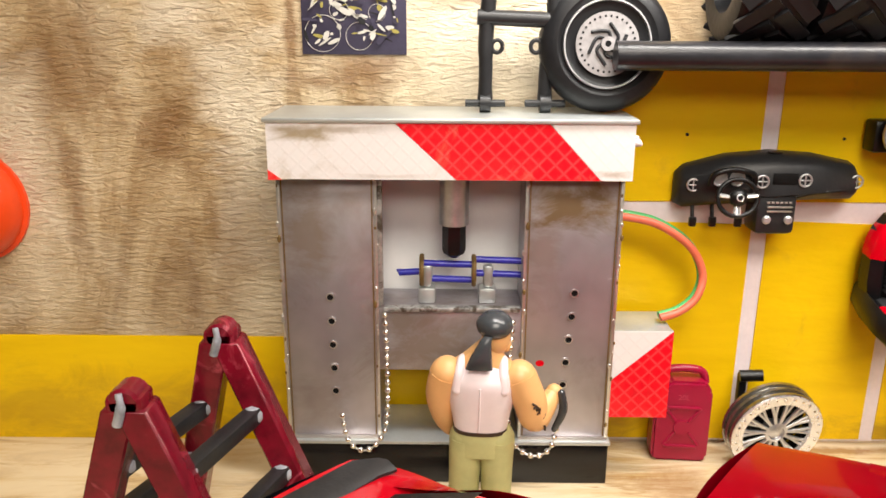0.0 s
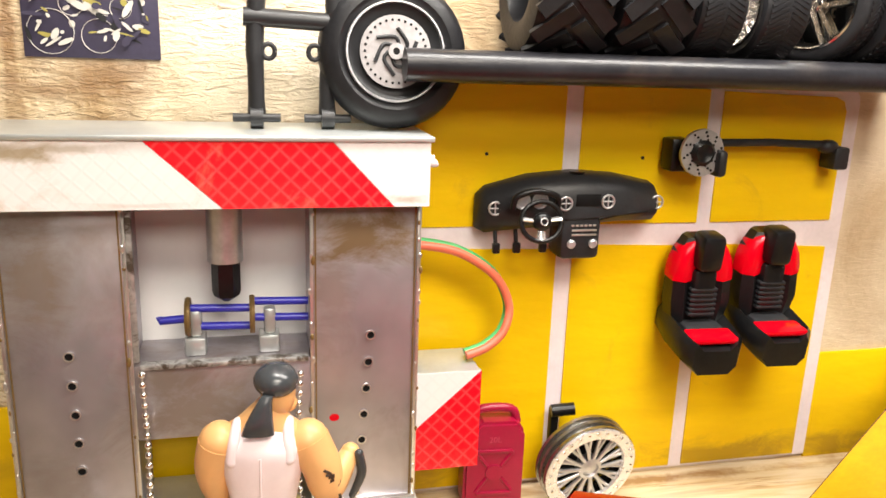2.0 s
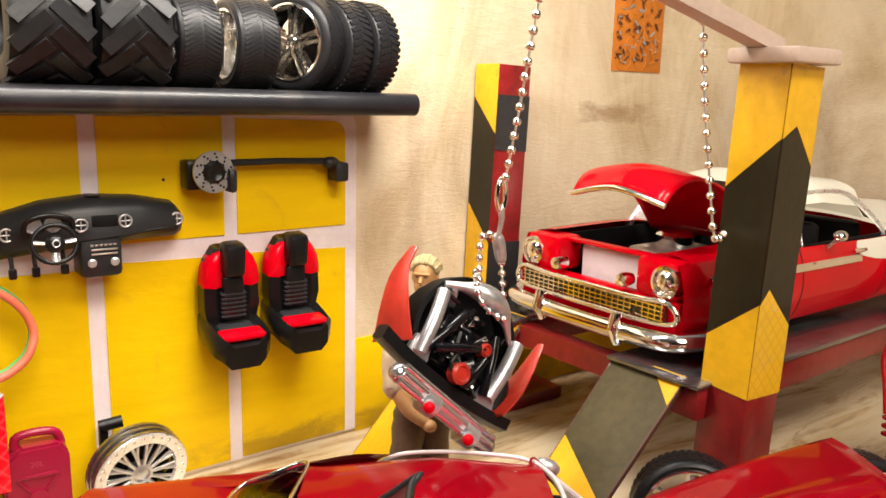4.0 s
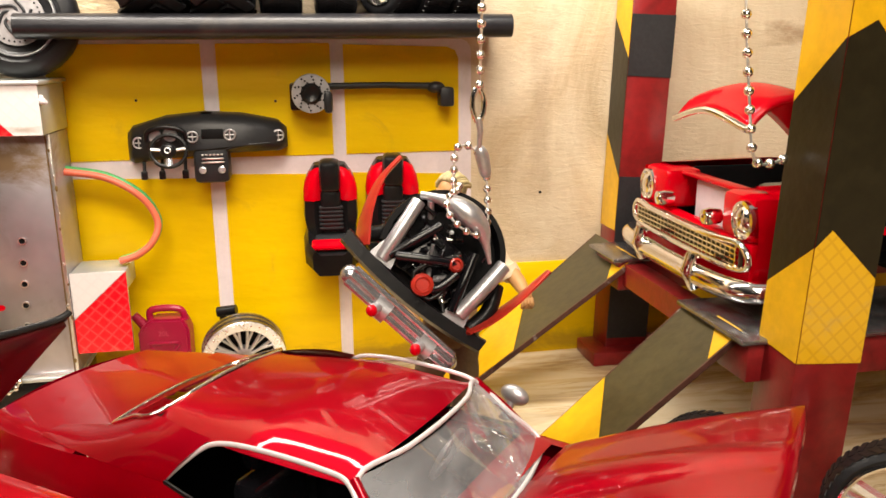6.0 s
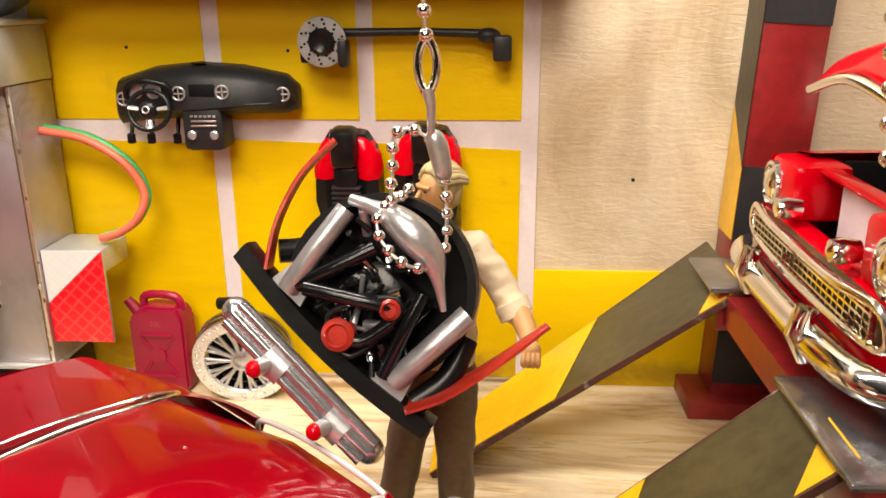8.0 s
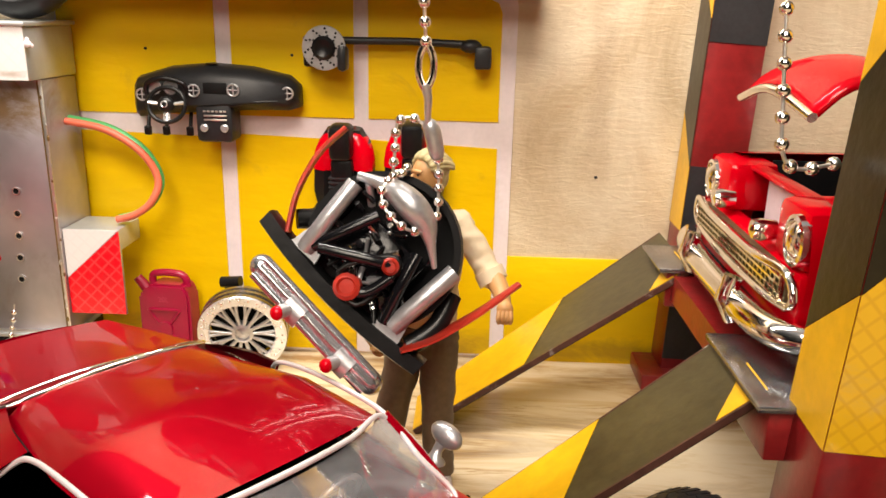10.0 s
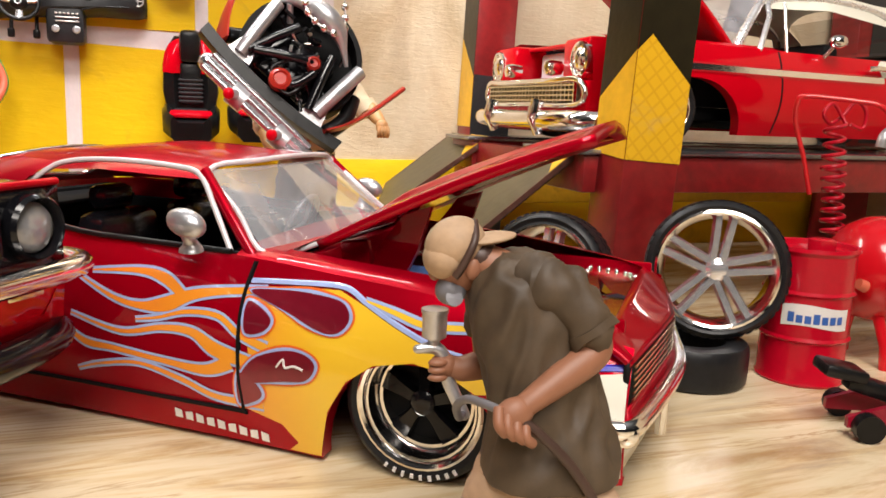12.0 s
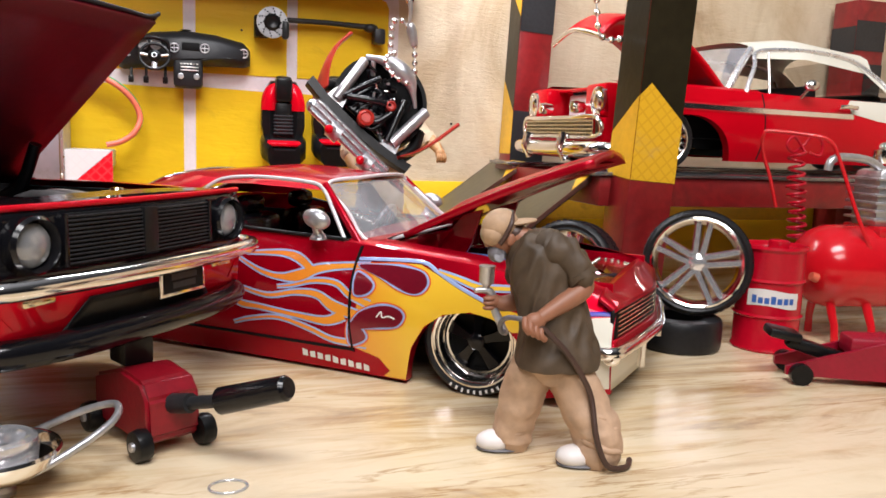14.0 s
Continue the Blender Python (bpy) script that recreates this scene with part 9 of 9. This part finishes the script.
# ---- red axle stands ----
rack = thing("folding_stand", (-1.5, 3.95, 0.0), (0, 0, 0), "worn dark red folding stand with grey cross bars", "stand")
M["worn_red"] = mat("chipped_red_paint", (0.17, 0.003, 0.014), 0.22, 0.1, 0.5, 2.5, 0.9, 10, dirt=(0.42, 0.05, 0.08), dirt_at=(0.58, 0.68), dirt_size=3.5)
M["weld_grey"] = mat("bluish_white_weld", (0.42, 0.44, 0.50), 0.4, 0.3, 0.5, 8, 0.8, 14)
ends = []
for (ax, ay, az), lx, rx, dy in (((-0.16, -0.36, 1.36), -0.34, 0.44, -0.02), ((0.10, 0.44, 1.39), -0.26, 0.46, -0.06)):
    feet = [Vector((ax + lx * 1.35, ay + 0.10, 0.0)), Vector((ax + rx * 1.35, ay - 0.10 + dy, 0.0))]
    top = Vector((ax, ay, az))
    for f in feet:
        d = (f - top).normalized()
        side, up = frame_of(d)
        bm = B()
        rings = [[p + Vector((sx * 0.088, sy * 0.095, 0)) for sx, sy in ((-1, -1), (1, -1), (1, 1), (-1, 1))] for p in (f, top + Vector((0.03 if f.x > top.x else -0.03, 0, -0.03)))]
        ring_loft(bm, rings)
        bmesh.ops.bevel(bm, geom=list(bm.edges), offset=0.012, segments=1, affect="EDGES")
        part("leg", bm, "worn_red", rack, "chipped red square leg")
    part("apex", box(B(), top - Vector((0.10, 0.09, 0.09)), top + Vector((0.10, 0.09, 0.04)), 0.03), "worn_red", rack)
    part("end_tab", lathe(B(), [(0.0, -0.09), (0.07, -0.09), (0.085, -0.07), (0.085, 0.07), (0.07, 0.09), (0.0, 0.09)], 16, Matrix.Translation(top + Vector((0.0, 0.0, 0.0))) @ Matrix.Rotation(radians(90), 4, "X")), "worn_red", rack, "rounded red end tab")
    part("weld", tube(B(), curve([top + Vector((-0.01, -0.10, 0.07)), top + Vector((0.0, -0.115, 0.0)), top + Vector((-0.03, -0.11, -0.10))], 4), [0.018] * 4 + [0.026] * 5, 7), "weld_grey", rack, "pale weld bead")
    ends.append((top, feet))
for side in (0, 1):
    for u in (0.35, 0.62):
        p = ends[0][0].lerp(ends[0][1][side], u)
        q = ends[1][0].lerp(ends[1][1][side], u)
        part("cross_bar", box(B(), (-0.05, -(q - p).length / 2, -0.05), (0.05, (q - p).length / 2, 0.05), 0.01, (q - p).to_track_quat("Y", "Z").to_matrix()), "grey_plastic", rack, "grey cross bar", at=(p + q) / 2)
        for w, k in ((p, 1), (q, -1)):
            part("weld", ball(B(), w + (q - p).normalized() * 0.09 * k, (0.07, 0.05, 0.065), 9), "weld_grey", rack, "pale weld bead")

# rounded orange object of unknown use; the lamp category is assumed
ballon = thing("orange_dome", (-3.53, WALL, 1.9), label="orange-red rounded plastic object on the stained wall", category="lamp")
M["orange_plastic"] = mat("orange_red_plastic", (0.75, 0.06, 0.008), 0.3, 0, 0.1, 3, 0.05)
part("dome", lathe(B(), [(0.0, 0.44), (0.14, 0.42), (0.28, 0.34), (0.37, 0.22), (0.40, 0.1), (0.40, 0.0), (0.0, 0.0)], 36, Matrix.Rotation(radians(90), 4, "X")), "orange_plastic", ballon)
part("rim", lathe(B(), [(0.39, 0.0), (0.43, 0.0), (0.43, 0.03), (0.39, 0.04)], 36, Matrix.Rotation(radians(90), 4, "X")), "orange_plastic", ballon)

# ---- overhead hoist arm ----
arm = thing("chain_hoist", (5.82, 2.46, 3.36), label="pale wooden hoist arm resting on the lift post", category="hoist")
M["pale_wood"] = mat("pale_mauve_wood", (0.52, 0.40, 0.34), 0.5, 0, 0.18, 2, 0.3, stretch=(0.3, 1, 1))
part("beam", box(B(), (-0.25, -0.26, 0.0), (0.30, 0.24, 0.10), 0.02), "pale_wood", arm, "pale wooden block")
part("boom", ring_loft(bm2 := B(), [[Vector(p) for p in ((-0.1, -0.08, 0.05), (-0.1, 0.06, 0.05), (-0.1, 0.06, 0.15), (-0.1, -0.08, 0.15))], [Vector(p) for p in ((-1.5, 0.35, 0.55), (-1.5, 0.49, 0.55), (-1.5, 0.49, 0.68), (-1.5, 0.35, 0.68))]]) and bm2, "pale_wood", arm, "pale wooden boom")

# small bright scrap on the floor
scrap = thing("clear_ring", (2.44, -0.10, 0.0), label="small clear plastic ring on the floor", category="ring")
part("ring", tube(B(), [(0.075 * math.cos(a), 0.06 * math.sin(a), 0.006) for a in (2 * math.pi * k / 28 for k in range(29))], 0.006, 7), "glass", scrap)
dot = part("red_dot", slab(B(), [(0.62 + 0.03 * math.cos(a), 0.93 + 0.024 * math.sin(a)) for a in (2 * math.pi * k / 14 for k in range(14))], lambda a, b, d: Vector((a, -0.001 - d, b)), 0.002), "bright_red", press, "red paint spot")
